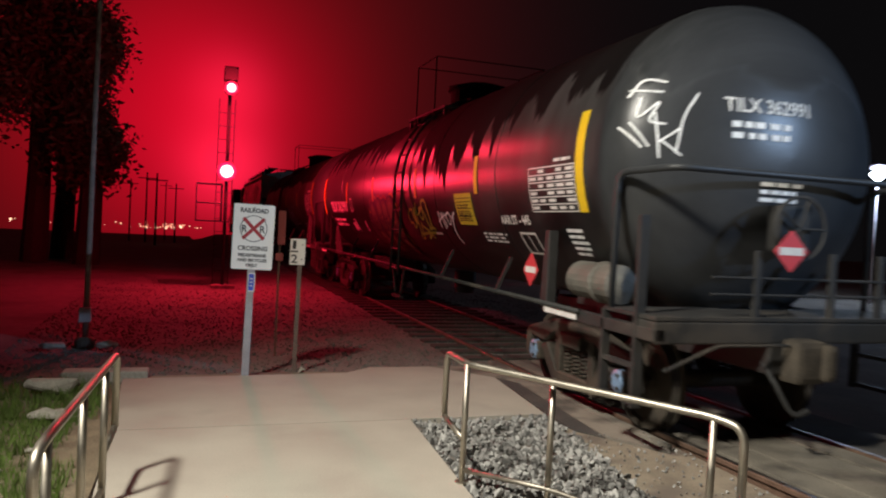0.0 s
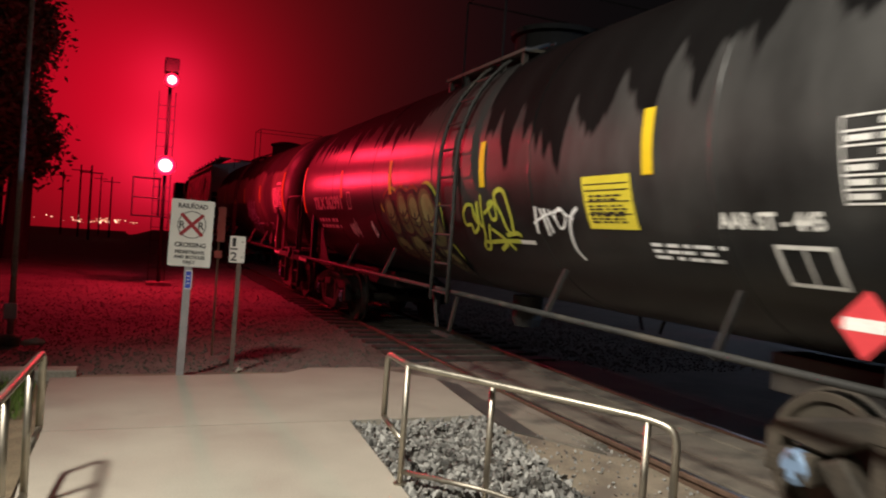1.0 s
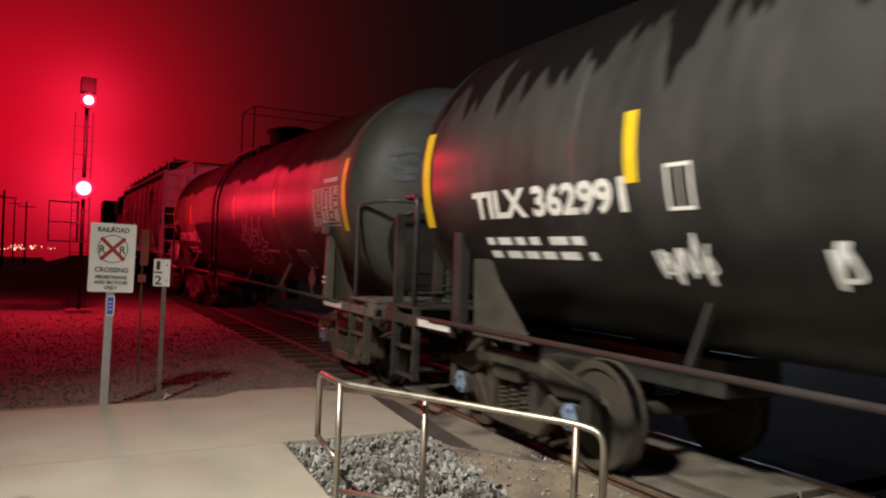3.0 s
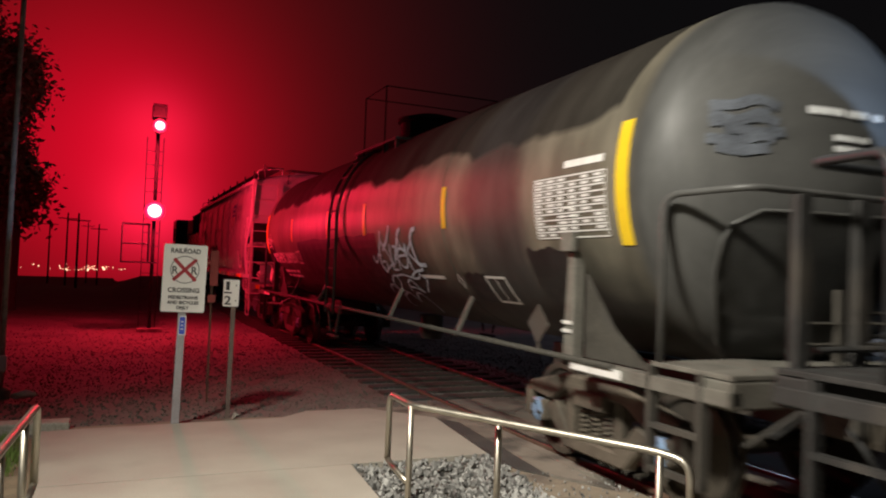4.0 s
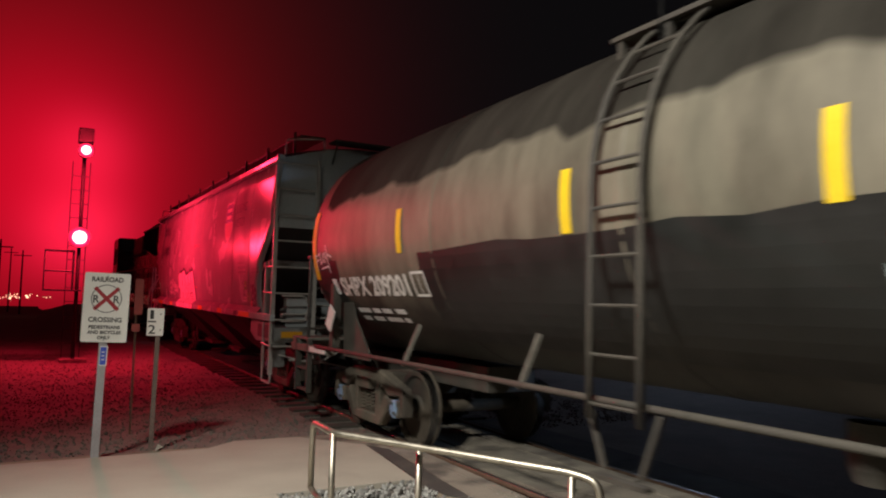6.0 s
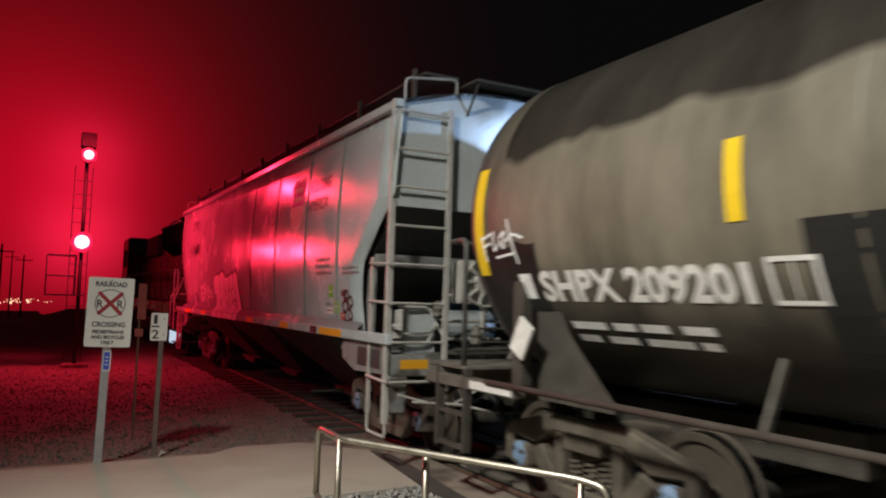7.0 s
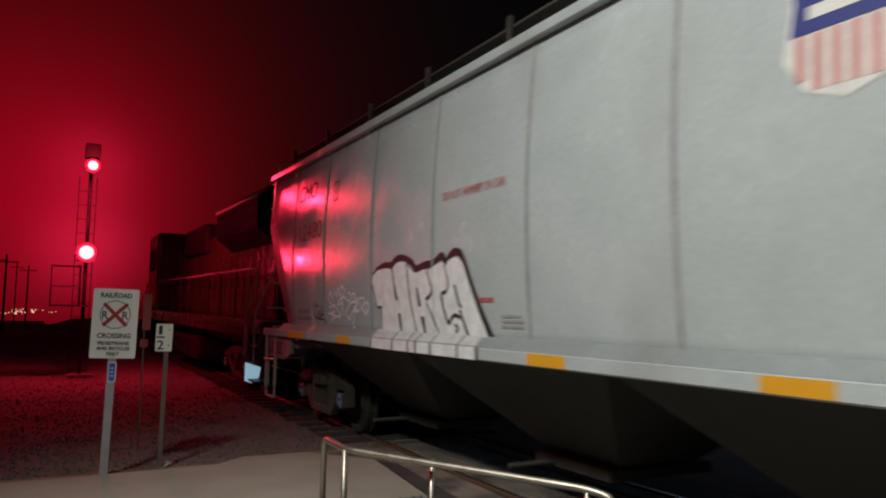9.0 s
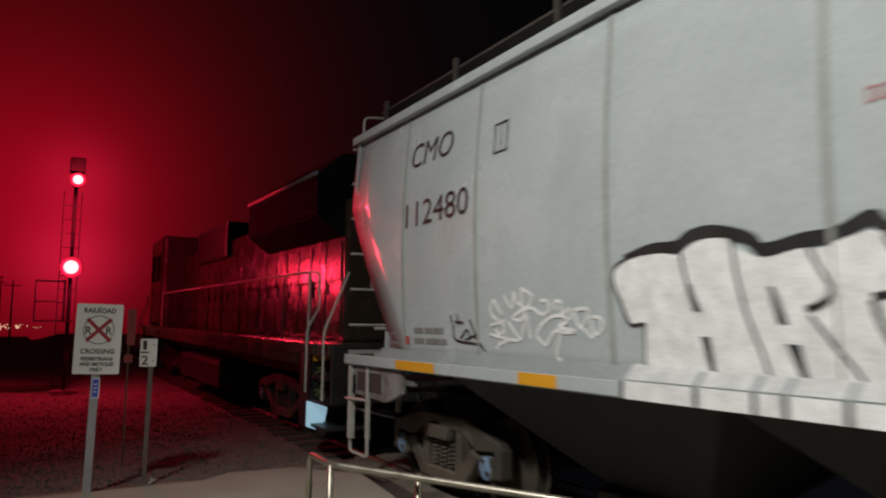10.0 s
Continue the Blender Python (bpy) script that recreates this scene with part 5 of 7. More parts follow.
    part("bottom_outlet", lathe(bmesh.new(), [(0.62, 0.16), (0.72, 0.2), (1.02, 0.2)], "Z", 18), dark, car)
    if not second:
        part("brake_cylinder", lathe(bmesh.new(), [(-7.26, 0.06), (-7.20, 0.18), (-6.95, 0.18), (-6.93, 0.20), (-6.90, 0.20), (-6.88, 0.18), (-6.48, 0.18), (-6.42, 0.06)], "Y", 20, (-1.22, 0, 1.375)), FRAME_PALE, car)
    return car, shell, rnd


def table(u0, v0, w, h, rows, cols, rnd):
    bm = bmesh.new()
    for i in range(rows + 1):
        rect(bm, u0, v0 + h * i / rows - 0.006, u0 + w, v0 + h * i / rows + 0.006)
    for u in (u0 - 0.006, u0 + w - 0.006):
        rect(bm, u, v0 + 0.0065, u + 0.012, v0 + h - 0.0065)
    for i in range(rows):
        for j in range(cols):
            if rnd.random() < 0.85:
                rect(bm, u0 + w * (j + 0.12) / cols, v0 + h * (i + 0.3) / rows, u0 + w * (j + rnd.uniform(0.6, 0.92)) / cols, v0 + h * (i + 0.72) / rows)
    return bm


def frame_mark(u0, v0, w, h, t=0.03):
    bm = bmesh.new()
    rect(bm, u0, v0, u0 + w, v0 + t), rect(bm, u0, v0 + h - t, u0 + w, v0 + h)
    rect(bm, u0, v0 + t, u0 + t, v0 + h - t), rect(bm, u0 + w - t, v0 + t, u0 + w, v0 + h - t)
    rect(bm, u0 + w * 0.48, v0 + t, u0 + w * 0.52, v0 + h - t)
    return bm


def diamond(car, at, size, face):
    """A hazard placard in its holder; face: 'x' to the side, 'y' to the end."""
    root = part("placard", plate(size, size, 0.01, 0.004), HAZ_RED, car, "red hazard placard")
    bm = stand_up(rect(bmesh.new(), -size * 0.5, -size * 0.13, size * 0.5, size * 0.13), (0, 0), -0.0065)
    for v in bm.verts:
        v.co.x, v.co.z = (v.co.x - v.co.z) * 0.7071, (v.co.x + v.co.z) * 0.7071
    part("placard_bar", bm, WHITE_PAINT, root)
    root.matrix_basis = pose(*at, 0, 0, -90 if face == "x" else 0) @ pose(0, 0, 0, 0, 45, 0)


def place_text(shell, body, height, width, u, v, material, name="stencil"):
    bm = squeeze(flat_text(body, height, thin=0.012 if height > 0.2 else 0.006), width)
    for q in bm.verts:
        q.co.y += v
    return mark(shell, bm, u, material, 0.006, name)


def tank_one():
    y0 = 12.92
    car, shell, rnd = tank_car("tank_car", y0, TANK_ONE, (6.12, 8.80, 11.50, 14.46, 17.05, 20.0), "black tank car streaked with tar, graffiti on its flank", False, -0.67)
    L = lambda y: y - y0
    mark(shell, table(0, -0.49, 1.0, 0.46, 6, 5, rnd), L(7.22), WHITE_PAINT, 0.006, "data_table")
    mark(shell, bars(bmesh.new(), 0.58, 0.0, 0.4, 0.06, 1, rnd), L(7.22), WHITE_PAINT)
    mark(shell, rect(bmesh.new(), -0.32, -0.67, 0.32, -0.23), L(9.33), PLACARD_YELLOW, 0.006, "yellow_panel")
    mark(shell, bars(bmesh.new(), -0.26, -0.62, 0.52, 0.16, 6, rnd, 6), L(9.33), BLACK_SPRAY, 0.009)
    bm = bmesh.new()
    for v in (-0.30, -0.35, -0.44, -0.545):
        rect(bm, -0.29, v, 0.29, v + 0.009)
    mark(shell, bm, L(9.33), BLACK_SPRAY, 0.0095)
    mark(shell, bars(bmesh.new(), -0.24, -0.435, 0.48, 0.06, 2, rnd, 6), L(9.33), BLACK_SPRAY, 0.009)
    place_text(shell, "AAR ST - 445", 0.11, 0.80, L(8.18), -0.64, WHITE_PAINT)
    mark(shell, bars(bmesh.new(), 0, -0.92, 0.85, 0.16, 3, rnd, 6), L(8.94), WHITE_SPRAY)
    mark(shell, frame_mark(0, -1.04, 0.42, 0.30), L(7.78), WHITE_PAINT, 0.006, "stencil_frame")
    mark(shell, bars(bmesh.new(), 0, -1.0, 0.34, 0.34, 5, rnd, 2), L(6.6), WHITE_SPRAY)
    place_text(shell, "TILX 362991", 0.235, 2.0, L(19.12), -0.43, WHITE_PAINT)
    mark(shell, bars(bmesh.new(), 0, -0.84, 1.6, 0.26, 2, rnd, 8), L(19.03), WHITE_SPRAY)
    mark(shell, frame_mark(0, -0.45, 0.22, 0.30, 0.025), L(17.0) - 0.25, WHITE_PAINT, 0.006, "stencil_frame")
    mark(shell, rect(bmesh.new(), 0.30, -0.865, 0.77, -0.82), L(11.45), WHITE_PAINT)
    # graffiti: leafy bubble letters beside the ladder, each lapping over the next
    def petal(cu, cv, ru, rv, tilt=0.0, du=0.0, dv=0.0):
        bm = bmesh.new()
        n, a = 36, radians(tilt)
        hub = bm.verts.new((cu + du, cv + dv, 0))
        ring = []
        for k in range(n):
            q = k * math.tau / n
            c, s = math.cos(q), math.sin(q)
            p, r = ru * math.copysign(abs(c) ** 0.8, c) * (1 - 0.12 * s), rv * math.copysign(abs(s) ** 0.8, s)
            ring.append(bm.verts.new((cu + du + p * math.cos(a) - r * math.sin(a), cv + dv + p * math.sin(a) + r * math.cos(a), 0)))
        for k in range(n):
            bm.faces.new((hub, ring[k], ring[(k + 1) % n]))
        return bm
    leaves = ((0.46, -1.06, 0.26, 0.20, -20), (0.47, -0.54, 0.21, 0.29, 6), (1.08, -1.08, 0.27, 0.29, -12), (1.02, -0.50, 0.21, 0.31, 6), (1.42, -1.16, 0.13, 0.17, 10),
              (1.46, -0.54, 0.23, 0.32, 8), (2.00, -1.15, 0.28, 0.16, -38), (1.94, -0.57, 0.29, 0.40, 8))
    hull = spline([(0.07, -0.37), (0.16, -0.48), (0.31, -0.28), (0.47, -0.16), (0.69, -0.15), (0.86, -0.22), (1.04, -0.14), (1.24, -0.20), (1.50, -0.16), (1.67, -0.24), (1.81, -0.15), (1.97, -0.12), (2.15, -0.20), (2.27, -0.34),
                   (2.30, -0.53), (2.16, -0.87), (2.27, -0.98), (2.24, -1.24), (1.80, -1.25), (1.62, -1.18), (1.28, -1.29), (1.00, -1.34), (0.74, -1.28), (0.30, -1.22), (0.20, -0.84), (0.10, -0.66), (-0.03, -0.59), (0.07, -0.37)], 3)[:-1]
    for du, dv, paint, h in ((0.035, 0.03, YELLOW_SPRAY, 0.004), (0.0, -0.01, BLACK_SPRAY, 0.0058)):
        bm = bmesh.new()
        f = bm.faces.new([bm.verts.new((u_ + du, v_ + dv, 0)) for u_, v_ in hull])
        bmesh.ops.triangulate(bm, faces=[f])
        mark(shell, bm, L(15.05), paint, h, "graffiti_ground")
    for k, (cu, cv, ru, rv, tilt) in enumerate(leaves):
        h = 0.0075 + 0.003 * k
        mark(shell, petal(cu, cv, ru + 0.04, rv + 0.04, tilt), L(15.05), BLACK_SPRAY, h, "graffiti_outline")
        mark(shell, petal(cu, cv, ru - 0.012, rv - 0.012, tilt), L(15.05), GREEN_SPRAY, h + 0.001, "graffiti_fill")
        mark(shell, petal(cu, cv, ru * 0.62, rv * 0.52, tilt, 0.02, rv * 0.28), L(15.05), LIME_SPRAY, h + 0.002, "graffiti_fill")
        bm = bmesh.new()
        a = radians(tilt)
        turn = lambda p, r: (cu + p * math.cos(a) - r * math.sin(a), cv + p * math.sin(a) + r * math.cos(a))
        ribbon(bm, spline([turn(-ru * 0.1, -rv * 0.75), turn(-ru * 0.25, -rv * 0.2), turn(ru * 0.05, rv * 0.15)], 6), 0.04)
        for q in (-0.45, -0.1):
            ribbon(bm, spline([turn(-ru * 0.75, rv * (q + 0.18)), turn(-ru * 0.2, rv * q), turn(ru * 0.3, rv * (q + 0.03)), turn(ru * 0.8, rv * (q + 0.2))], 5), 0.024)
        mark(shell, bm, L(15.05), BLACK_SPRAY, h + 0.003, "graffiti_line")
    bm = bmesh.new()
    ribbon(bm, spline([(0.26, -0.26), (0.48, -0.19), (0.72, -0.26), (0.88, -0.18), (1.06, -0.14), (1.26, -0.22), (1.46, -0.16), (1.66, -0.22)], 7), 0.09)
    mark(shell, bm, L(15.05), RED_SPRAY, 0.0045, "graffiti_line")
    # yellow tag and a white one beside it
    def sprayed(y, material, width, lift, *curves):
        bm = bmesh.new()
        for c in curves:
            ribbon(bm, [(u_, v_ + 0.06) for u_, v_ in spline(c, 7)], width)
        mark(shell, bm, L(y), material, lift, "graffiti_tag")
    sprayed(12.02, YELLOW_SPRAY, 0.04, 0.008, [(0.20, -0.47), (0.06, -0.47), (-0.08, -0.57), (-0.09, -0.70), (0.06, -0.70), (0.04, -0.80), (0.23, -0.70), (0.20, -0.47)], [(0.20, -0.49), (0.18, -0.62), (0.24, -0.67), (0.31, -0.45)],
            [(0.34, -0.43), (0.28, -0.67), (0.35, -0.69), (0.45, -0.36)], [(0.45, -0.36), (0.31, -0.80), (0.15, -0.97), (0.19, -1.01), (0.30, -0.96), (0.50, -0.69)], [(0.44, -0.57), (0.62, -0.50), (0.71, -0.44), (0.59, -0.47), (0.60, -0.63), (0.72, -0.60), (0.74, -0.44)])
    sprayed(12.02, YELLOW_SPRAY, 0.05, 0.0095, [(0.77, -0.46), (0.84, -0.57), (0.87, -0.73), (0.93, -0.80)], [(0.77, -0.46), (0.78, -0.36), (0.90, -0.32), (0.99, -0.36), (1.03, -0.51), (1.03, -0.64), (0.98, -0.78)],
            [(0.80, -0.81), (1.04, -0.78), (1.12, -0.81)], [(0.26, -0.91), (0.72, -0.88), (1.05, -0.87)], [(0.51, -0.74), (0.71, -0.84), (0.86, -0.98)], [(0.53, -1.0), (0.74, -0.91)])
    sprayed(10.62, WHITE_SPRAY, 0.036, 0.007, [(0.15, -0.50), (0.07, -0.77)], [(0.22, -0.52), (0.26, -0.64), (0.27, -0.79)], [(0.29, -0.52), (0.33, -0.66), (0.35, -0.76)], [(0.84, -0.52), (0.72, -0.60), (0.64, -0.75), (0.62, -0.91), (0.68, -1.03)])
    sprayed(10.62, WHITE_SPRAY, 0.024, 0.0085, [(0.05, -0.67), (0.25, -0.60), (0.48, -0.55), (0.57, -0.52), (0.65, -0.58), (0.75, -0.62)], [(0.37, -0.53), (0.45, -0.62), (0.50, -0.71), (0.57, -0.69), (0.63, -0.60), (0.58, -0.54), (0.47, -0.57), (0.47, -0.66)])
    for u, w, h, v, mt, g in ((17.0, 0.5, 0.45, -1.0, WHITE_SPRAY, 4), (15.75, 0.14, 0.34, -0.95, WHITE_SPRAY, 1)):
        bm = tag_scribble(rnd, w, h, g, 0.03)
        for q in bm.verts:
            q.co.y += v
        mark(shell, bm, L(u), mt, 0.007, "graffiti_tag")
    diamond(car, (-1.53, L(6.97), 1.42), 0.25, "x")
    diamond(car, (-0.22, -HALF - 1.0, 1.76), 0.25, "y")
    # stencils and a tag on the end
    def on_end(bm, material, x, z, name="stencil"):
        for v in bm.verts:
            px, pz = v.co.x + x, v.co.y + z
            rr = min(math.hypot(px, pz - ZC) / R, 0.99)
            v.co = Vector((px, -HALF - 0.72 * math.sqrt(1 - rr * rr) - 0.008, pz))
        paint_mark(name, bm, material, shell)
    on_end(squeeze(flat_text("TILX 362991", 0.125, thin=0.003), 0.84), WHITE_PAINT, -0.66, 2.93)
    on_end(bars(bmesh.new(), 0, 0, 0.68, 0.19, 2, rnd, 8), WHITE_SPRAY, -0.60, 2.68)
    on_end(bars(bmesh.new(), 0, 0, 0.45, 0.2, 3, rnd, 3), WHITE_SPRAY, -0.30, 2.16)
    bm = bmesh.new()
    for s in ([(0.1, 0.55), (0.25, 0.72), (0.45, 0.7)], [(0.12, 0.62), (0.4, 0.6)], [(0.2, 0.55), (0.15, 0.35), (0.35, 0.5), (0.25, 0.32), (0.4, 0.28)], [(0.3, 0.4), (0.34, -0.05)], [(0.32, 0.1), (0.55, 0.25)], [(0.36, 0.12), (0.56, -0.02)],
              [(0.5, 0.0), (0.58, 0.35), (0.75, 0.6)], [(0.0, 0.25), (0.18, 0.05)], [(0.08, 0.3), (0.24, 0.06)]):
        ribbon(bm, [(q[0] * 0.75, q[1] * 0.88) for q in spline(s, 6)], 0.017)
    on_end(bm, WHITE_SPRAY, -1.43, 2.54, "graffiti_tag")


def tank_two():
    y0 = 29.38
    car, shell, rnd = tank_car("tank_car", y0, TANK_TWO, (22.40, 25.70, 28.68, 30.8, 33.70, 36.45), "dusty brown tank car with black repainted lower panels", True, 0.80)
    L = lambda y: y - y0
    # black repaint patches low on the flank
    for a, b, v0, v1 in ((28.2, 33.3, -1.35, -0.24), (35.66, 36.5, -1.35, -0.24), (23.3, 23.95, -1.25, -0.52), (25.02, 25.57, -1.2, -0.80)):
        bm = bmesh.new()
        n = 10
        u = b - a
        top = [(u * i / n, v1 + 0.03 * rnd.uniform(-1, 1)) for i in range(n + 1)]
        low = [(u * i / n, v0) for i in range(n + 1)]
        tv, lv = [bm.verts.new((*p, 0)) for p in top], [bm.verts.new((*p, 0)) for p in low]
        for i in range(n):
            bm.faces.new((lv[i], lv[i + 1], tv[i + 1], tv[i]))
        mark(shell, bm, L(b), PATCH_BLACK, 0.004, "black_patch")
    mark(shell, table(0, -0.42, 1.06, 0.52, 10, 6, rnd), L(23.66), WHITE_PAINT, 0.007, "data_table")
    mark(shell, rect(bmesh.new(), 0.46, 0.17, 1.02, 0.23), L(23.66), WHITE_PAINT)
    mark(shell, frame_mark(0, -1.19, 0.46, 0.37), L(25.05), WHITE_PAINT, 0.007, "stencil_frame")
    place_text(shell, "SHPX 209201", 0.25, 2.0, L(35.68), -0.73, WHITE_PAINT)
    mark(shell, rect(bmesh.new(), 0, -0.72, 0.16, -0.50), L(35.95), WHITE_SPRAY)
    mark(shell, frame_mark(0, -0.75, 0.32, 0.29, 0.03), L(33.56), WHITE_PAINT, 0.007, "stencil_frame")
    mark(shell, bars(bmesh.new(), 0, -1.15, 1.7, 0.26, 2, rnd, 5), L(35.5), WHITE_SPRAY)
    bm = bmesh.new()
    for s in ([(0.0, 0.1), (0.08, -0.25)], [(0.0, 0.05), (0.25, 0.12)], [(0.05, -0.05), (0.2, 0.0)], [(0.3, 0.15), (0.28, -0.1), (0.4, -0.02)], [(0.42, 0.05), (0.55, 0.12), (0.5, -0.08), (0.42, 0.03)], [(0.62, 0.28), (0.78, -0.3)], [(0.6, 0.0), (0.72, 0.08), (0.95, 0.02)], [(0.3, -0.2), (0.7, -0.16)]):
        ribbon(bm, spline(s, 5), 0.034)
    for q in bm.verts:
        q.co.x, q.co.y = q.co.x * 0.66, q.co.y * 0.66 - 0.19
    mark(shell, bm, L(36.42), WHITE_SPRAY, 0.009, "graffiti_tag")
    # big pale tag: tall strokes over a knot of loops
    def sprayed(width, lift, *curves):
        bm = bmesh.new()
        for c in curves:
            ribbon(bm, [(u_, v_ + 0.06) for u_, v_ in spline(c, 7)], width)
        mark(shell, bm, L(28.3), BLUE_SPRAY, lift, "graffiti_tag")
    sprayed(0.056, 0.010, [(0.33, -0.24), (0.28, -0.38), (0.16, -0.53), (0.08, -0.69), (0.08, -0.83), (0.16, -0.87)], [(0.29, -0.38), (0.39, -0.46), (0.53, -0.41), (0.65, -0.30), (0.73, -0.18)],
            [(0.65, -0.44), (0.55, -0.74)], [(1.15, -0.23), (1.04, -0.30), (0.98, -0.39), (0.82, -0.59), (0.73, -0.67)], [(1.24, -0.45), (1.22, -0.64), (1.23, -0.82)], [(1.69, -0.25), (1.55, -0.29), (1.48, -0.40), (1.49, -0.56), (1.53, -0.72), (1.76, -0.74)])
    sprayed(0.038, 0.012, [(-0.17, -0.60), (-0.17, -0.70), (-0.06, -0.69), (0.07, -0.59), (0.20, -0.60)], [(0.30, -0.53), (0.40, -0.50), (0.48, -0.56), (0.52, -0.72)], [(0.13, -0.71), (0.25, -0.69), (0.30, -0.74), (0.16, -0.87), (0.12, -0.78)],
            [(0.23, -0.82), (0.45, -0.76), (0.61, -0.72), (0.49, -0.82), (0.70, -0.82)], [(0.74, -0.48), (0.85, -0.49), (0.65, -0.74)], [(1.03, -0.37), (1.06, -0.47), (1.16, -0.54), (1.24, -0.43)])
    sprayed(0.038, 0.014, [(0.86, -0.60), (0.99, -0.51), (1.13, -0.52), (1.21, -0.61), (1.16, -0.71), (1.04, -0.78), (0.90, -0.76), (0.86, -0.67)], [(0.77, -0.82), (0.88, -0.63), (1.18, -0.60)],
            [(1.47, -0.43), (1.31, -0.55), (1.47, -0.69), (1.58, -0.80), (1.28, -0.84), (1.05, -0.94), (1.27, -0.94), (1.41, -0.86)])
    sprayed(0.034, 0.016, [(0.20, -1.22), (0.12, -1.07), (0.28, -0.94), (0.43, -0.93), (0.44, -1.05), (0.20, -1.22)], [(-0.21, -1.26), (-0.12, -1.13), (0.04, -1.10), (0.12, -1.22), (0.32, -1.20), (0.48, -1.26)], [(0.43, -0.93), (0.73, -0.90), (1.05, -0.94)],
            [(0.66, -1.19), (0.75, -1.04), (0.91, -0.98), (1.04, -1.11), (1.14, -1.20)], [(0.69, -1.11), (0.92, -1.12), (1.11, -1.20)])
    sprayed(0.034, 0.018, [(0.13, -1.32), (0.45, -1.23), (0.54, -1.37)], [(0.07, -1.60), (-0.01, -1.52), (0.16, -1.32)], [(0.55, -1.43), (0.77, -1.23), (0.96, -1.26), (1.02, -1.48), (0.92, -1.66)], [(1.46, -0.91), (1.53, -0.96), (1.38, -1.09), (1.26, -1.18)])
    mark(shell, rect(bmesh.new(), 0, -0.90, 0.75, -0.85), L(26.9), WHITE_PAINT, 0.007)
    mark(shell, ribbon(bmesh.new(), [(0.06 * math.cos(k * math.pi / 2), -0.92 + 0.10 * math.sin(k * math.pi / 2)) for k in range(5)], 0.022), L(25.72), WHITE_PAINT, 0.007, "stencil_ring")
    holder = part("placard_holder", plate(0.25, 0.25, 0.01, 0.004), FRAME_DUSTY, car, "empty grey placard holder")
    holder.matrix_basis = pose(-1.50, L(23.52), 1.34, 0, 0, -90) @ pose(0, 0, 0, 0, 45, 0)
    part("holder_stem", box(bmesh.new(), -1.50, -1.48, L(23.52) - 0.02, L(23.52) + 0.02, 1.10, 1.17), FRAME_DUSTY, car)
    # card pocket that hangs on the saddle
    part("card_pocket", box(bmesh.new(), -0.012, 0.012, -0.10, 0.10, -0.15, 0.15, 0.004), WHITE_PAINT, car, "white card pocket, tilted").matrix_basis = pose(-1.47, L(35.80), 1.50, 30, 0, 0)
    # dark repaint and stencils on the end
    def on_end(bm, material, x, z, name="stencil", lift=0.008):
        bmesh.ops.subdivide_edges(bm, edges=bm.edges[:], cuts=3, use_grid_fill=True)
        for v in bm.verts:
            px, pz = v.co.x + x, v.co.y + z
            rr = min(math.hypot(px, pz - ZC) / R, 0.99)
            v.co = Vector((px, -HALF - 0.72 * math.sqrt(1 - rr * rr) - lift, pz))
        paint_mark(name, bm, material, shell)
    bm = bmesh.new()
    for k in range(6):
        ribbon(bm, spline([(rnd.uniform(0, 0.12), 0.06 * k), (0.2, 0.06 * k + rnd.uniform(-0.06, 0.06)), (0.35, 0.06 * k + rnd.uniform(-0.06, 0.06)), (rnd.uniform(0.4, 0.55), 0.06 * k)], 4), 0.075)
    on_end(bm, SLATE_SPRAY, -1.22, 2.72, "graffiti_patch")
    on_end(bars(bmesh.new(), 0, 0, 0.8, 0.1, 1, rnd, 3), WHITE_SPRAY, -0.50, 2.98, lift=0.01)
    on_end(bars(bmesh.new(), 0, 0, 0.4, 0.16, 2, rnd, 2), WHITE_SPRAY, -0.30, 2.72, lift=0.01)
    on_end(bars(bmesh.new(), 0, 0, 0.4, 0.12, 2, rnd, 2), WHITE_SPRAY, -0.1, 2.05, lift=0.01)


# ---- covered hopper ----
H_HALF = 6.86
H_Y0 = 44.92


def hopper_x(z):
    """Half width of the body at a height: slightly bulging side."""
    t = (z - 1.45) / 2.5
    return 1.56 + 0.07 * math.sin(math.pi * min(max(t, 0), 1)) - 0.02 * t


def hopper_side(v):
    z = v
    return -hopper_x(z), z, -1.0, 0.0


def hmark(parent, bm, y, material, lift=0.006, name="stencil"):
    for q in bm.verts:
        q.co.y -= 0.05 if y < 45 else 0.0
    return paint_mark(name, stick(bm, hopper_side, y - H_Y0, lift, 0.2), material, parent)


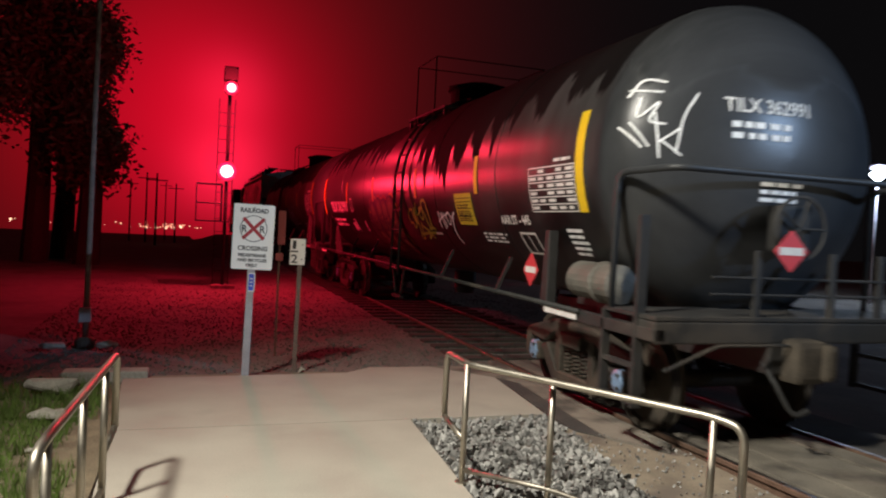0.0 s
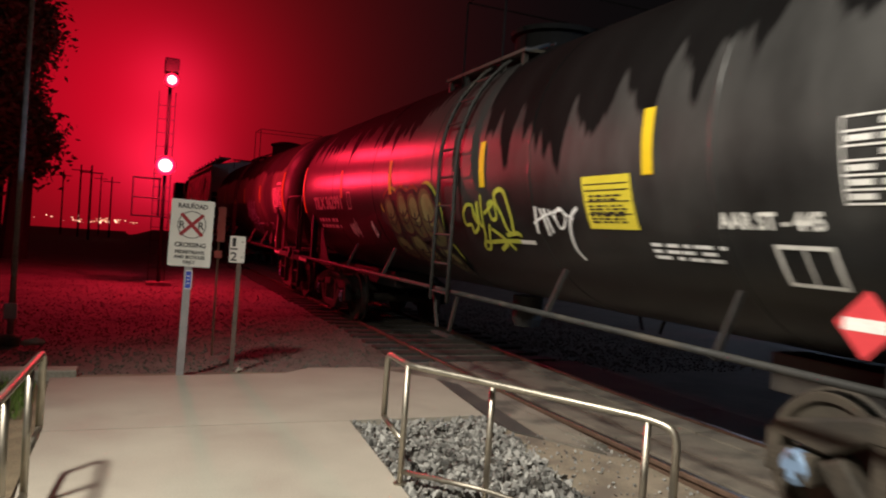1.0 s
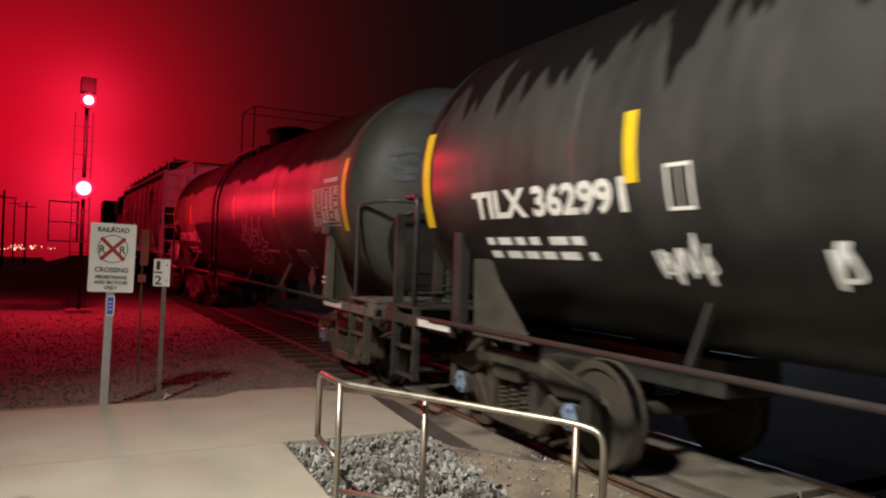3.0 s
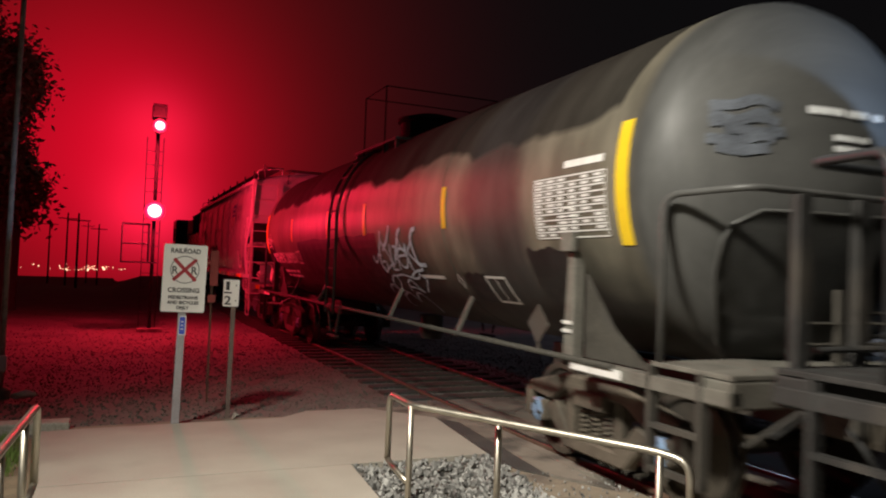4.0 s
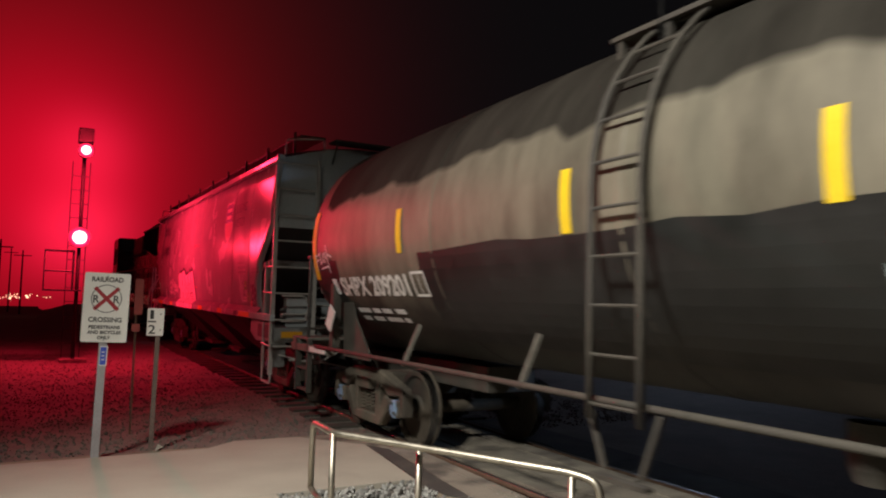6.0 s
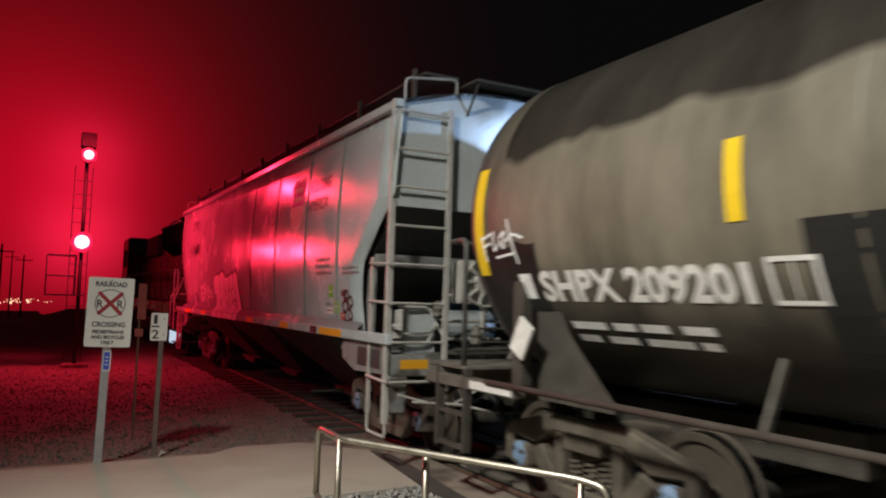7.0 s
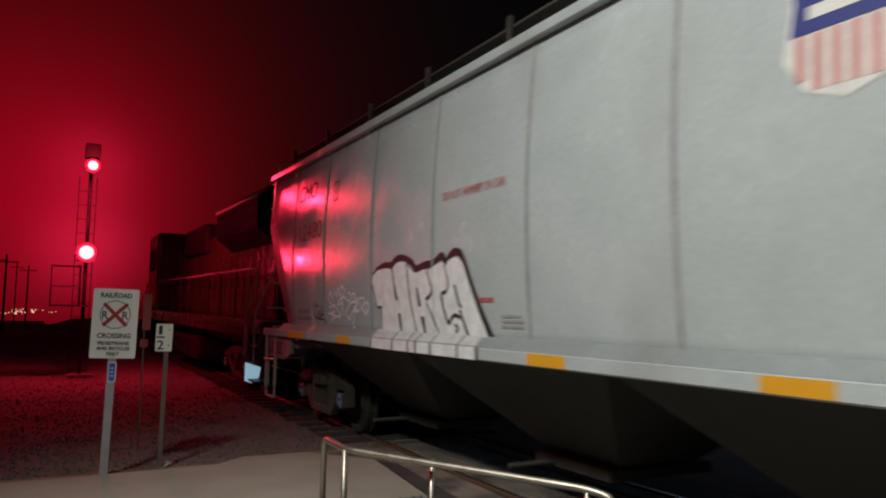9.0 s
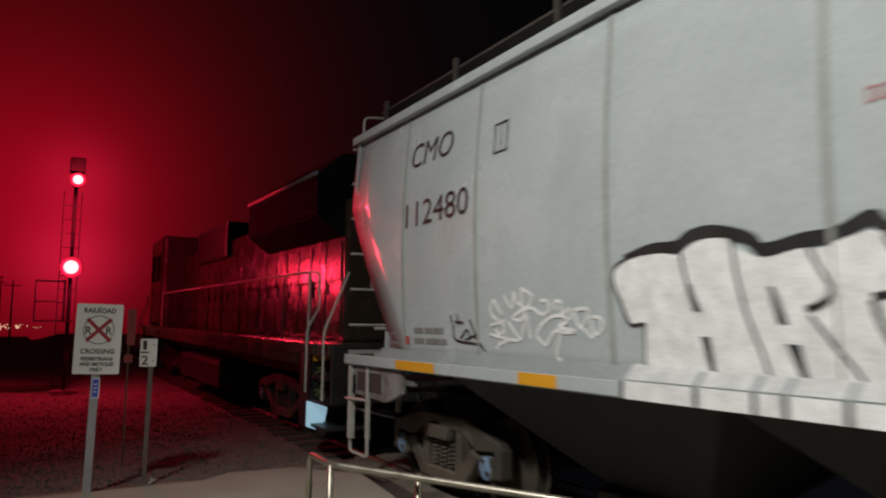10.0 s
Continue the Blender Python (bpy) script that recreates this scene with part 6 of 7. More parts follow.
def hopper():
    car = thing("covered_hopper", (TRACK_X, H_Y0, 0), "light grey covered hopper car with graffiti on its flank", "hopper car", "cars of the train")
    CARS.append((car, H_Y0))
    rnd = random.Random(8)
    body = None
    zs = [1.45 + 2.5 * i / 10 for i in range(11)]
    def near(z):
        """How far the side sheet is cut back at the brake end."""
        if z > 2.98:
            return 0.0
        return 0.80 * (2.98 - z) / 0.72 if z > 2.26 else 0.80 + 0.07 * math.sin(math.pi * (2.26 - z) / 0.85)

    far = lambda z: max(0.0, 1.2 * (3.15 - z) / 1.7)
    for s in (-1, 1):
        bm = bmesh.new()
        rows = []
        levels = sorted(zs + [2.98, 2.26, 2.1, 1.85, 1.6, 3.15])
        for z in levels:
            e0, e1 = -H_HALF + near(z), H_HALF - far(z)
            rows.append([bm.verts.new((s * hopper_x(z), e0 + (e1 - e0) * k / 28, z)) for k in range(29)])
        for a, b in zip(rows, rows[1:]):
            for k in range(28):
                bm.faces.new((a[k], a[k + 1], b[k + 1], b[k]))
        bmesh.ops.recalc_face_normals(bm, faces=bm.faces)
        bmesh.ops.solidify(bm, geom=bm.faces[:], thickness=0.012)
        p = part("side_sheet", bm, HOPPER_GREY, car, "light grey side sheet", smooth=True)
        if s < 0:
            body = p
        # seams between side sheets
        for y in (-5.16, -3.85, -2.30, -0.75, 0.85, 2.40, 4.05, 5.45):
            bm = bmesh.new()
            prev = None
            for z in zs:
                x = s * (hopper_x(z) + 0.004)
                cur = [bm.verts.new((x, y - 0.022, z)), bm.verts.new((x + s * 0.012, y, z)), bm.verts.new((x, y + 0.022, z))]
                if prev:
                    bm.faces.new((prev[0], prev[1], cur[1], cur[0])), bm.faces.new((prev[1], prev[2], cur[2], cur[1]))
                prev = cur
            part("side_seam", bm, HOPPER_SEAM, p, smooth=True)
        # eave and sill
        part("eave_rail", box(bmesh.new(), s * 1.575 - 0.045, s * 1.575 + 0.045, -H_HALF, H_HALF, 3.93, 4.02, 0.012), HOPPER_GREY, car)
        out = [(-H_HALF - 0.02, 1.34), (H_HALF + 0.02, 1.34), (H_HALF + 0.02, 1.455), (-H_HALF - 0.02, 1.455)]
        bm = prism(bmesh.new(), out, s * 1.62 - 0.04, s * 1.62 + 0.04, 0.012)
        part("side_sill", bm, HOPPER_GREY, car)
        bm = bmesh.new()
        vs = [bm.verts.new(p_) for p_ in ((s * 1.655, -H_HALF + 0.85, 1.455), (s * 1.655, H_HALF - 0.85, 1.455), (s * 1.565, H_HALF - 0.85, 1.55), (s * 1.565, -H_HALF + 0.85, 1.55))]
        bm.faces.new(vs)
        bmesh.ops.solidify(bm, geom=bm.faces[:], thickness=0.008)
        part("sill_slope", bm, HOPPER_GREY, car)
    # roof
    bm = bmesh.new()
    rows = []
    for k in range(9):
        x = -1.60 + 3.2 * k / 8
        z = 4.0 + 0.26 * (1 - (x / 1.6) ** 2)
        rows.append([bm.verts.new((x, y, z)) for y in (-H_HALF, H_HALF)])
    for a, b in zip(rows, rows[1:]):
        bm.faces.new((a[0], b[0], b[1], a[1]))
    bmesh.ops.solidify(bm, geom=bm.faces[:], thickness=-0.02)
    part("roof", bm, HOPPER_GREY, car, smooth=True)
    part("hatch_trough", box(bmesh.new(), -0.38, 0.38, -6.2, 6.2, 4.25, 4.36, 0.03), HOPPER_GREY, car)
    for s in (-1, 1):
        part("running_board", box(bmesh.new(), s * 1.05 - 0.22, s * 1.05 + 0.22, -6.8, 6.8, 4.36, 4.39, 0.005), FRAME_DUSTY, car)
        for k in range(9):
            y = -6.6 + k * 1.65
            part("board_post", box(bmesh.new(), s * 1.30 - 0.02, s * 1.30 + 0.02, y - 0.025, y + 0.025, 4.06, 4.46), FRAME_DUSTY, car)
    # ends
    for s in (-1, 1):
        ye = s * (H_HALF - 0.06)
        bm = bmesh.new()
        outline = [(-1.55, 2.85), (1.55, 2.85), (1.60, 3.4), (1.57, 3.97), (0.8, 4.2), (0, 4.26), (-0.8, 4.2), (-1.57, 3.97), (-1.60, 3.4)]
        a = [bm.verts.new((x, ye - s * 0.05, z)) for x, z in outline]
        b = [bm.verts.new((x, ye, z)) for x, z in outline]
        bm.faces.new(a), bm.faces.new(b)
        for i in range(len(outline)):
            j = (i + 1) % len(outline)
            bm.faces.new((a[i], a[j], b[j], b[i]))
        bmesh.ops.recalc_face_normals(bm, faces=bm.faces)
        end = part("end_sheet", bm, HOPPER_GREY, car)
        # slope sheet that runs in under the load
        bm = bmesh.new()
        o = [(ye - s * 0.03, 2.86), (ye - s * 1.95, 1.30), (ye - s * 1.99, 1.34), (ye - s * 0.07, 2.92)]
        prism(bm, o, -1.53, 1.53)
        part("slope_sheet", bm, HOPPER_SHADE, car)
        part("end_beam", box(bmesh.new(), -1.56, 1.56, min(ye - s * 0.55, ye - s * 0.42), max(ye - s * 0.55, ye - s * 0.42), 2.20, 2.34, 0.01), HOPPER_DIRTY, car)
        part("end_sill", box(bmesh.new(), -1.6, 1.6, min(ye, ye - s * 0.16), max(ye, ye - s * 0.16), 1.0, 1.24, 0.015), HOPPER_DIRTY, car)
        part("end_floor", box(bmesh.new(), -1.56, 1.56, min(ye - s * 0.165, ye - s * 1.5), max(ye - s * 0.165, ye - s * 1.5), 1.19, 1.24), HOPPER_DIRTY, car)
        part("stub_sill", box(bmesh.new(), -0.3, 0.3, min(s * 4.6, ye - s * 0.01), max(s * 4.6, ye - s * 0.01), 0.70, 0.985, 0.02), HOPPER_SHADE, car)
        for side in (-1, 1):
            # side ladder: outer post on the corner, inner stile round on the end
            xo = side * 1.60
            part("corner_post", box(bmesh.new(), xo - 0.036, xo + 0.036, min(ye, ye - s * 0.06), max(ye, ye - s * 0.06), 0.50, 4.03 if s < 0 else 1.34, 0.012), GRAB_WHITE, car)
            part("side_stile", box(bmesh.new(), xo - 0.02, xo + 0.02, ye - s * 0.5 - 0.025, ye - s * 0.5 + 0.025, 0.55, 2.3 if s < 0 else 1.34, 0.006), GRAB_WHITE, car)
            xi = side * 0.95
            part("end_stile", box(bmesh.new(), xi - 0.03, xi + 0.03, ye + s * 0.07 - 0.02, ye + s * 0.07 + 0.02, 0.75, 3.98, 0.006), GRAB_WHITE, car)
            for k in range(8):
                z = 0.95 + k * 0.42
                part("end_rung", tube(bmesh.new(), [(xi, ye + s * 0.075, z), (xo, ye + s * 0.075, z)], 0.016, 6), GRAB_WHITE, car)
                if z < (2.3 if s < 0 else 1.3):
                    part("side_rung", tube(bmesh.new(), [(xo + side * 0.03, ye + s * 0.06, z), (xo + side * 0.04, ye - s * 0.2, z + 0.01), (xo + side * 0.03, ye - s * 0.5, z + 0.02)], 0.016, 6), GRAB_WHITE, car)
            part("roof_grab", tube(bmesh.new(), rounded([(xo - side * 0.1, ye, 4.0), (xo - side * 0.1, ye, 4.28), (xo - side * 0.75, ye, 4.36), (xo - side * 0.75, ye, 4.15)], 0.06, 3), 0.014, 6), GRAB_WHITE, car)
            # bolster web, jacking box; a dark plate paints an opening's shade on the web
            y1 = ye - s * 1.35
            prof = [(ye, 1.335), (y1, 1.335), (y1, 1.10), (ye - s * 0.95, 0.98), (ye, 1.02)]
            part("corner_box", prism(bmesh.new(), prof, side * 1.58 - 0.02, side * 1.58 + 0.02, 0.006), HOPPER_DIRTY, car, "grimy grey corner gusset")
            part("recess_shade", box(bmesh.new(), side * 1.602 - 0.003, side * 1.602 + 0.003, min(ye - s * 0.2, ye - s * 0.85), max(ye - s * 0.2, ye - s * 0.85), 1.06, 1.27), HOPPER_SHADE, car)
            part("stirrup_step", tube(bmesh.new(), rounded([(xo, ye - s * 0.02, 0.7), (xo, ye - s * 0.02, 0.36), (xo, ye - s * 0.5, 0.36), (xo, ye - s * 0.5, 0.7)], 0.05, 3), 0.018, 6), GRAB_WHITE, car)
            part("bay_post", box(bmesh.new(), side * 1.45 - 0.05, side * 1.45 + 0.05, ye - s * 0.86 - 0.04, ye - s * 0.86 + 0.04, 1.24, 2.3, 0.008), HOPPER_DIRTY, car)
        if s < 0:
            c = Vector((-0.45, ye - 0.10, 2.05))
            w = part("brake_wheel", tube(bmesh.new(), [(c.x + 0.27 * math.cos(k * math.tau / 28), c.y, c.z + 0.27 * math.sin(k * math.tau / 28)) for k in range(28)], 0.016, 7, True), GRAB_WHITE, car, smooth=True)
            for k in range(5):
                q = k * math.tau / 5
                part("spoke", tube(bmesh.new(), [c, (c.x + 0.27 * math.cos(q), c.y, c.z + 0.27 * math.sin(q))], 0.014, 6), GRAB_WHITE, w)
            hub = lathe(bmesh.new(), [(-0.02, 0.03), (-0.015, 0.13), (0.012, 0.15), (0.02, 0.10)], "Y", 20, c)
            part("hub", hub, GRAB_WHITE, w)
            for k in range(10):
                q = k * math.tau / 10
                part("web", tube(bmesh.new(), [(c.x + 0.13 * math.cos(q), c.y, c.z + 0.13 * math.sin(q)), (c.x + 0.265 * math.cos(q), c.y, c.z + 0.265 * math.sin(q))], 0.02, 6), GRAB_WHITE, w)
            # brake gear that fills the open end: valves, cocks, chain and rods
            for x, y_, z, k in ((-0.62, -0.20, 1.45, 0.8), (-0.18, -0.28, 1.18, 0.75), (0.25, -0.22, 1.38, 0.8), (-0.95, 0.10, 1.72, 0.7)):
                part("angle_cock", lathe(bmesh.new(), [(-0.14 * k, 0.03), (-0.10 * k, 0.09 * k), (-0.02, 0.07 * k), (0.02, 0.10 * k), (0.10 * k, 0.06 * k), (0.15 * k, 0.03)], "Z", 10, (x, ye + y_, z)), FRAME_PALE, car)
            part("step_bracket", prism(bmesh.new(), [(ye - 0.03, 1.0), (ye + 0.14, 1.0), (ye + 0.12, 0.66), (ye + 0.02, 0.60)], -1.60, -1.36, 0.02), HOPPER_DIRTY, car)
            part("brake_rod", tube(bmesh.new(), rounded([(-1.34, ye - 0.10, 0.74), (-0.8, ye - 0.14, 0.70), (-0.35, ye - 0.3, 0.60), (0.2, ye - 0.34, 0.62)], 0.1, 3), 0.016, 6), GRAB_WHITE, car)
            for k in range(9):
                part("chain_link", tube(bmesh.new(), [(-0.45 + 0.018 * math.cos(q * math.tau / 8) * (k % 2), ye - 0.12 + 0.018 * math.cos(q * math.tau / 8) * (1 - k % 2), 1.74 - 0.05 * k + 0.03 * math.sin(q * math.tau / 8)) for q in range(8)], 0.006, 5, True), FRAME_DUSTY, car)
            part("air_hose", tube(bmesh.new(), spline3([(-0.35, ye - 0.05, 0.95), (-0.42, ye - 0.25, 0.78), (-0.30, ye - 0.42, 0.52), (-0.12, ye - 0.5, 0.50)]), 0.024, 7), RUBBER, car)
            part("brake_housing", box(bmesh.new(), -0.78, -0.35, c.y + 0.04, c.y + 0.25, 1.8, 2.3, 0.05), GRAB_WHITE, car)
            part("brake_platform", box(bmesh.new(), -0.9, 0.9, ye - 0.25, ye - 0.02, 1.25, 1.29), FRAME_DUSTY, car)
            part("brake_shaft", tube(bmesh.new(), [(-0.45, ye - 0.04, 1.2), (-0.45, ye - 0.04, 2.9)], 0.03, 8), GRAB_WHITE, car)
        part("air_tank", lathe(bmesh.new(), [(-0.85, 0.08), (-0.8, 0.2), (0.1, 0.2), (0.15, 0.08)], "X", 18, (0.1, ye - s * 0.9, 1.52)), HOPPER_GREY, car, smooth=False)
        part("roof_step", box(bmesh.new(), -0.75, 0.75, min(ye - s * 0.1, ye + s * 0.28), max(ye - s * 0.1, ye + s * 0.28), 4.30, 4.33, 0.004), FRAME_DUSTY, car)
        for x in (-0.7, 0.7):
            part("roof_step_bracket", tube(bmesh.new(), [(x, ye - s * 0.02, 3.95), (x, ye + s * 0.24, 4.30)], 0.016, 6), FRAME_DUSTY, car)
        part("valve_body", lathe(bmesh.new(), [(-0.16, 0.05), (-0.14, 0.14), (0.02, 0.15), (0.05, 0.09), (0.2, 0.09), (0.22, 0.03)], "Z", 14, (-1.15, ye - s * 0.62, 1.50)), GRAB_WHITE, car)
        part("pipe_bracket", box(bmesh.new(), -1.3, -0.9, min(ye - s * 0.30, ye - s * 0.26), max(ye - s * 0.30, ye - s * 0.26), 1.24, 1.72, 0.01), HOPPER_GREY, car)
        for k, (za, zb) in enumerate(((1.34, 1.9), (1.45, 1.6), (1.75, 1.4))):
            part("brake_pipe", tube(bmesh.new(), rounded([(-1.4, ye - s * 0.2, za), (-1.0, ye - s * 0.22, za), (-0.85, ye - s * 0.12, zb), (-0.1, ye - s * 0.14, zb)], 0.07, 3), 0.018, 7), GRAB_WHITE, car)
        part("brake_rod", tube(bmesh.new(), [(-1.2, ye - s * 0.5, 1.28), (-0.3, ye - s * 1.3, 1.9)], 0.022, 7), FRAME_DUSTY, car)
        part("control_valve", box(bmesh.new(), -0.95, -0.65, min(ye - s * 0.7, ye - s * 0.35), max(ye - s * 0.7, ye - s * 0.35), 1.28, 1.6, 0.05), FRAME_DUSTY, car)
        for k in range(3):
            part("air_pipe", tube(bmesh.new(), spline3([(-1.35, ye - s * 0.4, 1.28 + 0.1 * k), (-0.8, ye - s * (0.3 + 0.1 * k), 1.35), (-0.2, ye - s * 0.4, 1.5 - 0.1 * k), (0.5, ye - s * 0.3, 1.3)]), 0.016, 6), FRAME_DUSTY, car)
        part("orange_marker", box(bmesh.new(), -1.45, -1.1, min(ye + s * 0.0, ye + s * 0.004), max(ye + s * 0.0, ye + s * 0.004), 1.08, 1.18), ORANGE, car, "orange reflector")
        coupler(car, s * (H_HALF + 0.28))
        truck(car, s * (H_HALF - 1.25), steel=CAST_DUSTY)
        part("uncoupling_lever", tube(bmesh.new(), rounded([(-1.5, ye + s * 0.08, 0.82), (-0.9, ye + s * 0.1, 0.66), (-0.2, ye + s * 0.1, 1.0)], 0.08, 3), 0.014, 6), GRAB_WHITE, car)
    # discharge bays under the sill
    for yc in (-3.15, 0.0, 3.15):
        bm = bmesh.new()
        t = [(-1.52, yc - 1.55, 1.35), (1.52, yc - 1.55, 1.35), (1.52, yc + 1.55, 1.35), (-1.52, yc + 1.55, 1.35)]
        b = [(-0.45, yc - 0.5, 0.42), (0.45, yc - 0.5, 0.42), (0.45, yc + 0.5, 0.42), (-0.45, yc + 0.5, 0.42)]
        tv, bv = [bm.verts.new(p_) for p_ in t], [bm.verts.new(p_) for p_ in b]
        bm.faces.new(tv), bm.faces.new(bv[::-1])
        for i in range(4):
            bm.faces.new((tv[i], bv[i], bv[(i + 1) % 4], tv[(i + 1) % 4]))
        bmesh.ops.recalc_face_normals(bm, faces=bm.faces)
        # bay colour already holds the shade under the car
        part("discharge_bay", bm, HOPPER_SHADE, car)
        part("outlet_gate", box(bmesh.new(), -0.6, 0.6, yc - 0.55, yc + 0.55, 0.32, 0.42, 0.01), FRAME_DUSTY, car)
        part("gate_crank", tube(bmesh.new(), [(-1.1, yc + 0.25, 0.36), (-0.6, yc + 0.25, 0.36)], 0.025, 8), FRAME_DUSTY, car)
    # markings
    sill = lambda y, w, z0=1.352, z1=1.442: part("orange_marker", box(bmesh.new(), -1.665, -1.661, y - H_Y0 - w / 2, y - H_Y0 + w / 2, z0, z1), ORANGE, car, "orange reflector")
    for y, w in ((39.78, 0.80), (41.8, 0.42), (43.86, 0.46), (48.04, 0.46), (50.0, 0.80)):
        sill(y, w)
    part("sill_mark", box(bmesh.new(), -1.666, -1.661, 40.42 - H_Y0 - 0.13, 40.42 - H_Y0 + 0.13, 1.352, 1.442), BLACK_SPRAY, car)

    def text(body_, h, w, y, z, material, it=0.0):
        bm = squeeze(flat_text(body_, h, thin=0.0), w)
        for q in bm.verts:
            q.co.x += it * q.co.y
            q.co.y += z
        hmark(body, bm, y, material)
    text("CMO", 0.25, 0.84, 50.26, 3.36, BLACK_SPRAY, 0.18)
    text("112480", 0.26, 1.22, 50.30, 2.76, BLACK_SPRAY)
    hmark(body, frame_mark(0, 3.20, 0.20, 0.26, 0.016), 48.70, BLACK_SPRAY)
    text("BUILDING", 0.18, 0.84, 40.97, 3.34, BLACK_SPRAY, 0.1)
    text("AMERICA", 0.18, 0.80, 41.0, 3.07, BLACK_SPRAY, 0.1)
    # shield emblem as plain shapes
    out = [(0.0, 3.32), (0.07, 3.38), (0.2, 3.36), (0.33, 3.38), (0.40, 3.32), (0.38, 3.18), (0.41, 2.9), (0.33, 2.73), (0.2, 2.66), (0.07, 2.73), (-0.01, 2.9), (0.02, 3.18)]

    def poly(pts, grow=1.0):
        bm = bmesh.new()
        cx, cy = 0.2, 3.02
        bm.faces.new([bm.verts.new(((cx + (x - cx) * grow) * 1.5, cy + 0.21 + (y - cy) * grow, 0)) for x, y in pts])
        return bm
    hmark(body, poly(out, 1.1), 41.82, WHITE_PAINT, 0.004, "emblem_border")
    hmark(body, poly([(0.0, 3.32), (0.07, 3.38), (0.2, 3.36), (0.33, 3.38), (0.40, 3.32), (0.385, 3.18), (0.40, 3.0), (0.0, 3.0), (0.015, 3.18)], 1.0), 41.82, SHIELD_BLUE, 0.008, "emblem_band")
    for k in range(6):
        u = 0.02 + k * 0.066
        lo = 2.87 if k in (0, 5) else 2.81
        hmark(body, rect(bmesh.new(), u * 1.5, lo + 0.1, (u + 0.035) * 1.5, 3.20), 41.82, SHIELD_RED, 0.008, "emblem_stripe")
    for v in (3.28, 3.42):
        hmark(body, rect(bmesh.new(), 0.10, v, 0.50, v + 0.07), 41.82, WHITE_PAINT, 0.011, "emblem_bar")
    hmark(body, bars(bmesh.new(), 0, 2.16, 0.68, 0.26, 3, rnd, 6), 40.55, GREY_STENCIL)
    hmark(body, bars(bmesh.new(), 0, 2.16, 0.55, 0.12, 2, rnd, 6), 39.55, GREY_STENCIL)
    hmark(body, bars(bmesh.new(), 0, 1.66, 0.36, 0.13, 3, rnd, 3), 44.57, HOPPER_SEAM)
    text("DO NOT HAMMER ON CAR", 0.085, 1.08, 45.56, 2.80, RED_STENCIL)
    hmark(body, bars(bmesh.new(), 0, 1.87, 0.3, 0.07, 1, rnd, 3), 44.93, RED_STENCIL)
    hmark(body, rect(bmesh.new(), 0, 1.88, 0.17, 2.04), 40.06, GREEN_LABEL, name="green_label")
    hmark(body, rect(bmesh.new(), 0, 1.68, 0.20, 1.84), 39.86, LIGHT_GREEN, name="green_label")
    hmark(body, rect(bmesh.new(), 0, 1.66, 0.26, 1.75), 40.15, WHITE_PAINT, name="white_label")
    for y_, u1, v, mt in ((40.04, 0.12, 1.945, WHITE_PAINT), (39.84, 0.14, 1.755, WHITE_PAINT), (40.12, 0.18, 1.705, BLACK_SPRAY), (39.58, 0.08, 1.655, WHITE_PAINT)):
        hmark(body, rect(bmesh.new(), 0, v, u1, v + 0.014), y_, mt, 0.008, "label_bar")
    hmark(body, bars(bmesh.new(), 0, 1.77, 0.26, 0.05, 1, rnd, 3), 40.18, GREY_STENCIL)
    hmark(body, rect(bmesh.new(), 0, 1.60, 0.16, 1.70), 39.62, RED_STENCIL, name="red_label")
    hmark(body, bars(bmesh.new(), 0.15, 1.59, 0.66, 0.20, 2, rnd, 3), 50.3, GREY_STENCIL)
    hmark(body, rect(bmesh.new(), -0.05, 1.60, 0.04, 1.68), 50.3, RED_STENCIL, name="red_label")
    hmark(body, frame_mark(-0.40, 1.60, 0.22, 0.12, 0.02), 50.3, GREY_STENCIL)
    def sprayed(y, material, lift, width, *curves, name="graffiti_tag"):
        """Strokes of a spray can or a brush on the side sheet, each a curve through a few points."""
        bm = bmesh.new()
        for c in curves:
            ribbon(bm, spline(c, 6), width)
        hmark(body, bm, y, material, lift, name)
    # black tag of loops at the end by the labels
    sprayed(39.58, BLACK_SPRAY, 0.007, 0.035, [(0.0, 1.98), (0.03, 1.90), (0.09, 1.97), (0.08, 1.84), (0.02, 1.80)], [(0.12, 1.98), (0.10, 1.90), (0.17, 1.86), (0.22, 1.93), (0.16, 1.97), (0.12, 1.90)],
            [(0.02, 1.75), (0.10, 1.84), (0.20, 1.80), (0.14, 1.70), (0.05, 1.73), (0.10, 1.62)], [(0.22, 1.84), (0.30, 1.90), (0.36, 1.82), (0.28, 1.76), (0.22, 1.84)],
            [(0.20, 1.74), (0.30, 1.72), (0.34, 1.64), (0.24, 1.62), (0.20, 1.70)], [(0.08, 1.62), (0.22, 1.58), (0.38, 1.52)])
    # small black tag and a white one in two lines
    sprayed(49.9, BLACK_SPRAY, 0.007, 0.022, [(0.48, 1.88), (0.53, 1.77), (0.56, 1.66), (0.93, 1.63)], [(0.60, 1.89), (0.63, 1.79)], [(0.56, 1.82), (0.71, 1.81)],
            [(0.64, 1.67), (0.76, 1.75), (0.81, 1.67)], [(0.81, 1.84), (0.87, 1.75), (0.92, 1.68)], [(0.72, 1.66), (0.94, 1.72)], [(0.87, 1.70), (1.03, 1.58)])
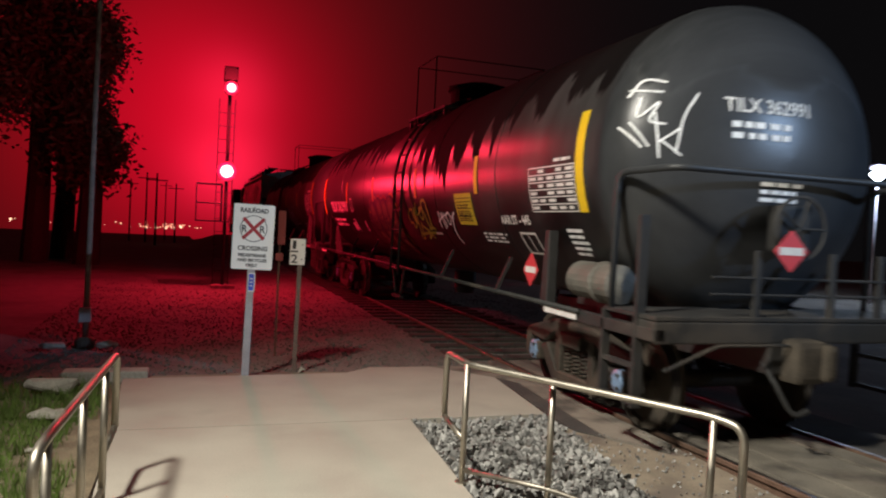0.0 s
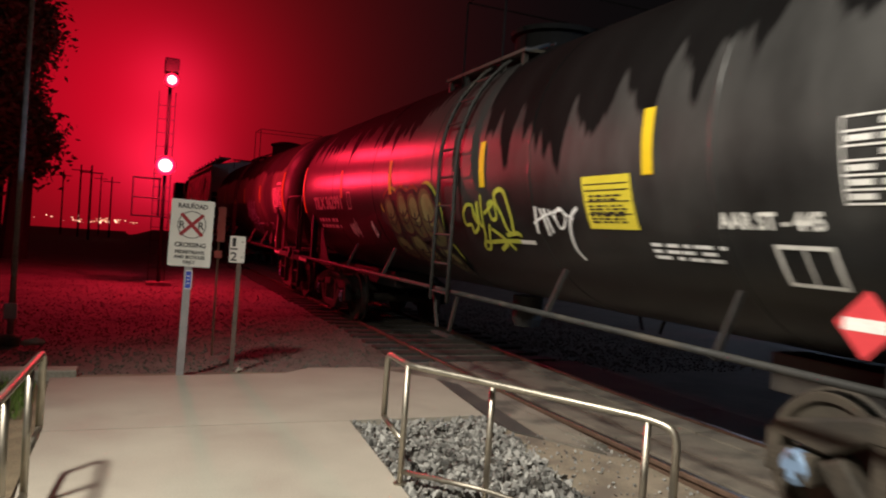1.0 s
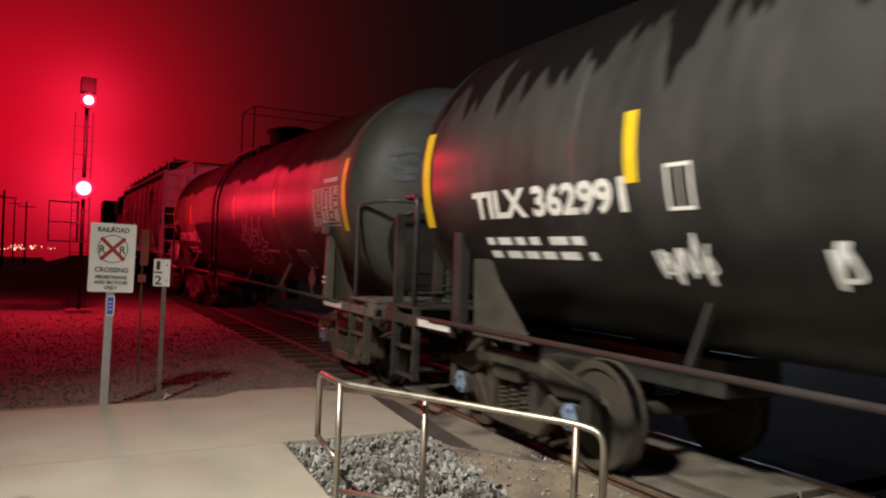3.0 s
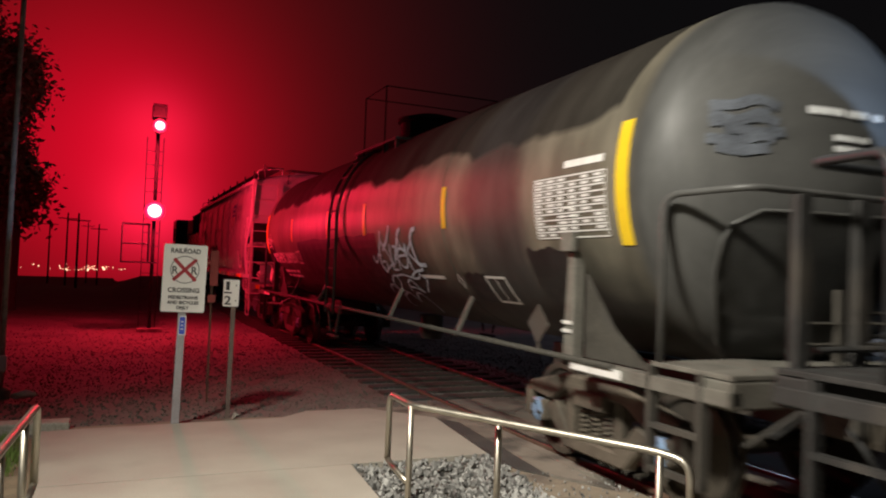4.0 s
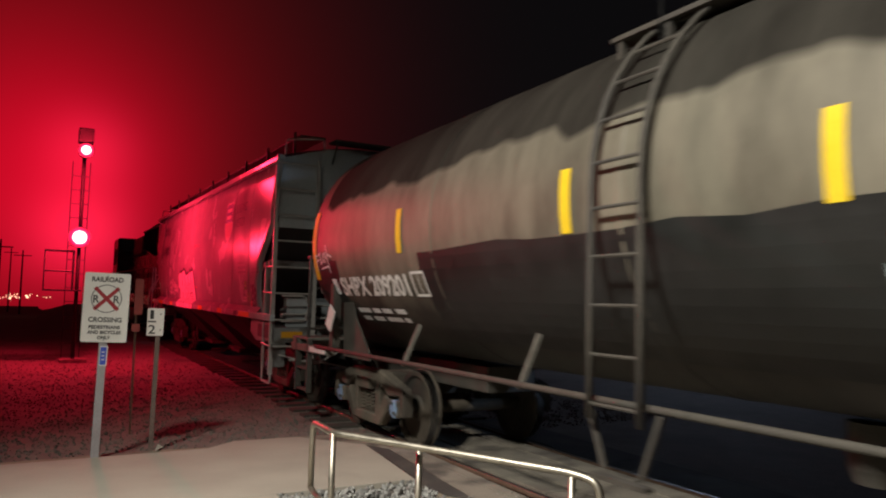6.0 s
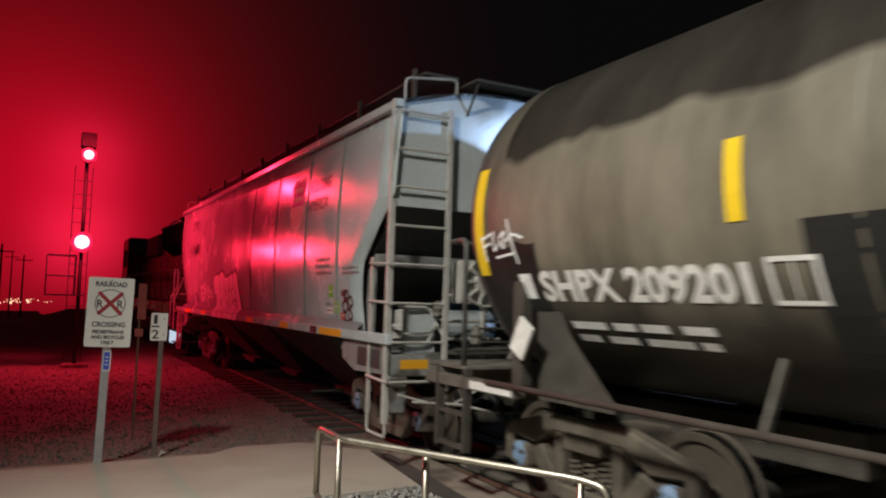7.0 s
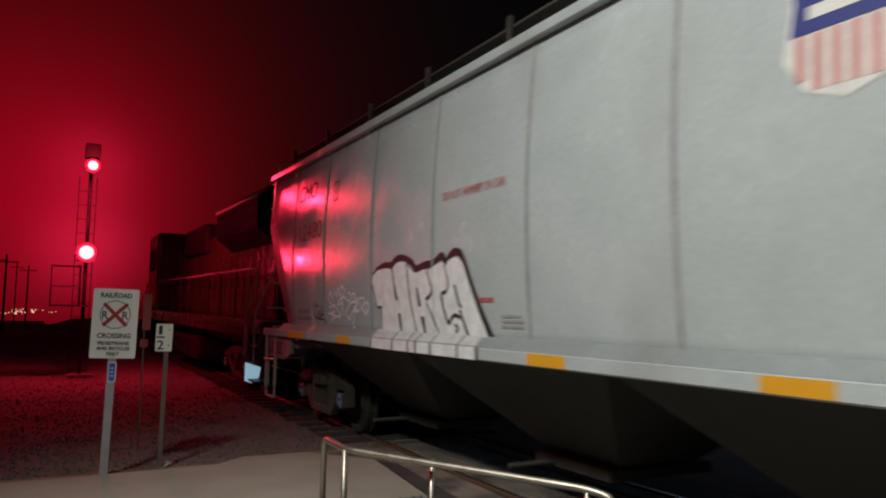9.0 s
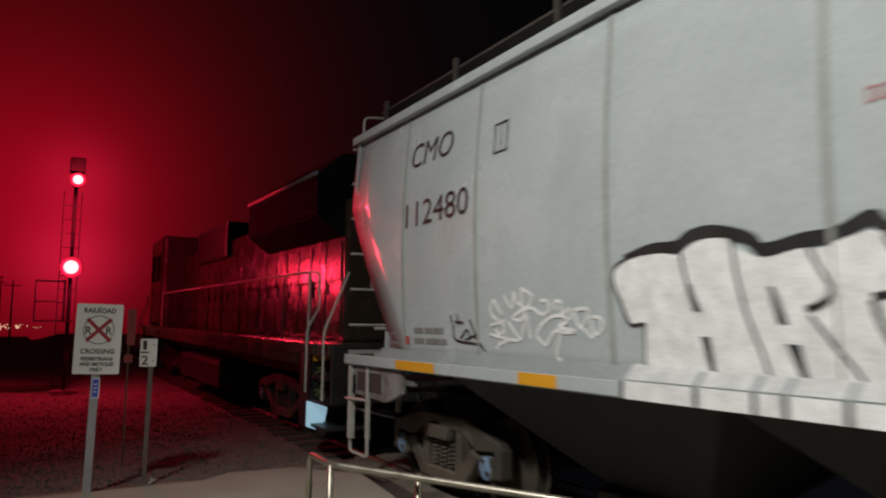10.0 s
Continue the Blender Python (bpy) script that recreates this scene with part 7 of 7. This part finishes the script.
    sprayed(48.9, WHITE_SPRAY, 0.007, 0.026, [(0.20, 1.84), (0.15, 1.92), (0.21, 1.99), (0.27, 1.92), (0.33, 1.88)], [(0.20, 1.86), (0.28, 1.82), (0.37, 1.83)], [(0.35, 2.03), (0.40, 1.97), (0.47, 1.92)],
            [(0.47, 1.93), (0.50, 2.04), (0.53, 1.97), (0.59, 1.95)], [(0.60, 2.08), (0.60, 1.92)], [(0.61, 2.07), (0.73, 2.01), (0.68, 1.94), (0.57, 1.90), (0.47, 1.85), (0.57, 1.83), (0.64, 1.89)])
    sprayed(48.9, WHITE_SPRAY, 0.008, 0.026, [(0.57, 1.90), (0.72, 1.92), (0.85, 1.87), (0.94, 1.91), (0.91, 1.97), (0.84, 1.97)], [(0.14, 1.79), (0.29, 1.81), (0.35, 1.77), (0.27, 1.72), (0.21, 1.76)],
            [(0.12, 1.72), (0.32, 1.69), (0.53, 1.67)], [(0.35, 1.75), (0.34, 1.63)], [(0.21, 1.60), (0.28, 1.65), (0.40, 1.67)], [(0.40, 1.82), (0.50, 1.73), (0.57, 1.69), (0.65, 1.86), (0.69, 1.69)])
    sprayed(48.9, WHITE_SPRAY, 0.009, 0.026, [(0.87, 1.64), (0.77, 1.73), (0.92, 1.84), (1.07, 1.86), (1.14, 1.82), (1.04, 1.78), (1.22, 1.75), (1.07, 1.74)], [(0.87, 1.64), (0.98, 1.74), (1.05, 1.74), (1.00, 1.57), (1.05, 1.55)],
            [(1.02, 1.90), (1.01, 1.96), (1.08, 1.95), (1.08, 1.86), (1.16, 1.91), (1.17, 1.83)], [(1.21, 1.90), (1.36, 1.90), (1.33, 1.82), (1.27, 1.78), (1.21, 1.89)],
            [(1.39, 1.85), (1.48, 1.84), (1.50, 1.78), (1.44, 1.73), (1.39, 1.78), (1.39, 1.85)], [(1.29, 1.78), (1.41, 1.70)])
    # big rounded block letters, white with a black shadow edge, run together
    shadow = spline([(-0.04, 2.20), (0.19, 2.25), (0.39, 2.25), (0.50, 2.30), (0.67, 2.31), (0.89, 2.25), (0.98, 2.18), (1.20, 2.21), (1.38, 2.22), (1.55, 2.28), (1.62, 2.21), (1.73, 2.28), (1.82, 2.30), (1.93, 2.25), (2.10, 1.96), (2.23, 1.75), (2.39, 1.52)], 5)
    hmark(body, ribbon(bmesh.new(), shadow, 0.075), 47.12, BLACK_SPRAY, 0.006, "graffiti_outline")
    hmark(body, ribbon(bmesh.new(), spline([(-0.04, 2.20), (-0.13, 2.16), (-0.15, 2.06), (-0.09, 1.93), (-0.02, 1.80), (0.10, 1.81)], 5), 0.03), 47.12, BLACK_SPRAY, 0.0065, "graffiti_outline")
    hmark(body, ribbon(bmesh.new(), [(0.11, 1.81), (0.10, 1.62), (0.07, 1.46)], 0.035), 47.12, BLACK_SPRAY, 0.007, "graffiti_outline")
    crest = [(0.09, 1.47), (0.12, 1.81), (0.06, 1.81), (-0.01, 1.81), (-0.08, 1.95), (-0.135, 2.06), (-0.12, 2.15), (0.05, 2.21), (0.28, 2.22), (0.41, 2.20), (0.48, 2.24), (0.58, 2.27), (0.70, 2.27), (0.78, 2.25), (0.83, 2.20), (0.98, 2.14),
             (1.19, 2.17), (1.30, 2.16), (1.39, 2.19), (1.53, 2.22), (1.59, 2.21), (1.63, 2.18), (1.70, 2.23), (1.82, 2.25), (1.91, 2.22), (1.96, 2.18), (2.05, 2.01), (2.18, 1.78), (2.29, 1.61), (2.38, 1.47)]
    bm = bmesh.new()
    f = bm.faces.new([bm.verts.new((x, z, 0)) for x, z in [crest[0], crest[1]] + spline(crest[2:], 3)])
    bmesh.ops.triangulate(bm, faces=[f])
    hmark(body, bm, 47.12, WHITE_SPRAY, 0.012, "graffiti_fill")
    sprayed(47.12, BLACK_SPRAY, 0.016, 0.022, [(0.43, 2.21), (0.46, 2.05), (0.51, 1.88)], [(0.79, 2.25), (0.81, 2.06), (0.86, 1.84), (0.94, 1.63), (0.98, 1.47)], [(1.23, 2.18), (1.29, 2.06), (1.335, 1.97), (1.30, 1.90), (1.21, 1.87)],
            [(1.22, 1.84), (1.33, 1.70), (1.43, 1.58), (1.49, 1.47)], [(1.61, 2.19), (1.66, 2.07), (1.67, 1.99), (1.63, 1.94), (1.53, 1.92)], name="graffiti_line")
    sprayed(47.12, BLACK_SPRAY, 0.017, 0.036, [(1.20, 1.87), (1.27, 1.89), (1.32, 1.92)], [(1.53, 1.92), (1.62, 1.935)], [(1.53, 1.91), (1.57, 1.78), (1.64, 1.66), (1.67, 1.645), (1.73, 1.70), (1.80, 1.72), (1.88, 1.69)],
            [(1.80, 2.00), (1.83, 1.91), (1.87, 1.82), (1.91, 1.79)], [(1.88, 1.77), (1.94, 1.65), (2.04, 1.48)], [(1.78, 1.64), (1.82, 1.60), (1.79, 1.56)], name="graffiti_line")
    for k, q in enumerate((((0.46, 2.03), (0.49, 2.03), (0.555, 1.87), (0.505, 1.87)), ((0.54, 1.73), (0.60, 1.73), (0.64, 1.47), (0.61, 1.47)),
                           ((1.00, 1.99), (1.03, 1.99), (1.10, 1.80), (1.04, 1.80)), ((1.08, 1.70), (1.15, 1.70), (1.20, 1.47), (1.17, 1.47)))):
        bm = bmesh.new()
        bm.faces.new([bm.verts.new((*p_, 0)) for p_ in q])
        hmark(body, bm, 47.12, BLACK_SPRAY, 0.018, "graffiti_line")
    # the letters run on over the sill
    cuts = (-0.03, 0.55, 0.93, 1.11, 1.43, 1.95, 2.28)
    for a, c in zip(cuts, cuts[1:]):
        ya, yb = 47.12 - H_Y0 - c + 0.018, 47.12 - H_Y0 - a - 0.018
        part("graffiti_sill", box(bmesh.new(), -1.667, -1.661, ya, yb, 1.343, 1.452), WHITE_SPRAY, car)
        bm = bmesh.new()
        bm.faces.new([bm.verts.new(p_) for p_ in ((-1.660, ya, 1.461), (-1.570, ya, 1.556), (-1.570, yb, 1.556), (-1.660, yb, 1.461))])
        bmesh.ops.solidify(bm, geom=bm.faces[:], thickness=0.002)
        part("graffiti_sill", bm, WHITE_SPRAY, car)
    for a in cuts:
        part("graffiti_line", box(bmesh.new(), -1.666, -1.661, 47.12 - H_Y0 - a - 0.017, 47.12 - H_Y0 - a + 0.017, 1.343, 1.452), BLACK_SPRAY, car)


# ---- locomotive ----
def locomotive():
    y0 = 62.0
    car = thing("locomotive", (TRACK_X, y0, 0), "dirty road locomotive behind the cars, hood doors lit red", "locomotive", "cars of the train")
    CARS.append((car, y0))
    h = 9.3
    part("deck", box(bmesh.new(), -1.52, 1.52, -h, h, 1.36, 1.52, 0.015), LOCO_PAINT, car)
    part("frame_sill", box(bmesh.new(), -1.0, 1.0, -h + 0.2, h - 0.2, 0.95, 1.355, 0.03), LOCO_DARK, car)
    for s in (-1, 1):
        part("skirt", box(bmesh.new(), s * 1.50 - 0.01, s * 1.50 + 0.01, -h + 1.3, h - 1.3, 1.20, 1.355), LOCO_PAINT, car)
    hood = part("hood", box(bmesh.new(), -0.92, 0.92, -h + 1.0, 4.5, 1.525, 3.62, 0.06), LOCO_PAINT, car, "dirty brown long hood")
    # flared radiator section
    bm = bmesh.new()
    prof = [(-0.95, 3.05), (0.95, 3.05), (1.35, 3.35), (1.35, 3.95), (0.95, 4.30), (-0.95, 4.30), (-1.35, 3.95), (-1.35, 3.35)]
    a = [bm.verts.new((x, -h + 1.1, z)) for x, z in prof]
    b = [bm.verts.new((x, -h + 5.0, z)) for x, z in prof]
    bm.faces.new(a), bm.faces.new(b[::-1])
    for i in range(8):
        bm.faces.new((a[i], b[i], b[(i + 1) % 8], a[(i + 1) % 8]))
    bmesh.ops.recalc_face_normals(bm, faces=bm.faces)
    bmesh.ops.bevel(bm, geom=bm.edges[:], offset=0.03, segments=2, affect="EDGES")
    rad = part("radiator", bm, GRILLE_BLACK, car, "black flared radiator section")
    for s in (-1, 1):
        # pale bar added so that the black top edge shows a rim highlight
        part("radiator_glint", tube(bmesh.new(), [(s * 1.36, -h + 1.15, 3.96), (s * 1.36, -h + 4.95, 3.96)], 0.035, 8), GALV, rad, smooth=True)
    for s in (-1, 1):
        for k in range(9):
            z = 3.42 + k * 0.06
            part("grille_slat", box(bmesh.new(), s * 1.36 - 0.008, s * 1.36 + 0.008, -h + 1.25, -h + 4.85, z, z + 0.025), GRILLE_BLACK, rad)
    # hood doors
    for s in (-1, 1):
        for k in range(19):
            y = -h + 1.15 + k * 0.655
            d = part("hood_door", box(bmesh.new(), s * 0.93 - 0.012, s * 0.93 + 0.012, y, y + 0.60, 1.62, 2.98, 0.008), LOCO_PAINT, hood)
            part("door_latch", box(bmesh.new(), s * 0.95 - 0.015, s * 0.95 + 0.015, y + 0.5, y + 0.55, 2.2, 2.38), LOCO_DARK, d)
        part("hand_rail", tube(bmesh.new(), rounded([(s * 1.46, -h + 1.0, 1.52), (s * 1.46, -h + 1.0, 2.5), (s * 1.46, 5.0, 2.5), (s * 1.46, 5.0, 1.52)], 0.1, 3), 0.02, 7), GRAB_WHITE, car)
        for k in range(9):
            y = -h + 2.2 + k * 1.4
            part("rail_stanchion", tube(bmesh.new(), [(s * 1.46, y, 1.52), (s * 1.46, y, 2.5)], 0.016, 6), LOCO_DARK, car)
        # end steps with bent handrails
        for q in (-1, 1):
            ye = q * h
            part("step_well", box(bmesh.new(), s * 1.2 - 0.28, s * 1.2 + 0.3, min(ye - q * 0.75, ye - q * 0.70), max(ye - q * 0.75, ye - q * 0.70), 0.38, 1.355, 0.01), LOCO_DARK, car)
            part("step_side", box(bmesh.new(), s * 1.50 - 0.012, s * 1.50 + 0.012, min(ye - q * 1.15, ye - q * 0.76), max(ye - q * 1.15, ye - q * 0.76), 0.36, 1.355, 0.01), LOCO_DARK, car)
            for z in (0.40, 0.72, 1.04):
                part("step_tread", box(bmesh.new(), s * 1.2 - 0.3, s * 1.2 + 0.3, min(ye - q * 0.68, ye - q * 0.1), max(ye - q * 0.68, ye - q * 0.1), z, z + 0.04, 0.006), LOCO_DARK, car)
            part("step_edge", box(bmesh.new(), s * 1.505 - 0.005, s * 1.505 + 0.005, min(ye - q * 0.05, ye - q * 0.5), max(ye - q * 0.05, ye - q * 0.5), 1.40, 1.47), ORANGE, car)
            part("step_grab", tube(bmesh.new(), rounded([(s * 1.57, ye - q * 0.72, 0.85), (s * 1.57, ye - q * 0.72, 1.70), (s * 1.40, ye - q * 0.74, 2.00), (s * 1.40, ye - q * 0.76, 2.48), (s * 1.46, ye - q * 1.0, 2.50)], 0.07, 4), 0.018, 8), GRAB_WHITE, car)
            part("step_grab", tube(bmesh.new(), rounded([(s * 1.57, ye - q * 0.06, 0.80), (s * 1.57, ye - q * 0.06, 1.68), (s * 1.26, ye - q * 0.02, 2.46)], 0.10, 4), 0.018, 8), GRAB_WHITE, car)
            face = ye - q * 0.69
            part("step_band", box(bmesh.new(), s * 1.36 - 0.12, s * 1.36 + 0.12, min(face, face + q * 0.006), max(face, face + q * 0.006), 1.27, 1.35), ORANGE, car, "orange band over the steps")
            part("end_edge", box(bmesh.new(), s * 1.06 - 0.22, s * 1.06 + 0.22, min(ye + q * 0.062, ye + q * 0.068), max(ye + q * 0.062, ye + q * 0.068), 1.40, 1.45), GRAB_WHITE, car)
    scrawl = random.Random(12)
    bm = bmesh.new()
    for k in range(6):
        z = 0.80 + 0.075 * k
        ribbon(bm, spline([(-1.44 + scrawl.uniform(-0.02, 0.02), z), (-1.36, z + scrawl.uniform(0.0, 0.08)), (-1.30, z - 0.02), (-1.38, z - 0.04 + scrawl.uniform(-0.02, 0.02)), (-1.32, z + 0.05)], 5), 0.02)
    paint_mark("graffiti_tag", stand_up(bm, (0, 0), -h + 0.694), LIME_SPRAY, car)
    lens = [(-1.56, 0.40), (-1.44, 0.36), (-1.30, 0.46), (-1.27, 0.64), (-1.40, 0.70), (-1.56, 0.74)]
    bm = bmesh.new()
    front, back = [bm.verts.new((x, -h + 0.66, z)) for x, z in lens], [bm.verts.new((x, -h + 0.69, z)) for x, z in lens]
    bm.faces.new(front), bm.faces.new(back[::-1])
    for i in range(6):
        bm.faces.new((front[i], back[i], back[(i + 1) % 6], front[(i + 1) % 6]))
    bmesh.ops.recalc_face_normals(bm, faces=bm.faces)
    part("step_light_panel", bm, STEP_GLOW, car, "pale blue step lamp")
    part("end_plate", box(bmesh.new(), -1.5, 1.5, -h - 0.06, -h - 0.005, 0.75, 1.5, 0.02), LOCO_DARK, car)
    part("cab", box(bmesh.new(), -1.5, 1.5, 5.0, 7.4, 1.525, 4.25, 0.12), LOCO_PAINT, car)
    part("short_hood", box(bmesh.new(), -0.9, 0.9, 7.42, h - 0.6, 1.525, 2.9, 0.1), LOCO_PAINT, car)
    for s in (-1, 1):
        for y in (5.35, 6.35):
            part("cab_window", box(bmesh.new(), s * 1.503 - 0.006, s * 1.503 + 0.006, y, y + 0.75, 2.9, 3.7, 0.01), SIGNAL_BLACK, car)
    part("fan_housing", lathe(bmesh.new(), [(4.28, 0.62), (4.40, 0.62), (4.42, 0.5)], "Z", 24, (0, -h + 2.2, 0)), LOCO_DARK, car)
    part("fan_housing", lathe(bmesh.new(), [(4.28, 0.62), (4.40, 0.62), (4.42, 0.5)], "Z", 24, (0, -h + 3.8, 0)), LOCO_DARK, car)
    part("exhaust_stack", box(bmesh.new(), -0.25, 0.25, -2.2, -1.5, 3.6, 3.95, 0.02), LOCO_DARK, car)
    part("dynamic_brake_blister", box(bmesh.new(), -1.05, 1.05, -1.2, 2.2, 3.2, 4.05, 0.1), LOCO_DARK, car)
    part("fuel_tank", box(bmesh.new(), -1.35, 1.35, -2.3, 2.3, 0.32, 0.945, 0.12), LOCO_DARK, car)
    part("horn", box(bmesh.new(), -0.08, 0.08, 4.2, 4.6, 3.65, 3.9, 0.02), GRAB_WHITE, car)
    for s in (-1, 1):
        truck(car, s * 5.9, 2.4)
        coupler(car, s * (h + 0.45))


ground_sheet()
paving()
rail_track()
handrail("handrail", (1.92, 5.32), (1.905, 4.84), (2.34, 4.36), (2.84, 3.37), (0.08, -0.16), "brushed steel handrail beside the gravel bed")
handrail("handrail", (-0.43, 5.33), (-0.455, 4.88), (-0.50, 4.25), (-0.55, 3.50), (-0.02, -0.18), "brushed steel handrail beside the grass")
crossing_sign()
milepost()
back_sign()
utility_pole()
railway_signal()
tank_one()
tank_two()
hopper()
locomotive()
for at, ht, sp, seed in (((-3.6, 30.0, -0.16), 9.0, 0.8, 1), ((-5.5, 31.0, -0.18), 11.0, 1.4, 2), ((-5.3, 36.0, -0.31), 11.5, 1.5, 3), ((-7.2, 29.0, -0.13), 11.5, 2.6, 4)):
    tree(at, ht, sp, seed, "tall dark roadside tree against the red haze")
far_town()
lamp_posts()
boulders()
gravel()
grass()


def motions():
    """The train rolls past and its wheels turn."""
    steps = [k * 0.5 for k in range(21)]
    for car, y0 in CARS:
        rows = []
        for t in steps:
            y = y0 - run(t)
            a, b = grade(y - 5.4), grade(y + 5.4)
            rows.append((t, pose(TRACK_X, y, (a + b) / 2, math.degrees(math.atan2(b - a, 10.8)), 0, 0)))
        walk(car, rows)
    fine = [k * 0.1 for k in range(101)]
    for ws, p in WHEELS:
        walk(ws, [(t, pose(p.x, p.y, p.z, math.degrees(run(t) / WHEEL_R) % 360, 0, 0)) for t in fine])


motions()
